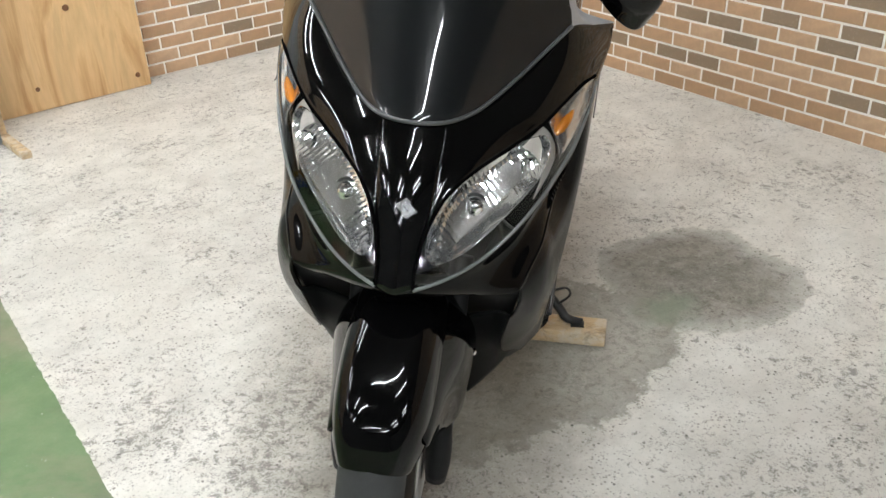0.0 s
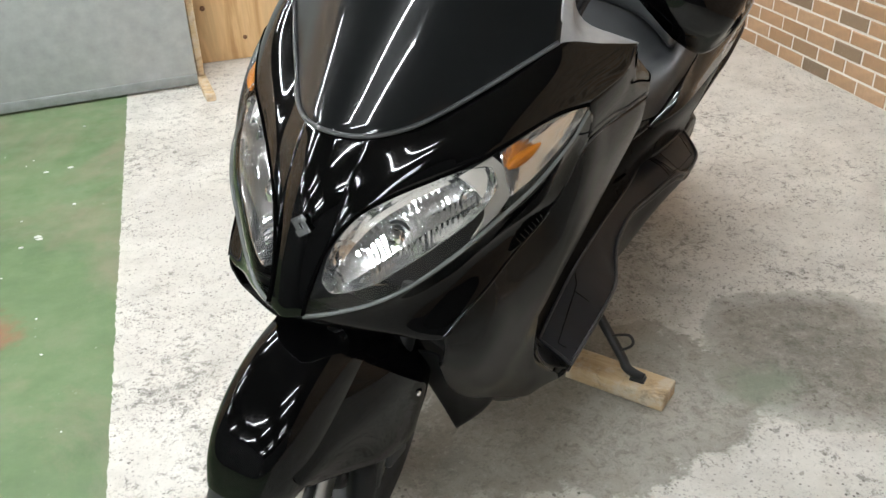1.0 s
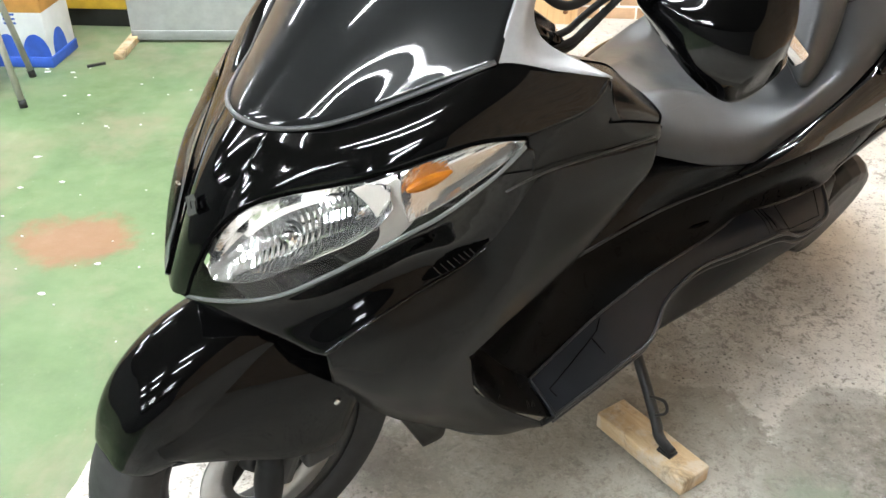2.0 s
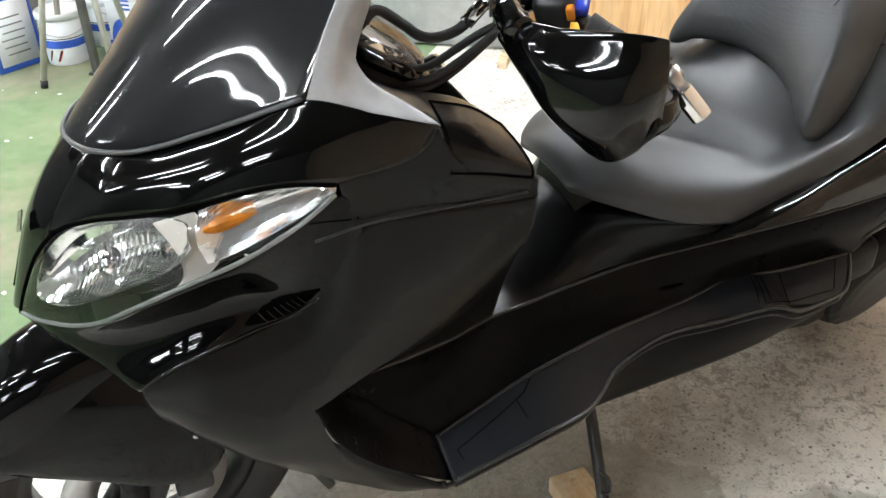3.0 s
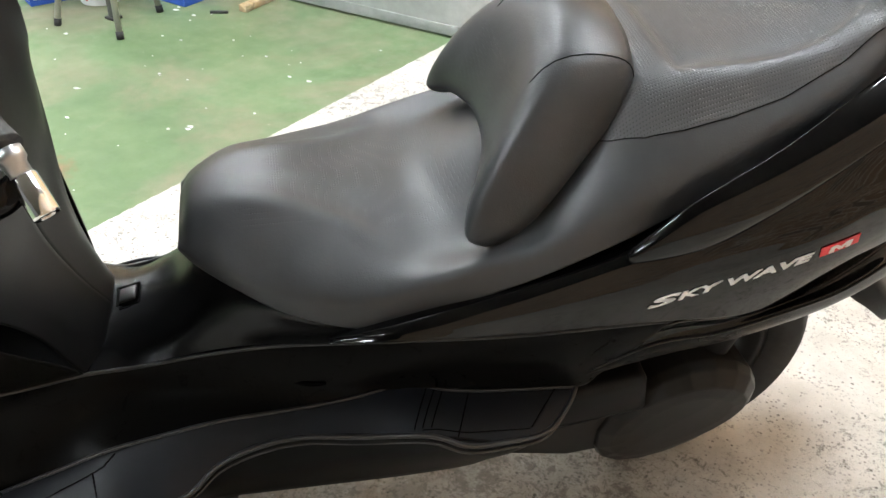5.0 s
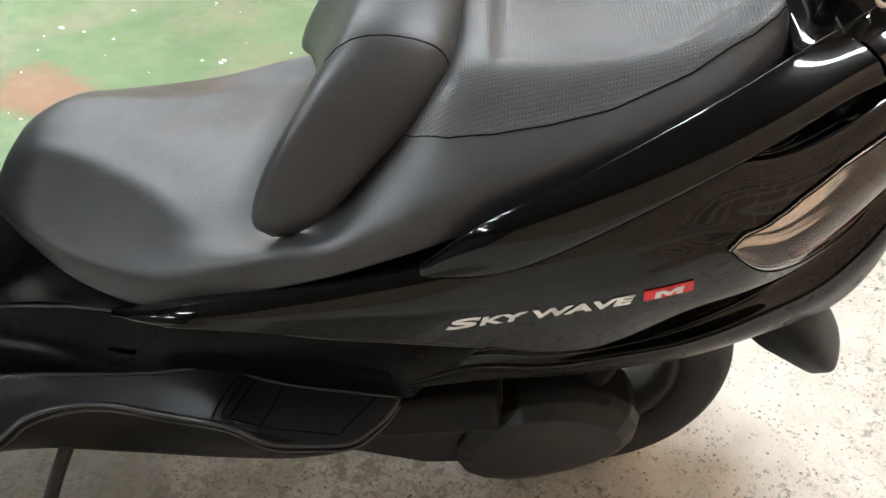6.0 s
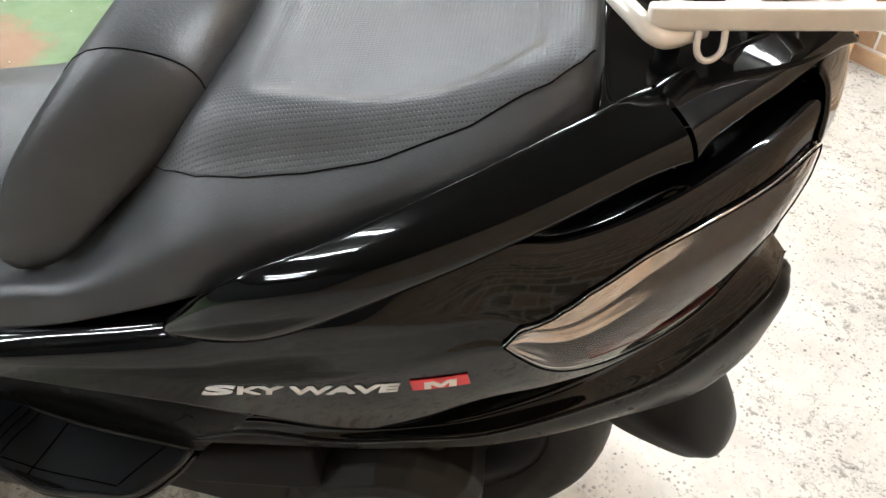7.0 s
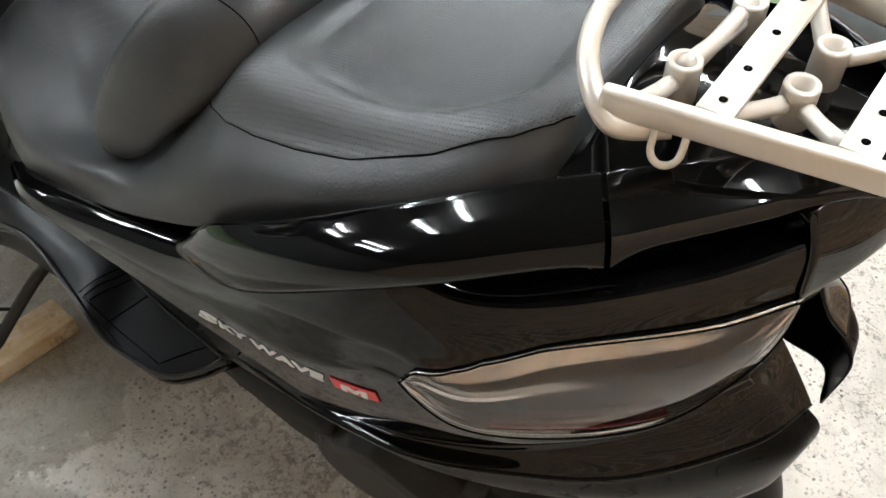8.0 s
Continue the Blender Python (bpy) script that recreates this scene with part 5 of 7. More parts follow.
# dotted top panel of the rear part, inside a stitched seam
SEAM_LINE = np.array([(2.690, 0.120), (2.730, 0.152), (2.770, 0.168), (2.819, 0.175), (2.88, 0.178), (2.95, 0.176), (3.03, 0.160), (3.09, 0.136), (3.115, 0.118), (3.126, 0.104)])
lay = []
for i in range(len(g)):
    y = g[i, 45, 1]
    if SEAM_LINE[0, 0] <= y <= SEAM_LINE[-1, 0]:
        reach = np.interp(y, SEAM_LINE[:, 0], SEAM_LINE[:, 1])
        k = 45 + next(j for j in range(45) if j == 44 or g[i, 45 + j, 0] > reach) - 1
        f = k + np.clip((reach - g[i, k, 0]) / max(g[i, k + 1, 0] - g[i, k, 0], 1e-6), 0, 1)
        v = np.linspace(89 - f, f, 60)
        j = v.astype(int)
        q = (v - j)[:, None]
        lay.append(g[i, j] * (1 - q) + g[i, j + 1] * q + up[i, j] * 0.0007)
lay = np.array(lay)
part("seat_panel", shell(lay, (0, 2.7, 0.4), 0.003, 0.0006), SEATD, seat, "dotted vinyl top panel with stitched edge")
for v in (0, -1):
    part("seam", tube(lay[:, v], 0.0007, 6), SEAM, seat)
BACK = [
    (-0.196, [(2.548, 0.712), (2.552, 0.722), (2.570, 0.722), (2.575, 0.712), (2.562, 0.702)]),
    (-0.186, [(2.535, 0.715), (2.560, 0.770), (2.615, 0.775), (2.628, 0.735), (2.580, 0.700)]),
    (-0.160, [(2.540, 0.735), (2.590, 0.840), (2.668, 0.850), (2.690, 0.800), (2.610, 0.728)]),
    (-0.115, [(2.562, 0.755), (2.635, 0.905), (2.735, 0.915), (2.755, 0.862), (2.660, 0.755)]),
    (-0.055, [(2.582, 0.768), (2.655, 0.930), (2.750, 0.938), (2.772, 0.885), (2.68, 0.765)]),
    (0.0, [(2.588, 0.772), (2.662, 0.938), (2.754, 0.944), (2.776, 0.890), (2.69, 0.768)])]
BACK = [(w, [(y - 0.06 * w, h - 0.07 * w) for y, h in p]) for w, p in BACK] + [(-w, p) for w, p in BACK[-2::-1]]
even = []
for w, p in BACK:
    q = np.array([(w, y, h) for y, h in p])
    q = np.concatenate([q[-1:], q, q[:2]])
    c = crom(q, 7 * 6 + 1)
    even.append(c[6:6 + 30])
back = crom(np.array(even), 60)
backrest = part("backrest", loops(back), SEAT, scooter, "padded rider backrest with swept wings")
for w in (-0.105, 0.105):
    ring = back[np.argmin(np.abs(back[:, :, 0].mean(1) - w))]
    mid = ring.mean(0)
    part("seam", tube([p + (p - mid) * 0.004 for p in ring if p[2] > 0.888 and p[1] > 2.61], 0.0007, 6), SEAM, backrest)

# ---- rear body ----
SIDE_COVER = [
    [(0.222, 2.345, 0.590), (0.226, 2.345, 0.590), (0.230, 2.345, 0.589), (0.233, 2.345, 0.588)],
    [(0.215, 2.450, 0.622), (0.243, 2.450, 0.630), (0.262, 2.450, 0.627), (0.271, 2.450, 0.616)],
    [(0.218, 2.600, 0.665), (0.250, 2.600, 0.664), (0.269, 2.600, 0.645), (0.272, 2.600, 0.608)],
    [(0.210, 2.740, 0.712), (0.254, 2.740, 0.703), (0.273, 2.745, 0.668), (0.272, 2.750, 0.604)],
    [(0.222, 2.830, 0.768), (0.266, 2.830, 0.738), (0.280, 2.830, 0.680), (0.270, 2.830, 0.598)],
    [(0.216, 2.920, 0.820), (0.271, 2.920, 0.786), (0.287, 2.920, 0.700), (0.268, 2.930, 0.592)],
    [(0.212, 2.990, 0.868), (0.270, 3.000, 0.831), (0.290, 3.000, 0.728), (0.262, 3.015, 0.612)],
    [(0.218, 3.050, 0.895), (0.260, 3.060, 0.860), (0.284, 3.070, 0.752), (0.250, 3.080, 0.640)]]
# sections behind it: upper edge, crest, upper and lower edge of the light, sill
TAIL_SECT = [
    [(0.190, 3.105, 0.862), (0.236, 3.120, 0.886), (0.263, 3.135, 0.828), (0.271, 3.136, 0.804), (0.272, 3.134, 0.776), (0.267, 3.130, 0.743), (0.256, 3.130, 0.702), (0.236, 3.126, 0.660)],
    [(0.165, 3.170, 0.900), (0.210, 3.190, 0.912), (0.227, 3.205, 0.876), (0.236, 3.206, 0.840), (0.235, 3.202, 0.792), (0.226, 3.192, 0.733), (0.224, 3.190, 0.708), (0.214, 3.176, 0.680)],
    [(0.122, 3.245, 0.934), (0.162, 3.270, 0.946), (0.169, 3.282, 0.906), (0.178, 3.285, 0.870), (0.175, 3.280, 0.820), (0.163, 3.268, 0.750), (0.166, 3.268, 0.732), (0.157, 3.254, 0.716)],
    [(0.075, 3.300, 0.958), (0.106, 3.324, 0.968), (0.118, 3.328, 0.925), (0.122, 3.330, 0.892), (0.118, 3.326, 0.845), (0.108, 3.318, 0.790), (0.106, 3.324, 0.780), (0.100, 3.316, 0.768)]]
AT = np.array((0.0, 0.24, 0.46, 0.50, 0.545, 0.59, 0.80, 1.0))
body = []
for i, row in enumerate(SIDE_COVER):
    k = min(max((i - 3) / 4, 0.0), 1.0)
    share = np.linspace(0, 1, 8) * (1 - k) + AT * k
    fine = crom(row, 241)
    body.append(fine[(share * 240).round().astype(int)])
COVER = fair(sheet([list(map(tuple, r)) for r in body] + TAIL_SECT, 12 * 11 + 1, 12 * 7 + 1), 60)
panel("side_cover", scooter, COVER, GLOSS, "glossy black rear side cover running into the tail", sides=LR)
for s in LR:
    lamp = thing("tail_light", "", "")
    lamp.parent = scooter
    lamp["label"] = "clear tail light over chrome reflectors, flush with the tail"
    out = normals(COVER)
    out = out * np.sign(out[60, 40, 0])
    lens, bowl = [], []
    along = 86 + (len(COVER) - 87) * np.linspace(0, 1, 80) ** 1.5
    for u in along:
        brow = np.interp(u, (86, 86.6, 87.3, 88, 89, 90, 91.5, 94, 98, 105, 113, 122, 132), (52, 47.5, 42.5, 38, 33, 29.6, 26.6, 23.6, 21.6, 21.3, 22.5, 24, 25))
        sill = np.interp(u, (86, 88, 91, 96, 102, 108, 114, 119, 124, 128, 130, 132), (53, 56, 57, 57, 58, 60, 62.5, 63, 60, 53, 46, 28))
        v = np.linspace(brow, sill, 37)
        j = v.astype(int)
        q = (v - j)[:, None]
        i = min(int(u), len(COVER) - 2)
        skin, way = ((a[i, j] * (1 - q) + a[i, j + 1] * q) * (1 - u + i) + (a[i + 1, j] * (1 - q) + a[i + 1, j + 1] * q) * (u - i) for a in (COVER, out))
        step = np.clip(np.sin(np.linspace(0, 1, 37) * 14 + 0.6), -0.35, 0.35)[:, None]
        lens.append(skin + way * 0.0046)
        bowl.append(skin + way * (0.0016 + step * 0.0013))
    lens, bowl = np.array(lens), np.array(bowl)
    if s < 0:
        lens, bowl = mirror(lens), mirror(bowl)
    part("lens", shell(lens, (0, 3.1, 0.8), 0.001, 0.001), SMOKE, lamp, "clear lens").visible_shadow = False
    part("reflector", shell(bowl, (0, 3.1, 0.8), 0.001, 0.0006), TAILREF, lamp, "chrome reflector")
    part("red_lens", tube(lens[(along > 100) & (along < 121), 30] - np.array((0.0012 * s, 0.0012, 0)), 0.0022, 8), REDP, lamp, "thin red strip")
    rim = np.concatenate([lens[:, 0], lens[-1, 1:], lens[-2::-1, -1], lens[0, -2:0:-1], lens[:1, 0]])
    part("lens_seal", tube(rim, 0.0009, 6), SEAM, lamp)
# lower rear cover: hollow under the side cover, then a ledge with a crisp crest
low_rear = []
for top, crest, mid, foot in (
        ((0.246, 2.730, 0.500), (0.247, 2.728, 0.487), (0.244, 2.726, 0.476), (0.238, 2.722, 0.462)),
        ((0.266, 2.820, 0.585), (0.262, 2.812, 0.545), (0.260, 2.835, 0.530), (0.250, 2.842, 0.506)),
        ((0.266, 2.920, 0.588), (0.268, 2.905, 0.560), (0.260, 2.925, 0.540), (0.243, 2.932, 0.510)),
        ((0.262, 3.010, 0.610), (0.272, 2.995, 0.592), (0.258, 3.015, 0.560), (0.234, 3.020, 0.522)),
        ((0.250, 3.080, 0.636), (0.270, 3.076, 0.622), (0.250, 3.095, 0.578), (0.216, 3.104, 0.528)),
        ((0.218, 3.168, 0.672), (0.241, 3.168, 0.647), (0.220, 3.192, 0.598), (0.184, 3.200, 0.540)),
        ((0.155, 3.250, 0.712), (0.186, 3.260, 0.655), (0.165, 3.288, 0.616), (0.138, 3.308, 0.556)),
        ((0.100, 3.314, 0.767), (0.114, 3.346, 0.706), (0.096, 3.372, 0.676), (0.092, 3.368, 0.600)),
        ((0.045, 3.326, 0.776), (0.050, 3.372, 0.710), (0.044, 3.390, 0.676), (0.044, 3.384, 0.600))):
    top, crest, mid, foot = map(np.array, (top, crest, mid, foot))
    inner = top * 0.45 + crest * 0.55 - np.array((0.007, 0.003, 0.0))
    low_rear.append([top, inner, crest - np.array((0.0035, 0.001, -0.0035)), crest, crest - np.array((0.0015, 0.0, 0.005)), mid, foot])
panel("lower_cover_ledge", scooter, [r[:4] for r in low_rear], GLOSS2, "glossy black ledge under the side cover", 56, 24, sides=LR)
panel("lower_rear_cover", scooter, [r[3:] for r in low_rear], SATIN, "satin black lower rear cover", 56, 20, sides=LR)
panel("tail_deck", scooter, [
    [(-0.142, 3.135, 0.955), (-0.07, 3.135, 0.972), (0, 3.135, 0.978), (0.07, 3.135, 0.972), (0.142, 3.135, 0.955)],
    [(-0.160, 3.20, 0.958), (-0.08, 3.20, 0.972), (0, 3.20, 0.976), (0.08, 3.20, 0.972), (0.160, 3.20, 0.958)],
    [(-0.125, 3.27, 0.978), (-0.06, 3.28, 0.985), (0, 3.285, 0.987), (0.06, 3.28, 0.985), (0.125, 3.27, 0.978)],
    [(-0.058, 3.325, 0.996), (-0.03, 3.335, 0.998), (0, 3.338, 0.999), (0.03, 3.335, 0.998), (0.058, 3.325, 0.996)]], GLOSS, "glossy black tail deck", 24, 24, out=(0, 3.2, 0.7))
panel("tail_end", scooter, [
    [(0.104 * k, 3.342 - 0.030 * abs(k) ** 1.6, 1.002 - 0.012 * abs(k)), (0.112 * k, 3.356 - 0.034 * abs(k) ** 1.6, 0.985 - 0.008 * abs(k)), (0.118 * k, 3.364 - 0.036 * abs(k) ** 1.6, 0.958 - 0.006 * abs(k)), (0.122 * k, 3.368 - 0.038 * abs(k) ** 1.6, 0.934 - 0.008 * abs(k))] for k in np.linspace(-1, 1, 9)], GLOSS, "glossy black rounded tail end", 48, 16, out=(0, 3.1, 0.9))
panel("rear_centre", scooter, [
    [(-0.126, 3.318, 0.925), (-0.06, 3.345, 0.938), (0, 3.350, 0.940), (0.06, 3.345, 0.938), (0.126, 3.318, 0.925)],
    [(-0.124, 3.316, 0.850), (-0.06, 3.338, 0.850), (0, 3.342, 0.850), (0.06, 3.338, 0.850), (0.124, 3.316, 0.850)],
    [(-0.110, 3.305, 0.770), (-0.06, 3.318, 0.765), (0, 3.322, 0.765), (0.06, 3.318, 0.765), (0.110, 3.305, 0.770)],
    [(-0.090, 3.320, 0.690), (-0.06, 3.325, 0.690), (0, 3.328, 0.690), (0.06, 3.325, 0.690), (0.090, 3.320, 0.690)],
    [(-0.090, 3.310, 0.600), (-0.06, 3.312, 0.600), (0, 3.314, 0.600), (0.06, 3.312, 0.600), (0.090, 3.310, 0.600)]], GLOSS, "glossy black rear centre panel", 26, 22, out=(0, 3.0, 0.78))
# Dark core added inside the tail to stop light showing through
part("tail_core", loops([[(w * k, y + d, h) for w, h in ((-1, 0.62), (-1, 0.87), (0, 0.90), (1, 0.87), (1, 0.62))] for y, k, d in ((2.98, 0.15, 0), (3.10, 0.15, 0), (3.22, 0.12, 0), (3.28, 0.05, 0))]), MATTE, scooter, "dark core added inside the tail to close its gaps", smooth=False)
# grab rail: a swept horn in two pieces
RAIL = [
    [(0.248, 2.742, 0.716), (0.2535, 2.742, 0.713), (0.257, 2.744, 0.707), (0.256, 2.750, 0.700)],
    [(0.252, 2.815, 0.790), (0.268, 2.812, 0.782), (0.278, 2.813, 0.744), (0.267, 2.817, 0.701)],
    [(0.241, 2.911, 0.849), (0.262, 2.902, 0.840), (0.283, 2.897, 0.803), (0.280, 2.892, 0.758)],
    [(0.223, 2.989, 0.895), (0.248, 2.981, 0.886), (0.276, 2.980, 0.858), (0.279, 2.984, 0.828)],
    [(0.196, 3.069, 0.938), (0.224, 3.067, 0.931), (0.254, 3.072, 0.911), (0.261, 3.079, 0.889)],
    [(0.169, 3.128, 0.966), (0.197, 3.131, 0.960), (0.227, 3.140, 0.946), (0.236, 3.147, 0.926)],
    [(0.146, 3.171, 0.982), (0.169, 3.186, 0.981), (0.192, 3.202, 0.973), (0.202, 3.209, 0.956)]]
RAIL_END = [
    [(0.144, 3.175, 0.983), (0.167, 3.190, 0.982), (0.190, 3.206, 0.974), (0.200, 3.213, 0.957)],
    [(0.121, 3.213, 0.995), (0.139, 3.232, 0.994), (0.159, 3.247, 0.988), (0.167, 3.255, 0.974)],
    [(0.081, 3.271, 1.006), (0.096, 3.286, 1.005), (0.110, 3.299, 1.000), (0.115, 3.308, 0.988)],
    [(0.044, 3.319, 1.008), (0.055, 3.328, 1.008), (0.063, 3.338, 1.003), (0.067, 3.346, 0.993)]]
# the lower edge turns in below the rail
for rows in (RAIL, RAIL_END):
    for r in rows:
        r.append((r[-1][0] - 0.014, r[-1][1] - 0.004, r[-1][2] - 0.006))
panel("grab_rail", scooter, RAIL, GLOSS, "glossy black passenger grab rail", 60, 24, 0.006, 0.004, sides=LR, out=(0.12, 3.0, 0.75), butt=("end",))
panel("grab_rail_end", scooter, RAIL_END, GLOSS, "glossy black grab rail end", 36, 20, 0.006, 0.003, sides=LR, out=(0.0, 3.15, 0.75), butt=("start",))
for s in LR:
    for at in ((0.270, 2.930, 0.7765), (0.194, 3.192, 0.9425)):
        part("rail_screw", lathe([(0.0005, 0.0032), (0.0052, 0.0030), (0.0070, 0.0016), (0.0070, -0.004), (0.0005, -0.004)], (at[0] * s, at[1], at[2]), (0.6 * s, 0.1, -0.7), 12), BRASS, scooter, "small brassy screw")

# ---- rear rack ----
rack = thing("rear_rack", "", "")
rack.parent = scooter
rack["label"] = "silver painted tubular rear luggage rack"
RH = 1.040
part("front_loop", tube([(0.118, 3.205, 1.024), (0.134, 3.180, 1.022), (0.138, 3.166, 1.026), (0.128, 3.148, 1.036), (0.102, 3.128, 1.042), (0.06, 3.112, 1.044), (0.02, 3.108, 1.044), (-0.02, 3.112, 1.044), (-0.062, 3.128, 1.042), (-0.088, 3.148, 1.036), (-0.098, 3.166, 1.026), (-0.094, 3.180, 1.022), (-0.078, 3.205, 1.024)], 0.0085, 14, 60), RACKM, rack)
for s in LR:
    a, b = np.array((0.02 + s * 0.115, 3.158, RH)), np.array((0.02 + s * 0.068, 3.42, RH))
    d = (b - a) / np.linalg.norm(b - a)
    yaw = math.atan2(-(d[0]), d[1])
    part("side_rail", box((0.012, np.linalg.norm(b - a), 0.022), (a + b) / 2, Euler((0, 0, yaw)).to_matrix(), 0.003), RACKM, rack)
    part("luggage_hook", tube([(0.02 + s * 0.112, 3.200, 1.030), (0.02 + s * 0.118, 3.201, 1.016), (0.02 + s * 0.119, 3.207, 1.008), (0.02 + s * 0.117, 3.215, 1.008), (0.02 + s * 0.115, 3.221, 1.016), (0.02 + s * 0.108, 3.221, 1.030)], 0.0028, 8, 24), RACKM, rack)
for y, half in ((3.231, 0.098), (3.322, 0.082)):
    bar = box((2 * half, 0.026, 0.006), (0.02, y, RH + 0.008), None, 0.001)
    part("cross_bar", bar, RACKM, rack)
    for k in (-0.55, -0.05, 0.45, 0.85):
        # Holes drawn as flat black discs, their shade put into the colour
        part("bolt_hole", lathe([(0.0005, 0.0), (0.0032, 0.0), (0.0032, 0.0004), (0.0005, 0.0004)], (0.02 + half * k, y, RH + 0.0112), (0, 0, 1), 10), SEAM, rack)
for cx, cy, arms in ((0.068, 3.188, ((0.128, 3.178), (-0.03, 3.196))), (-0.026, 3.197, ((-0.088, 3.178), (0.068, 3.188))), (0.046, 3.266, ((0.098, 3.236), (0.085, 3.310))), (-0.008, 3.268, ((-0.060, 3.236), (-0.046, 3.310)))):
    boss = part("boss", lathe([(0.0085, 0.0), (0.0128, 0.0), (0.0132, -0.002), (0.0132, -0.034), (0.0085, -0.034)], (cx, cy, RH + 0.002), (0, 0, 1), 24, True), RACKM, rack, "hollow mounting boss")
    for ax, ay in arms:
        d = np.array((ax - cx, ay - cy))
        d /= np.linalg.norm(d)
        part("arm", tube([(cx + d[0] * 0.0125, cy + d[1] * 0.0125, RH - 0.012), ((cx + ax) / 2, (cy + ay) / 2, RH - 0.010), (ax, ay, RH - 0.003)], 0.0068, 10, 8), RACKM, boss)
    part("stay", tube([(cx, cy, RH - 0.030), (cx * 0.9, cy + 0.004, 0.978)], 0.010, 10), STEEL, rack)

# ---- handlebar, controls, guards ----
bar = thing("handlebar", "", "")
bar.parent = scooter
bar["label"] = "handlebar with black grips, chrome bar ends and controls"
part("bar_tube", tube([(-0.350, 2.060, 1.004), (-0.262, 1.998, 1.040), (-0.14, 1.925, 1.060), (-0.05, 1.900, 1.065), (0.05, 1.900, 1.065), (0.14, 1.925, 1.060), (0.262, 1.998, 1.040), (0.350, 2.060, 1.004)], 0.011, 12, 40), STEEL, bar)
for s in LR:
    grip_path = [(0.266 * s, 2.001, 1.038), (0.308 * s, 2.031, 1.021), (0.346 * s, 2.058, 1.005)]
    grip = part("grip", tube(grip_path, (0.0175, 0.0150, 0.0150, 0.0150, 0.0155, 0.0178), 20, 30), RUBBER, bar, "black rubber grip")
    d = Vector(grip_path[2]) - Vector(grip_path[0])
    for k in np.linspace(0.1, 0.9, 7):
        part("grip_rib", lathe([(0.0148, -0.0010), (0.0160, 0), (0.0148, 0.0010)], Vector(grip_path[0]) + d * k, d, 20), MATTE, grip)
    end = Vector((0.350 * s, 2.060, 1.004))
    d = Vector((0.041 * s, 0.030, -0.045))
    part("bar_collar", lathe([(0.008, -0.002), (0.0140, -0.001), (0.0140, 0.010), (0.011, 0.014), (0.011, 0.030), (0.008, 0.030)], end, d, 22), ALU, bar, "grey collar")
    part("bar_end", lathe([(0.0005, 0.026), (0.0110, 0.026), (0.0124, 0.0262), (0.0130, 0.0270), (0.0132, 0.0285), (0.0132, 0.0655), (0.0129, 0.0672), (0.0118, 0.0680), (0.0088, 0.0680), (0.0080, 0.0672), (0.0078, 0.0655), (0.0076, 0.0600), (0.0060, 0.0595), (0.0005, 0.0595)], end, d, 24), CHROME, bar, "chrome bar end weight")
    part("switch_box", box((0.055, 0.050, 0.060), (0.232 * s, 1.978, 1.052), Euler((0.2, 0.35 * s, -0.7 * s)).to_matrix(), 0.012), STEEL, bar, "black switch box")
    part("mirror_stub", tube([(0.185 * s, 1.945, 1.05), (0.183 * s, 1.942, 1.10)], (0.013, 0.013, 0.009), 12, 6), STEEL, bar)
    part("reservoir", box((0.060, 0.045, 0.035), (0.165 * s, 1.905, 1.088), Euler((0.15, 0, -0.45 * s)).to_matrix(), 0.008), STEEL, bar, "black brake reservoir")
    part("brake_lever", tube([(0.190 * s, 1.925, 1.040), (0.225 * s, 1.930, 1.030), (0.275 * s, 1.965, 1.008), (0.325 * s, 2.005, 0.988), (0.345 * s, 2.022, 0.982)], (0.009, 0.007, 0.006, 0.006, 0.008), 10, 24), STEEL, bar, "black brake lever")
    part("brake_hose", tube([(0.118 * s, 1.752, 1.000), (0.139 * s, 1.764, 1.030), (0.137 * s, 1.786, 1.043), (0.145 * s, 1.814, 1.025), (0.158 * s, 1.831, 1.012), (0.165 * s, 1.850, 1.008), (0.166 * s, 1.878, 1.012), (0.170 * s, 1.895, 1.026)], 0.0068, 10, 44), RUBBER, bar, "black brake hose")
    part("hose_fitting", tube([(0.168 * s, 1.890, 1.020), (0.168 * s, 1.916, 1.044)], 0.0095, 12), CHROME, bar, "chrome banjo fitting")
    part("banjo_bolt", lathe([(0.0005, 0.010), (0.010, 0.009), (0.012, 0.0), (0.0005, -0.002)], (0.168 * s, 1.930, 1.038), (0, -0.5, 0.8), 12), CHROME, bar, "chrome bolt")
    for drop, inset in ((0.0, 0.0), (0.012, 0.004), (-0.010, 0.012)):
        part("cable", tube([((0.150 - inset) * s, 1.775, 0.975 - drop), ((0.184 - inset) * s, 1.802, 0.968 - drop), ((0.187 - inset) * s, 1.836, 0.967 - drop), ((0.181 - inset) * s, 1.873, 0.977 - drop), ((0.185 - inset) * s, 1.908, 1.000 - drop * 0.6), (0.192 * s, 1.945, 1.030)], 0.0052, 8, 34), RUBBER, bar, "black control cable")
part("blue_switch", box((0.034, 0.022, 0.016), (0.253, 1.995, 1.061), Euler((0.2, 0.3, -0.7)).to_matrix(), 0.005), BLUEP, bar, "blue lever on the switch box")
part("horn_button", lathe([(0.0005, 0.009), (0.009, 0.008), (0.011, 0.0), (0.0005, -0.004)], (0.276, 1.972, 1.040), (0.5, 0.8, 0.3), 14), YELLOWP, bar, "yellow button")
part("orange_switch", box((0.012, 0.010, 0.018), (0.268, 1.972, 1.060), Euler((0.2, 0.3, -0.7)).to_matrix(), 0.003), AMBER, bar, "orange button")
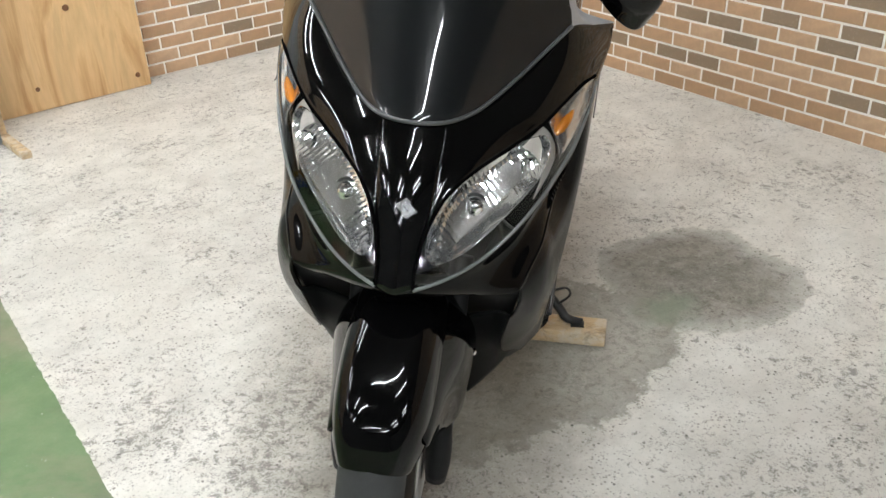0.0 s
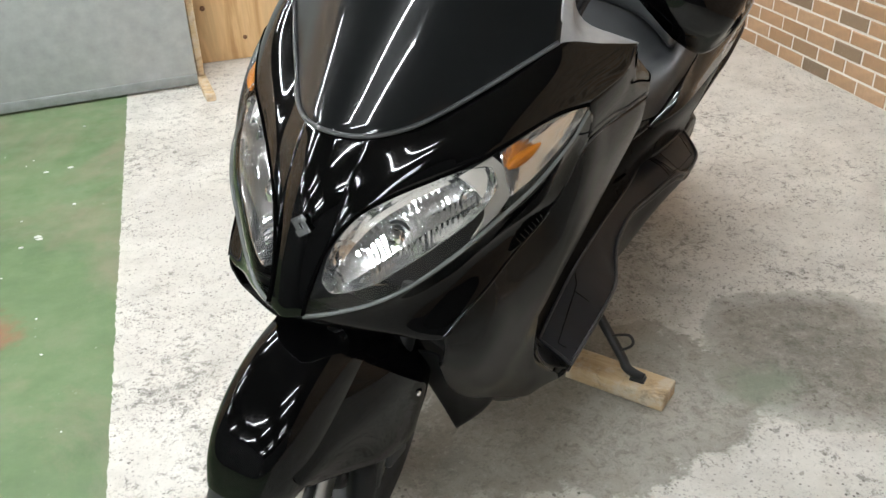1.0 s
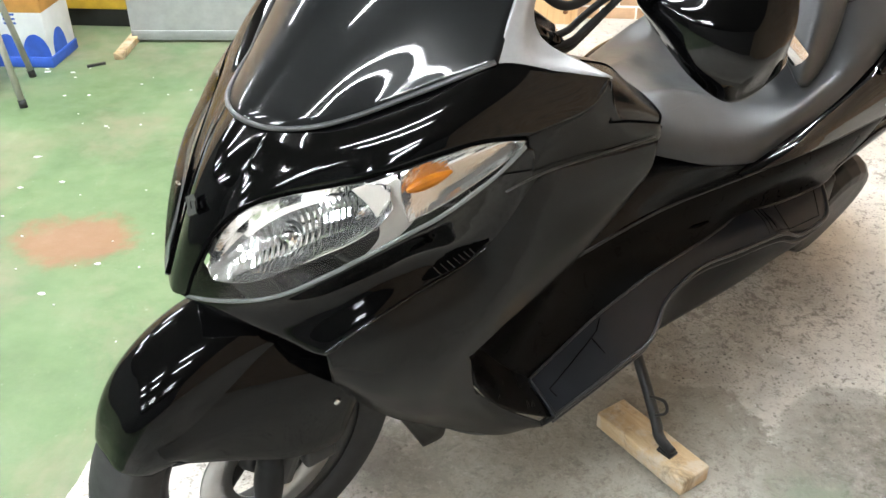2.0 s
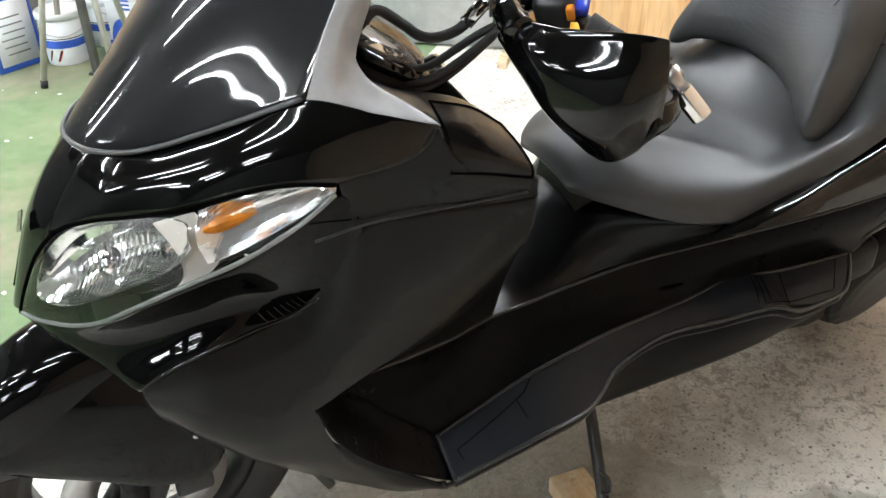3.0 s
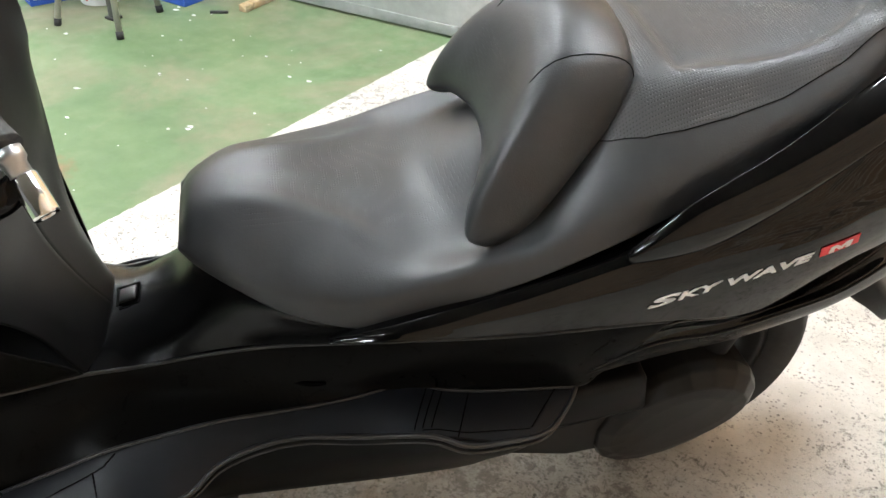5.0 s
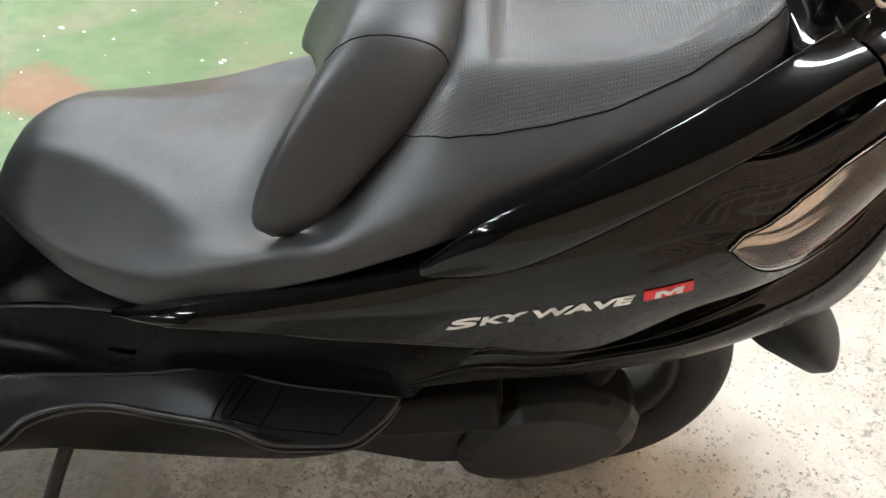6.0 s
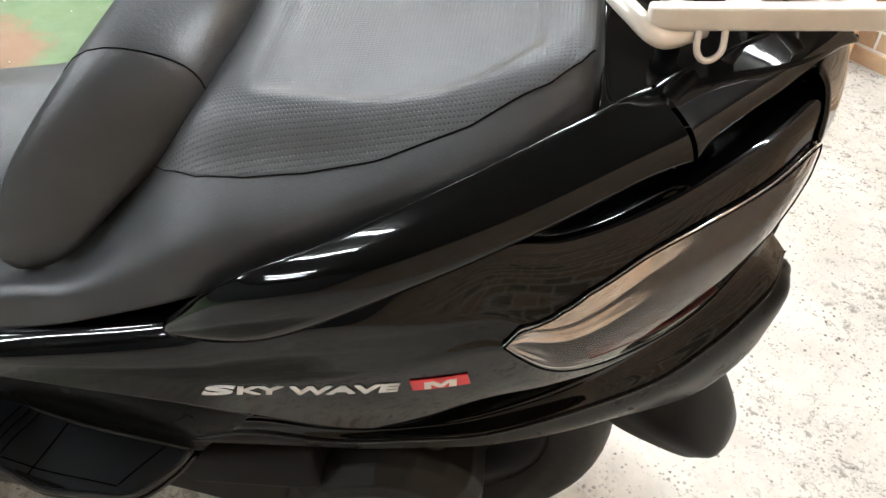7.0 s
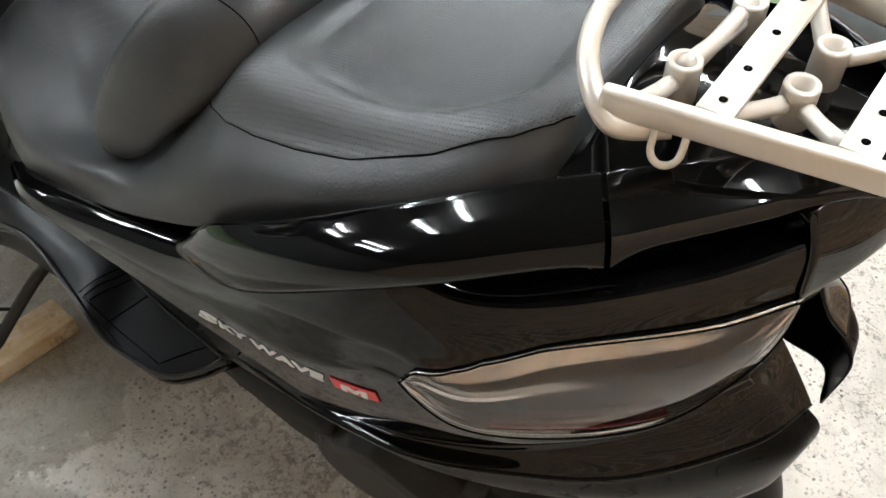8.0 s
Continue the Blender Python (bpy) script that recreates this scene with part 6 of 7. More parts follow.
part("bar_cover", loops([[(w, y, h) for w, h in ((-k, 1.035), (-k * 0.7, 1.075), (0, 1.085), (k * 0.7, 1.075), (k, 1.035), (0, 1.02))] for y, k in ((1.86, 0.05), (1.88, 0.075), (1.92, 0.08), (1.95, 0.06))]), MATTE, bar, "black handlebar cover")
for s in LR:
    panel("hand_guard", bar, [
        [(0.236 * s, 1.905, 1.052), (0.240 * s, 1.896, 1.042), (0.242 * s, 1.893, 1.030), (0.244 * s, 1.905, 1.016)],
        [(0.272 * s, 1.908, 1.062), (0.283 * s, 1.895, 1.040), (0.286 * s, 1.896, 1.010), (0.282 * s, 1.920, 0.978)],
        [(0.324 * s, 1.925, 1.070), (0.338 * s, 1.906, 1.025), (0.341 * s, 1.910, 0.975), (0.324 * s, 1.945, 0.936)],
        [(0.375 * s, 1.962, 1.079), (0.392 * s, 1.944, 1.020), (0.395 * s, 1.944, 0.970), (0.366 * s, 1.974, 0.914)],
        [(0.396 * s, 1.988, 1.079), (0.409 * s, 1.978, 1.040), (0.412 * s, 1.980, 1.002), (0.396 * s, 1.996, 0.940)],
        [(0.404 * s, 2.002, 1.076), (0.411 * s, 2.003, 1.052), (0.413 * s, 2.005, 1.028), (0.407 * s, 2.012, 0.982)]], GLOSS2, "glossy black hand guard", 48, 26, 0.004, 0.003, out=(0.28 * s, 2.1, 1.0))
    arm = part("guard_arm", tube([(0.205 * s, 1.940, 1.055), (0.230 * s, 1.908, 1.062), (0.272 * s, 1.902, 1.050)], (0.020, 0.017, 0.020), 14, 12), GLOSS, bar, "black guard bracket")
    for k in range(4):
        part("arm_rib", box((0.004, 0.030, 0.030), ((0.222 + 0.011 * k) * s, 1.908 - 0.001 * k, 1.062 - 0.003 * k), Euler((0, 0, -0.5 * s)).to_matrix(), 0.001), STEEL, arm)
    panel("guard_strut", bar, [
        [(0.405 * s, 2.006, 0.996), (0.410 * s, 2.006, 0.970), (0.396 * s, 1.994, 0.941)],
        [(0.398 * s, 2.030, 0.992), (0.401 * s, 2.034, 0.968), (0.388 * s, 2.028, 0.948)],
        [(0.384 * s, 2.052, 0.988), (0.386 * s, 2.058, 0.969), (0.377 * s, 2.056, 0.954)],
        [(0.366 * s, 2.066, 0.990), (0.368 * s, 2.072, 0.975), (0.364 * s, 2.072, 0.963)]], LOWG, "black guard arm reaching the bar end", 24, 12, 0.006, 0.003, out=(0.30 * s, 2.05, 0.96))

# instruments
meter = thing("instrument_panel", "", "")
meter.parent = scooter
meter["label"] = "instrument panel with chrome rims under a clear cover"
M_UP, M_NORMAL = np.array((0, -0.86, 0.51)), np.array((0, 0.51, 0.86))
M_AT = np.array((0, 1.790, 0.974))


def meter_ring(k, off):
    pts = []
    for a in np.linspace(0, 2 * math.pi, 49):
        w = math.copysign(abs(math.cos(a)) ** 0.7, math.cos(a)) * 0.178 * k
        v = math.copysign(abs(math.sin(a)) ** 0.7, math.sin(a)) * 0.074 * k
        pts.append(M_AT + np.array((w, 0, 0)) + M_UP * v + M_NORMAL * off)
    return pts


part("meter_body", loops([meter_ring(k, o)[:-1] for k, o in ((0.9, -0.045), (1.04, -0.03), (1.06, 0.0), (1.0, 0.006))], True), MATTE, meter, "black meter housing")
part("meter_frame", tube(meter_ring(1.02, 0.008), 0.010, 10), GLOSS, meter, "glossy black meter frame")
part("meter_bezel", loops([meter_ring(k, o)[:-1] for k, o in ((0.99, 0.014), (0.93, 0.013), (0.87, 0.006), (0.86, 0.009))], True), BRIGHT, meter, "bright silver meter bezel")
for cx, r in ((-0.095, 0.043), (0.095, 0.043), (0.0, 0.040)):
    at = M_AT + np.array((cx, 0, 0)) + M_NORMAL * 0.014
    part("meter_rim", lathe([(r - 0.006, 0.0), (r - 0.003, 0.008), (r, 0.007), (r + 0.003, -0.010), (r - 0.006, -0.010)], at, M_NORMAL, 32, True), CHROME, meter, "chrome meter rim")
    part("meter_face", lathe([(0.0005, 0.002), (r - 0.005, 0.002), (r - 0.005, -0.006), (0.0005, -0.006)], at, M_NORMAL, 28), WHITEP if cx else STEEL, meter, "pale meter face")
part("meter_cover", loops([meter_ring(k, o)[:-1] for k, o in ((0.99, 0.012), (0.93, 0.028), (0.7, 0.034), (0.3, 0.036))], True), LENS, meter, "clear meter cover").visible_shadow = False
part("key_shroud", lathe([(0.010, 0.0), (0.020, 0.0), (0.022, -0.006), (0.022, -0.03)], (0.10, 1.895, 0.93), (0, 0.9, 0.3), 20), CHROME, scooter, "chrome ignition lock")

# ---- side stand ----
stand = thing("side_stand", "", "")
stand.parent = scooter
stand["label"] = "black steel side stand swung out onto a timber block"
part("stand_leg", tube([(0.150, 2.190, 0.250), (0.230, 2.165, 0.195), (0.316, 2.140, 0.114), (0.334, 2.133, 0.094), (0.352, 2.128, 0.0885), (0.381, 2.121, 0.0902)], (0.0115, 0.0115, 0.0115, 0.0115, 0.0110, 0.0100), 12, 30), STEEL, stand)
part("stand_foot", loops([[(w, 2.110 + d, h) for w, h in ((0.352, 0.0772), (0.352, 0.0835), (0.386, 0.0868), (0.386, 0.0808))] for d in (0.0, 0.006, 0.018, 0.024)]), STEEL, stand, "flat steel foot", smooth=False)
part("stand_loop", tube([(0.280, 2.148, 0.150), (0.305, 2.140, 0.170), (0.325, 2.135, 0.180), (0.337, 2.131, 0.172), (0.334, 2.131, 0.155), (0.308, 2.140, 0.122)], 0.0034, 8, 24), STEEL, stand, "bent wire toe loop")

# ---- lettering and badges ----
def laid(verts, y0, h0, y1, h1, height, lift):
    """Flat shapes (x 0..1 along, y 0..1 up, z) laid on the rear side cover from (y0, h0) to (y1, h1)."""
    d = np.array((y1 - y0, h1 - h0))
    n = np.array((-d[1], d[0])) / np.linalg.norm(d)
    skin = COVER.reshape(-1, 3)
    for v in verts:
        q = np.array((y0, h0)) + d * v.co.x + n * height * v.co.y
        far = ((skin[:, 1:] - q) ** 2).sum(1)
        near = np.argsort(far)[:4]
        k = 1 / (far[near] + 1e-8)
        v.co = ((skin[near, 0] * k).sum() / k.sum() + lift + v.co.z, q[0], q[1])


def letters(name, text, y0, h0, y1, h1, height, material, parent, label, bold, lift, shear=0.3):
    """Raised letters that follow the rear side cover."""
    cu = bpy.data.curves.new(name, "FONT")
    cu.body, cu.size, cu.extrude, cu.shear, cu.offset = text, 1.0, 0.1, shear, bold
    tmp = bpy.data.objects.new(name, cu)
    scene.collection.objects.link(tmp)
    bpy.context.view_layer.update()
    me = bpy.data.meshes.new_from_object(tmp.evaluated_get(bpy.context.evaluated_depsgraph_get()))
    bpy.data.objects.remove(tmp)
    xs, ys = [v.co.x for v in me.vertices], [v.co.y for v in me.vertices]
    for v in me.vertices:
        v.co = ((v.co.x - min(xs)) / (max(xs) - min(xs)), (v.co.y - min(ys)) / (max(ys) - min(ys)), 0.0012 if v.co.z > 0 else 0.0)
    laid(me.vertices, y0, h0, y1, h1, height, lift)
    me.materials.clear()
    me.materials.append(material)
    ob = new(name, me)
    ob.parent = parent
    ob["label"] = label
    return ob


letters("lettering", "S", 2.7755, 0.6316, 2.8215, 0.6480, 0.0176, BADGE, scooter, "silver raised letter S", 0.034, 0.0006)
letters("lettering", "KY WAVE", 2.8150, 0.6462, 2.992, 0.7092, 0.0150, BADGE, scooter, "silver raised lettering", 0.034, 0.0006)
bm = bmesh.new()
n = 8
for x in np.linspace(0, 1, n):
    for q, z in ((0, 0.0), (0, 0.001), (1, 0.001), (1, 0.0)):
        bm.verts.new((x * 0.96 + 0.04 * q, q, z))
bm.verts.ensure_lookup_table()
for i in range(n - 1):
    for k in range(4):
        m = (k + 1) % 4
        bm.faces.new([bm.verts[j] for j in (4 * i + k, 4 * i + 4 + k, 4 * i + 4 + m, 4 * i + m)])
for i in (0, n - 1):
    bm.faces.new([bm.verts[4 * i + k] for k in range(4)])
bmesh.ops.recalc_face_normals(bm, faces=bm.faces)
laid(bm.verts, 2.9985, 0.7110, 3.054, 0.7285, 0.0178, 0.0006)
badge = part("red_badge", bm, BADGE_RED, scooter, "small red badge", smooth=False)
bm = bmesh.new()
M_SHAPE = ((0, 0), (0.10, 1), (0.38, 1), (0.53, 0.50), (0.76, 1), (1.03, 1), (0.93, 0), (0.72, 0), (0.79, 0.70), (0.56, 0.10), (0.42, 0.10), (0.27, 0.70), (0.20, 0))
low, high = [[bm.verts.new((x, y, z)) for x, y in M_SHAPE] for z in (0.0, 0.0012)]
bm.faces.new(high)
for k in range(len(low)):
    m = (k + 1) % len(low)
    bm.faces.new((low[k], low[m], high[m], high[k]))
bmesh.ops.triangulate(bm, faces=bm.faces[:])
laid(bm.verts, 3.0095, 0.7172, 3.0415, 0.7270, 0.0112, 0.0017)
bmesh.ops.recalc_face_normals(bm, faces=bm.faces)
part("badge_letter", bm, BADGE, badge, "silver letter M", smooth=False)
# nose emblem: a folded silver shape
for pts in ([(-0.018, 0.003), (-0.002, 0.016), (0.007, 0.0105), (-0.0045, 0.0025), (0.002, -0.0035), (-0.004, -0.0085)], [(0.018, -0.003), (0.002, -0.016), (-0.007, -0.0105), (0.0045, -0.0025), (-0.002, 0.0035), (0.004, 0.0085)]):
    part("nose_emblem", prism(pts, 0.0016, Matrix(((1, 0, 0, 0.008), (0, 0.42, -0.907, 1.3405), (0, 0.907, 0.42, 0.784), (0, 0, 0, 1)))), EMBLEM, scooter, "silver nose emblem", smooth=False)

# ---- things in the room ----
def wood_material(name, light, dark, scale, along, worn=False):
    k = Mat(name)
    mp = k.node("ShaderNodeMapping")
    mp.inputs["Scale"].default_value = along
    k.link(k.coord.outputs["Object"], mp.inputs["Vector"])
    w = k.noise(scale, 6, 0.6, vec=mp.outputs[0], dist=1.2)
    c = k.ramp(w, [(0.3, dark), (0.5, light), (0.62, np.array(light) * 0.85), (0.75, light)])
    fine = k.noise(scale * 9, 4, 0.6, vec=mp.outputs[0])
    c = k.mix(k.math("MULTIPLY", fine, 0.35), c, np.array(dark) * 0.8)
    if worn:
        # bleached and oily blotches
        c = k.mix(k.ramp(k.noise(17, 6, 0.7), [(0.46, (0, 0, 0)), (0.62, (0.7, 0.7, 0.7))]), c, (0.58, 0.52, 0.42))
        c = k.mix(k.ramp(k.noise(11, 6, 0.75, dist=0.8), [(0.52, (0, 0, 0)), (0.66, (0.75, 0.75, 0.75))]), c, (0.14, 0.09, 0.05))
    k.color(c)
    k.set(Roughness=0.6).bump(fine, 0.15, 0.001)
    return k.m


PLY = wood_material("plywood", (0.78, 0.53, 0.27), (0.44, 0.21, 0.07), 3.4, (2.6, 2.6, 0.32))
PLANK = wood_material("pine_plank", (0.62, 0.46, 0.27), (0.42, 0.27, 0.13), 4.0, (1.2, 6, 6), True)
BOARDM = simple("grey_painted_board", (0.36, 0.37, 0.36), 0.6, grain=0.06, vary=0.12)
CARD = simple("cardboard", (0.42, 0.26, 0.12), 0.8, vary=0.15)
WHITE = simple("white_print", (0.68, 0.70, 0.72), 0.55, vary=0.06)
BLUE = simple("blue_print", (0.03, 0.10, 0.50), 0.5, vary=0.15)
ORANGE = simple("orange_print", (0.50, 0.25, 0.06), 0.6, vary=0.15)
YELLOW = simple("yellow_steel", (0.55, 0.36, 0.03), 0.5, vary=0.15)
BAG = simple("milky_film", (0.60, 0.57, 0.50), 0.35, grain=0.6, grain_scale=40, vary=0.15)
GREYST = simple("grey_steel", (0.22, 0.23, 0.22), 0.5, vary=0.15)

# timber block under the stand
plank = thing("timber_block", "short offcut of pine plank under the side stand", "wood block", pose(0.463, 2.122, 0, 0, 0, -6.2))
part("block", box((0.242, 0.078, 0.040), (0, 0, 0.020), None, 0.004), PLANK, plank)


def placed(name, label, category, x, y, z=0.0, turn=0.0, group=""):
    return thing(name, label, category, ROOM @ pose(x, y, z, 0, 0, turn), group)


# plywood sheet leaning on the back wall
ply = placed("plywood_sheet", "large orange-brown plywood sheet leaning on the brick wall", "plywood", 2.16, 0.055)
part("sheet", box((0.91, 0.012, 1.82), (0, 0, 0.912), Euler((0.018, 0, 0)).to_matrix(), 0.0015), PLY, ply)
for x, z, r in ((-0.40, 0.06, 0.012), (0.05, 0.10, 0.010), (-0.15, 0.42, 0.014), (0.22, 0.25, 0.012), (0.36, 0.05, 0.011), (-0.33, 0.55, 0.012), (0.30, 0.52, 0.010)):
    part("knot", lathe([(0.0005, 0.0006), (r * 0.6, 0.0006), (r, 0.0002), (r, -0.001)], (x, 0.0065 - 0.018 * z + 0.0164, z), (0, 1, 0.018), 14), simple("dark_knot", (0.16, 0.07, 0.025), 0.6), ply, "dark knot")

# grey standing board with wooden feet
board = placed("partition_board", "grey painted partition board standing on wooden feet", "partition", 3.065, 0.385, 0, 3.5)
part("board_panel", box((1.21, 0.028, 1.80), (0, 0, 0.94), None, 0.003), BOARDM, board)
# Darker strip put in for the shaded gap below the board
part("bottom_gap_strip", box((1.21, 0.034, 0.045), (0, 0, 0.032), None, 0.003), GREYST, board, "dark strip standing for the shaded gap below the board")
for x in (-0.625, 0.60):
    part("foot", box((0.040, 0.36, 0.030), (x, 0.05, 0.015), None, 0.003), PLANK, board, "pale wooden foot")
    part("brace", box((0.030, 0.030, 1.10), (x, -0.035, 0.58), None, 0.003), PLANK, board, "pale wooden brace")

# yellow shelf foot along the back wall
shelf = placed("steel_shelf", "yellow steel shelf base by the wall", "shelf", 4.55, 0.14)
part("front_beam", box((2.3, 0.035, 0.055), (0, 0.10, 0.115), None, 0.004), YELLOW, shelf, "yellow beam")
part("lower_strip", box((2.3, 0.02, 0.010), (0, 0.112, 0.165), None, 0.002), GALV, shelf)
part("shelf_board", box((2.3, 0.22, 0.02), (0, 0, 0.152), None, 0.002), PLANK, shelf, "wooden shelf board")
# Black block fills the shaded gap under the beam
part("under_shelf_block", box((2.26, 0.18, 0.088), (0, 0.0, 0.044), None, 0.002), STEEL, shelf, "dark block standing for the shade under the shelf")
for x in (-1.12, 1.12):
    for y in (-0.10, 0.10):
        part("post", box((0.035, 0.035, 1.7), (x, y, 0.85), None, 0.004), YELLOW, shelf)

# pails
def pail(x, y, turn, size):
    p = placed("paint_pail", "white plastic paint pail with a printed label", "pail", x, y, 0, turn, "paint pails")
    r, h = 0.092 * size, 0.21 * size
    part("bucket", lathe([(0.0005, 0.0), (r * 0.88, 0.0), (r * 0.9, 0.004), (r, h), (r * 0.985, h), (r * 0.885, 0.008), (0.0005, 0.008)], (0, 0, 0), (0, 0, 1), 36), WHITE, p)
    part("lid", lathe([(0.0005, h + 0.004), (r * 0.9, h + 0.006), (r * 1.05, h + 0.010), (r * 1.07, h), (r * 1.06, h - 0.018), (r * 1.0, h - 0.018)], (0, 0, 0), (0, 0, 1), 36), WHITE, p, "white snap lid")
    for a, b, m in ((0.36, 0.52, BLUE), (0.54, 0.56, STEEL)):
        ring = [(r * (0.9 + 0.1 * q) + 0.0012, h * q) for q in (a, b)]
        part("label_band", lathe(ring, (0, 0, 0), (0, 0, 1), 36), m, p)
    for k, m in ((0.5, ORANGE), (1.0, simple("red_print", (0.5, 0.06, 0.03), 0.5))):
        rr = r * 0.925 + 0.0014
        part("label_bar", loops([[(rr * math.cos(k + d + q), rr * math.sin(k + d + q), z) for q in (0, 0.12, 0.12, 0)] for d, z in ((0, h * 0.10), (0.25, h * 0.32))]), m, p)
    part("bail", tube([(r * 1.02, 0, h * 0.85), (r * 0.9, r * 0.75, h * 0.72), (0, r * 1.15, h * 0.62), (-r * 0.9, r * 0.75, h * 0.72), (-r * 1.02, 0, h * 0.85)], 0.002, 6, 24), GALV, p, "wire bail")
    return p


pail(4.24, 0.90, 40, 1.0)
pail(4.20, 0.66, 100, 0.95)
pail(4.50, 0.62, 60, 1.15)

# printed carton with a film bag on top
carton = placed("printed_carton", "white and blue printed carton with orange top band", "carton", 4.005, 0.635, 0, 0)
part("carton_body", box((0.235, 0.235, 0.30), (0, 0, 0.15), None, 0.004), WHITE, carton)
part("base_tray", box((0.245, 0.245, 0.045), (0, 0, 0.0225), None, 0.004), BLUE, carton, "blue bottom band")
part("top_band", box((0.241, 0.241, 0.075), (0, 0, 0.2665), None, 0.004), ORANGE, carton, "orange top band")
for m in (pose(0.05, 0.1178, 0.045, 90, 0, 180), pose(-0.065, 0.1178, 0.045, 90, 0, 180), pose(-0.1178, 0.02, 0.045, 90, 0, -90)):
    part("fan_print", prism([(0.058 * math.cos(a), 0.095 * math.sin(a)) for a in np.linspace(0, math.pi, 20)], 0.0012, m), BLUE, carton, "blue fan-shaped print", smooth=False)
for k in range(3):
    part("print_bar", box((0.05, 0.001, 0.008), (0.02, 0.1182, 0.185 + 0.018 * k)), BLUE, carton)
bag = bmesh.new()
bmesh.ops.create_icosphere(bag, subdivisions=4, radius=1, matrix=Matrix.Translation((0, 0, 0.375)) @ Matrix.Diagonal((0.12, 0.12, 0.07, 1)))
for v in bag.verts:
    v.co += v.co.normalized() * 0.02 * noise.noise(v.co * 22) + Vector((0, 0, 0.012 * noise.noise(v.co * 50)))
    v.co.z = max(v.co.z, 0.3045)
filmbag = placed("film_bag", "crumpled milky film bag lying on the carton", "bag", 4.005, 0.635)
part("film", bag, BAG, filmbag)

# second carton with a white sheet on its side
carton2 = placed("tall_carton", "blue carton with a white printed front", "carton", 4.47, 1.00, 0, -20)
part("carton_body", box((0.22, 0.20, 0.30), (0, 0, 0.15), None, 0.004), BLUE, carton2)
part("front_sheet", box((0.19, 0.002, 0.27), (-0.005, 0.101, 0.155)), WHITE, carton2, "white printed sheet")
part("side_sheet", box((0.002, 0.17, 0.26), (-0.111, 0, 0.155)), WHITE, carton2, "white printed sheet")
for k in range(6):
    part("print_bar", box((0.0012, 0.10, 0.006), (-0.1124, 0.005 * (k % 3), 0.07 + 0.03 * k)), GREYST, carton2)
part("carton_top", box((0.18, 0.16, 0.03), (0, 0, 0.315), Euler((0.05, 0.08, 0.2)).to_matrix(), 0.01), CARD, carton2, "brown paper on top")

# trestle with pipe legs
trestle = placed("work_trestle", "work trestle on splayed grey pipe legs", "trestle", 4.02, 1.00)
for fx, fy in ((-0.195, 0.153), (-0.09, -0.147), (0.22, -0.05), (0.12, 0.20)):
    part("leg", tube([(fx, fy, 0.012), (fx * 0.35, fy * 0.35, 0.66)], 0.0125, 10), GALV, trestle, "grey pipe leg")
    part("leg_cap", tube([(fx * 1.004, fy * 1.004, 0.0), (fx * 0.98, fy * 0.98, 0.03)], 0.0145, 10), RUBBER, trestle, "black rubber cap")
part("trestle_top", box((0.36, 0.36, 0.03), (0, 0, 0.675), None, 0.006), PLANK, trestle, "wooden top")
pole = placed("stand_pole", "dark grey steel stand pole with a square foot", "stand", 4.02, 1.02)
part("pole", box((0.028, 0.028, 0.64), (0, 0, 0.325), None, 0.003), simple("dark_grey_steel", (0.075, 0.075, 0.072), 0.5, vary=0.15), pole)
part("pole_foot", box((0.05, 0.05, 0.012), (0, 0, 0.006), None, 0.002), STEEL, pole)
tripod = placed("tripod_stand", "black steel tripod stand near the shelf", "stand", 4.20, 0.42)
for a in (4.05, 0.4, 2.2):
    part("leg", tube([(0.33 * math.cos(a), 0.33 * math.sin(a), 0.012), (0.03 * math.cos(a), 0.03 * math.sin(a), 0.42)], 0.016, 10), STEEL, tripod)
part("column", tube([(0, 0, 0.38), (0, 0, 1.2)], 0.02, 12), STEEL, tripod)
bin_ = placed("grey_bin", "grey steel bin by the wall", "bin", 4.62, 0.72, 0, 10)
part("bin_body", box((0.30, 0.22, 0.42), (0, 0, 0.21), None, 0.01), GREYST, bin_)
part("bin_rim", box((0.315, 0.235, 0.02), (0, 0, 0.425), None, 0.006), GREYST, bin_)
stick = placed("dark_offcut", "dark wooden offcut lying on the green floor", "offcut", 3.72, 0.72, 0, 35)
part("offcut", box((0.075, 0.016, 0.010), (0, 0, 0.005), None, 0.002), STEEL, stick)

# flakes of white paint on the floor
rng = random.Random(5)
bm = bmesh.new()
for k in range(170):
    x, y = rng.uniform(2.9, 4.6), rng.uniform(0.6, 4.6)
    r = rng.choice((0.004, 0.006, 0.008, 0.013, 0.02)) * rng.uniform(0.6, 1.2)
    a0 = rng.uniform(0, 6.28)
    n = rng.choice((4, 5, 6))
    low, high = [], []
    for i in range(n):
        a = a0 + 2 * math.pi * i / n
        q = r * rng.uniform(0.5, 1.1)
        low.append(bm.verts.new((x + q * math.cos(a), y + 0.7 * q * math.sin(a), 0.0005)))
        high.append(bm.verts.new((x + 0.92 * q * math.cos(a), y + 0.65 * q * math.sin(a), 0.0025)))
    bm.faces.new(high)
    for i in range(n):
        bm.faces.new((low[i], low[(i + 1) % n], high[(i + 1) % n], high[i]))
flakes = part("paint_flakes", bm, simple("white_flake", 0.72, 0.7), None, "", False)
flakes.matrix_basis = ROOM
tagged(flakes, "white paint flakes and dust scattered on the green floor", "debris", "", "stuff")

# ---- bricks of the two walls ----
BL, BH, JL, JH, PROUD = 0.157, 0.0525, 0.009, 0.0095, 0.004


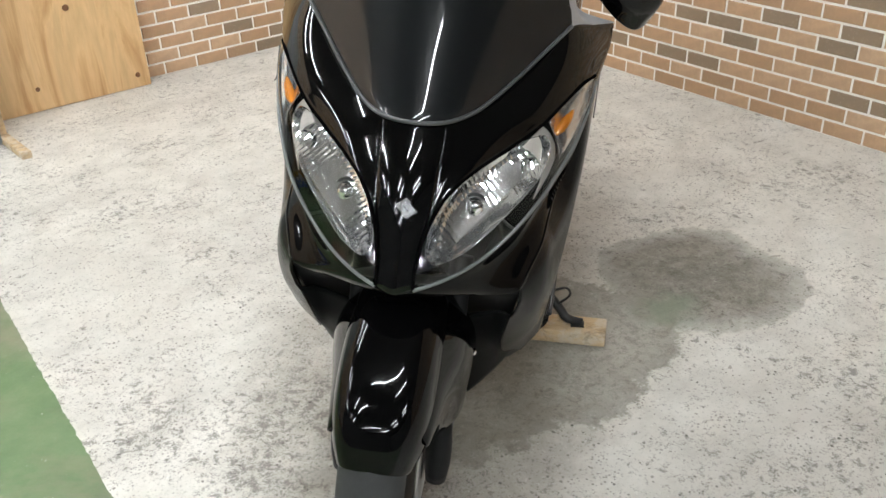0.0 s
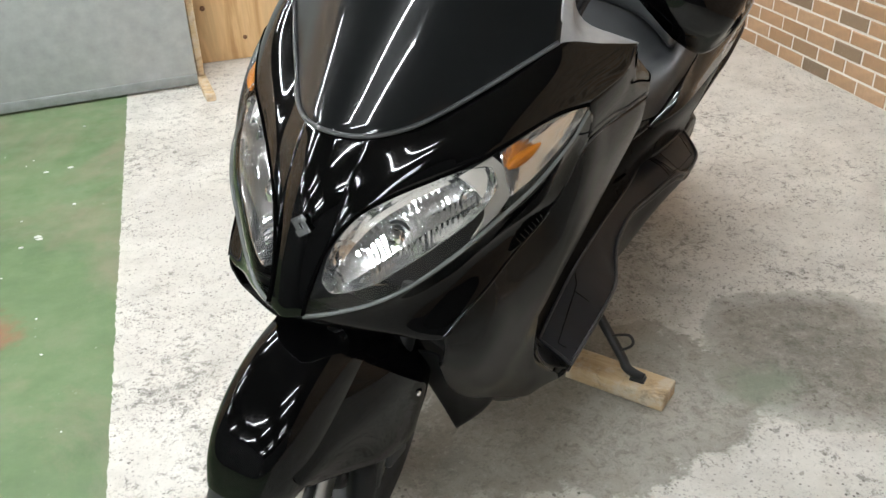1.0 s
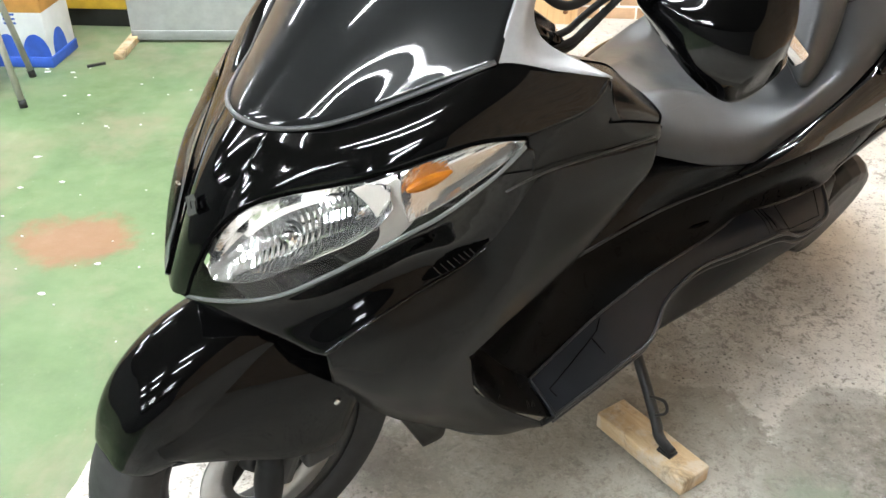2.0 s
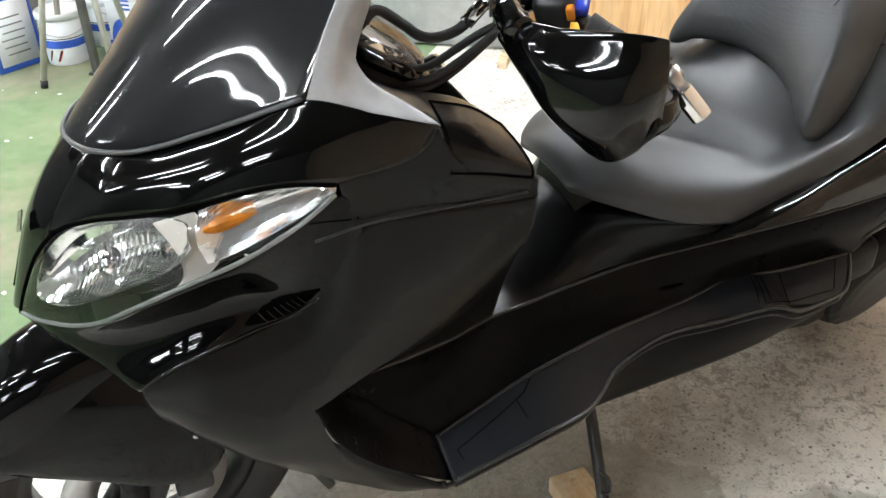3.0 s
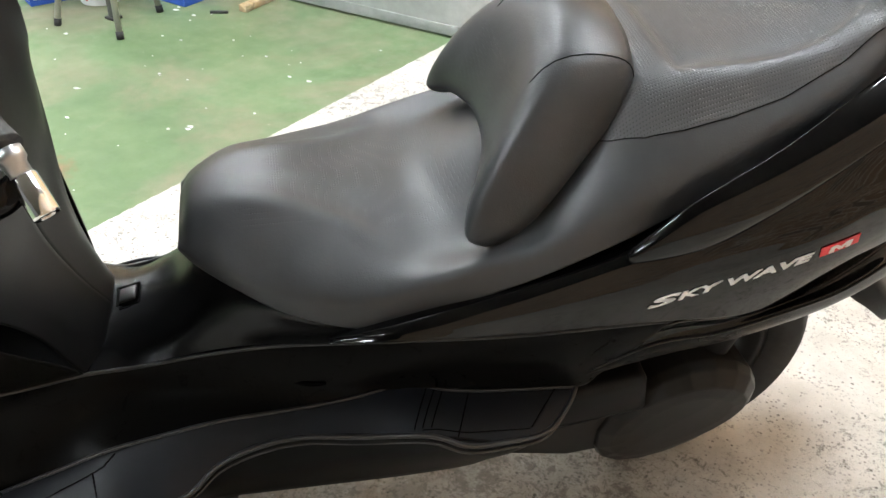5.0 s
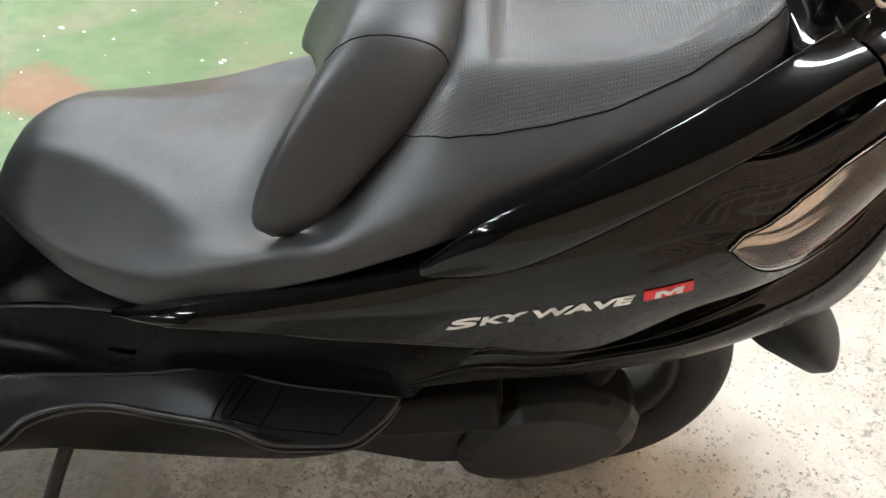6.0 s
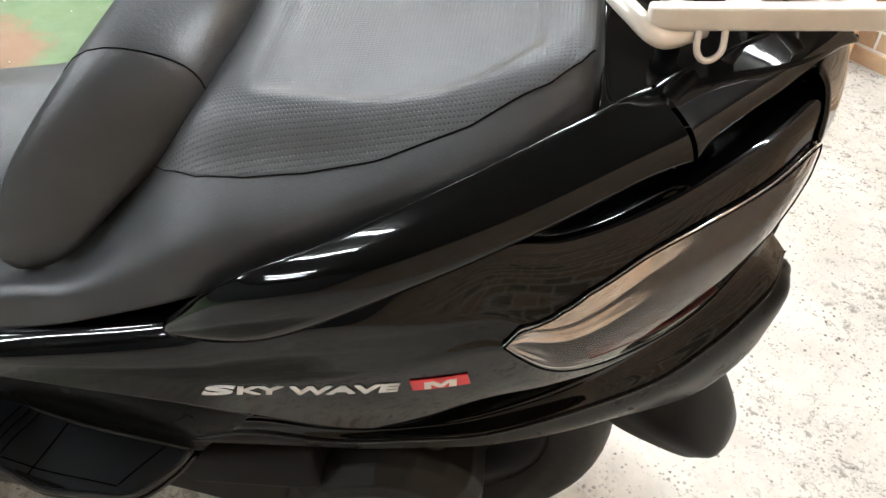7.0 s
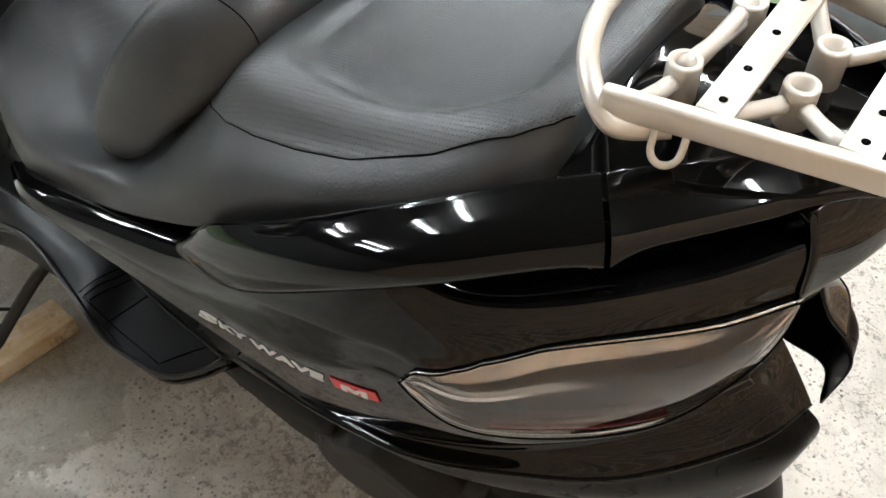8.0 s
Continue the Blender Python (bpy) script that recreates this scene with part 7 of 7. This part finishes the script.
def brick_box(bm, x0, x1, z0, z1):
    """One brick as a box with bevelled face: x along the wall, y out of it."""
    b = 0.003
    back = [bm.verts.new(p) for p in ((x0, -0.002, z0), (x1, -0.002, z0), (x1, -0.002, z1), (x0, -0.002, z1))]
    mid = [bm.verts.new(p) for p in ((x0, PROUD - b, z0), (x1, PROUD - b, z0), (x1, PROUD - b, z1), (x0, PROUD - b, z1))]
    top = [bm.verts.new(p) for p in ((x0 + b, PROUD, z0 + b), (x1 - b, PROUD, z0 + b), (x1 - b, PROUD, z1 - b), (x0 + b, PROUD, z1 - b))]
    for p, q in ((back, mid), (mid, top)):
        for i in range(4):
            bm.faces.new((p[i], q[i], q[(i + 1) % 4], p[(i + 1) % 4]))
    bm.faces.new(top[::-1])


def brick_wall(wall, m, length, height, near, rows_near):
    """Bricks laid on a wall: single ones low down along the stretch near, the rest joined."""
    one = {}
    for cut in (1.0, 0.5):
        bm = bmesh.new()
        brick_box(bm, -BL * cut / 2, BL * cut / 2, -BH / 2, BH / 2)
        bmesh.ops.recalc_face_normals(bm, faces=bm.faces)
        me = bpy.data.meshes.new("brick")
        bm.to_mesh(me)
        bm.free()
        me.materials.append(BRICK)
        one[cut] = me
    rest = bmesh.new()
    for r in range(int(height / (BH + JH))):
        z = r * (BH + JH) + BH / 2 + 0.004
        x = (0.0 if r % 2 else -(BL + JL) / 2) + 0.02
        while x + BL < length:
            c = x + BL / 2
            if r < rows_near and near[0] < c < near[1]:
                ob = new("brick", one[1.0])
                ob.parent = wall
                ob.matrix_basis = m @ pose(c, rng.uniform(-0.0015, 0.001), z, rng.uniform(-0.8, 0.8), 0, rng.uniform(-0.3, 0.3))
            elif x > -BL:
                brick_box(rest, max(x, 0.0), x + BL, z - BH / 2, z + BH / 2)
            x += BL + JL
    bmesh.ops.recalc_face_normals(rest, faces=rest.faces)
    ob = part("brick_rest", rest, BRICKJ, wall, "", False)
    ob.matrix_basis = m
    ob["kind"] = "stuff"


brick_wall(wall_back, pose(0, -0.012, 0), LX - 0.1, HT, (-0.1, 3.0), 12)
brick_wall(wall_right, pose(-0.012, LY, 0, 0, 0, -90), LY + 0.1, HT, (LY - 4.7, LY + 0.2), 12)
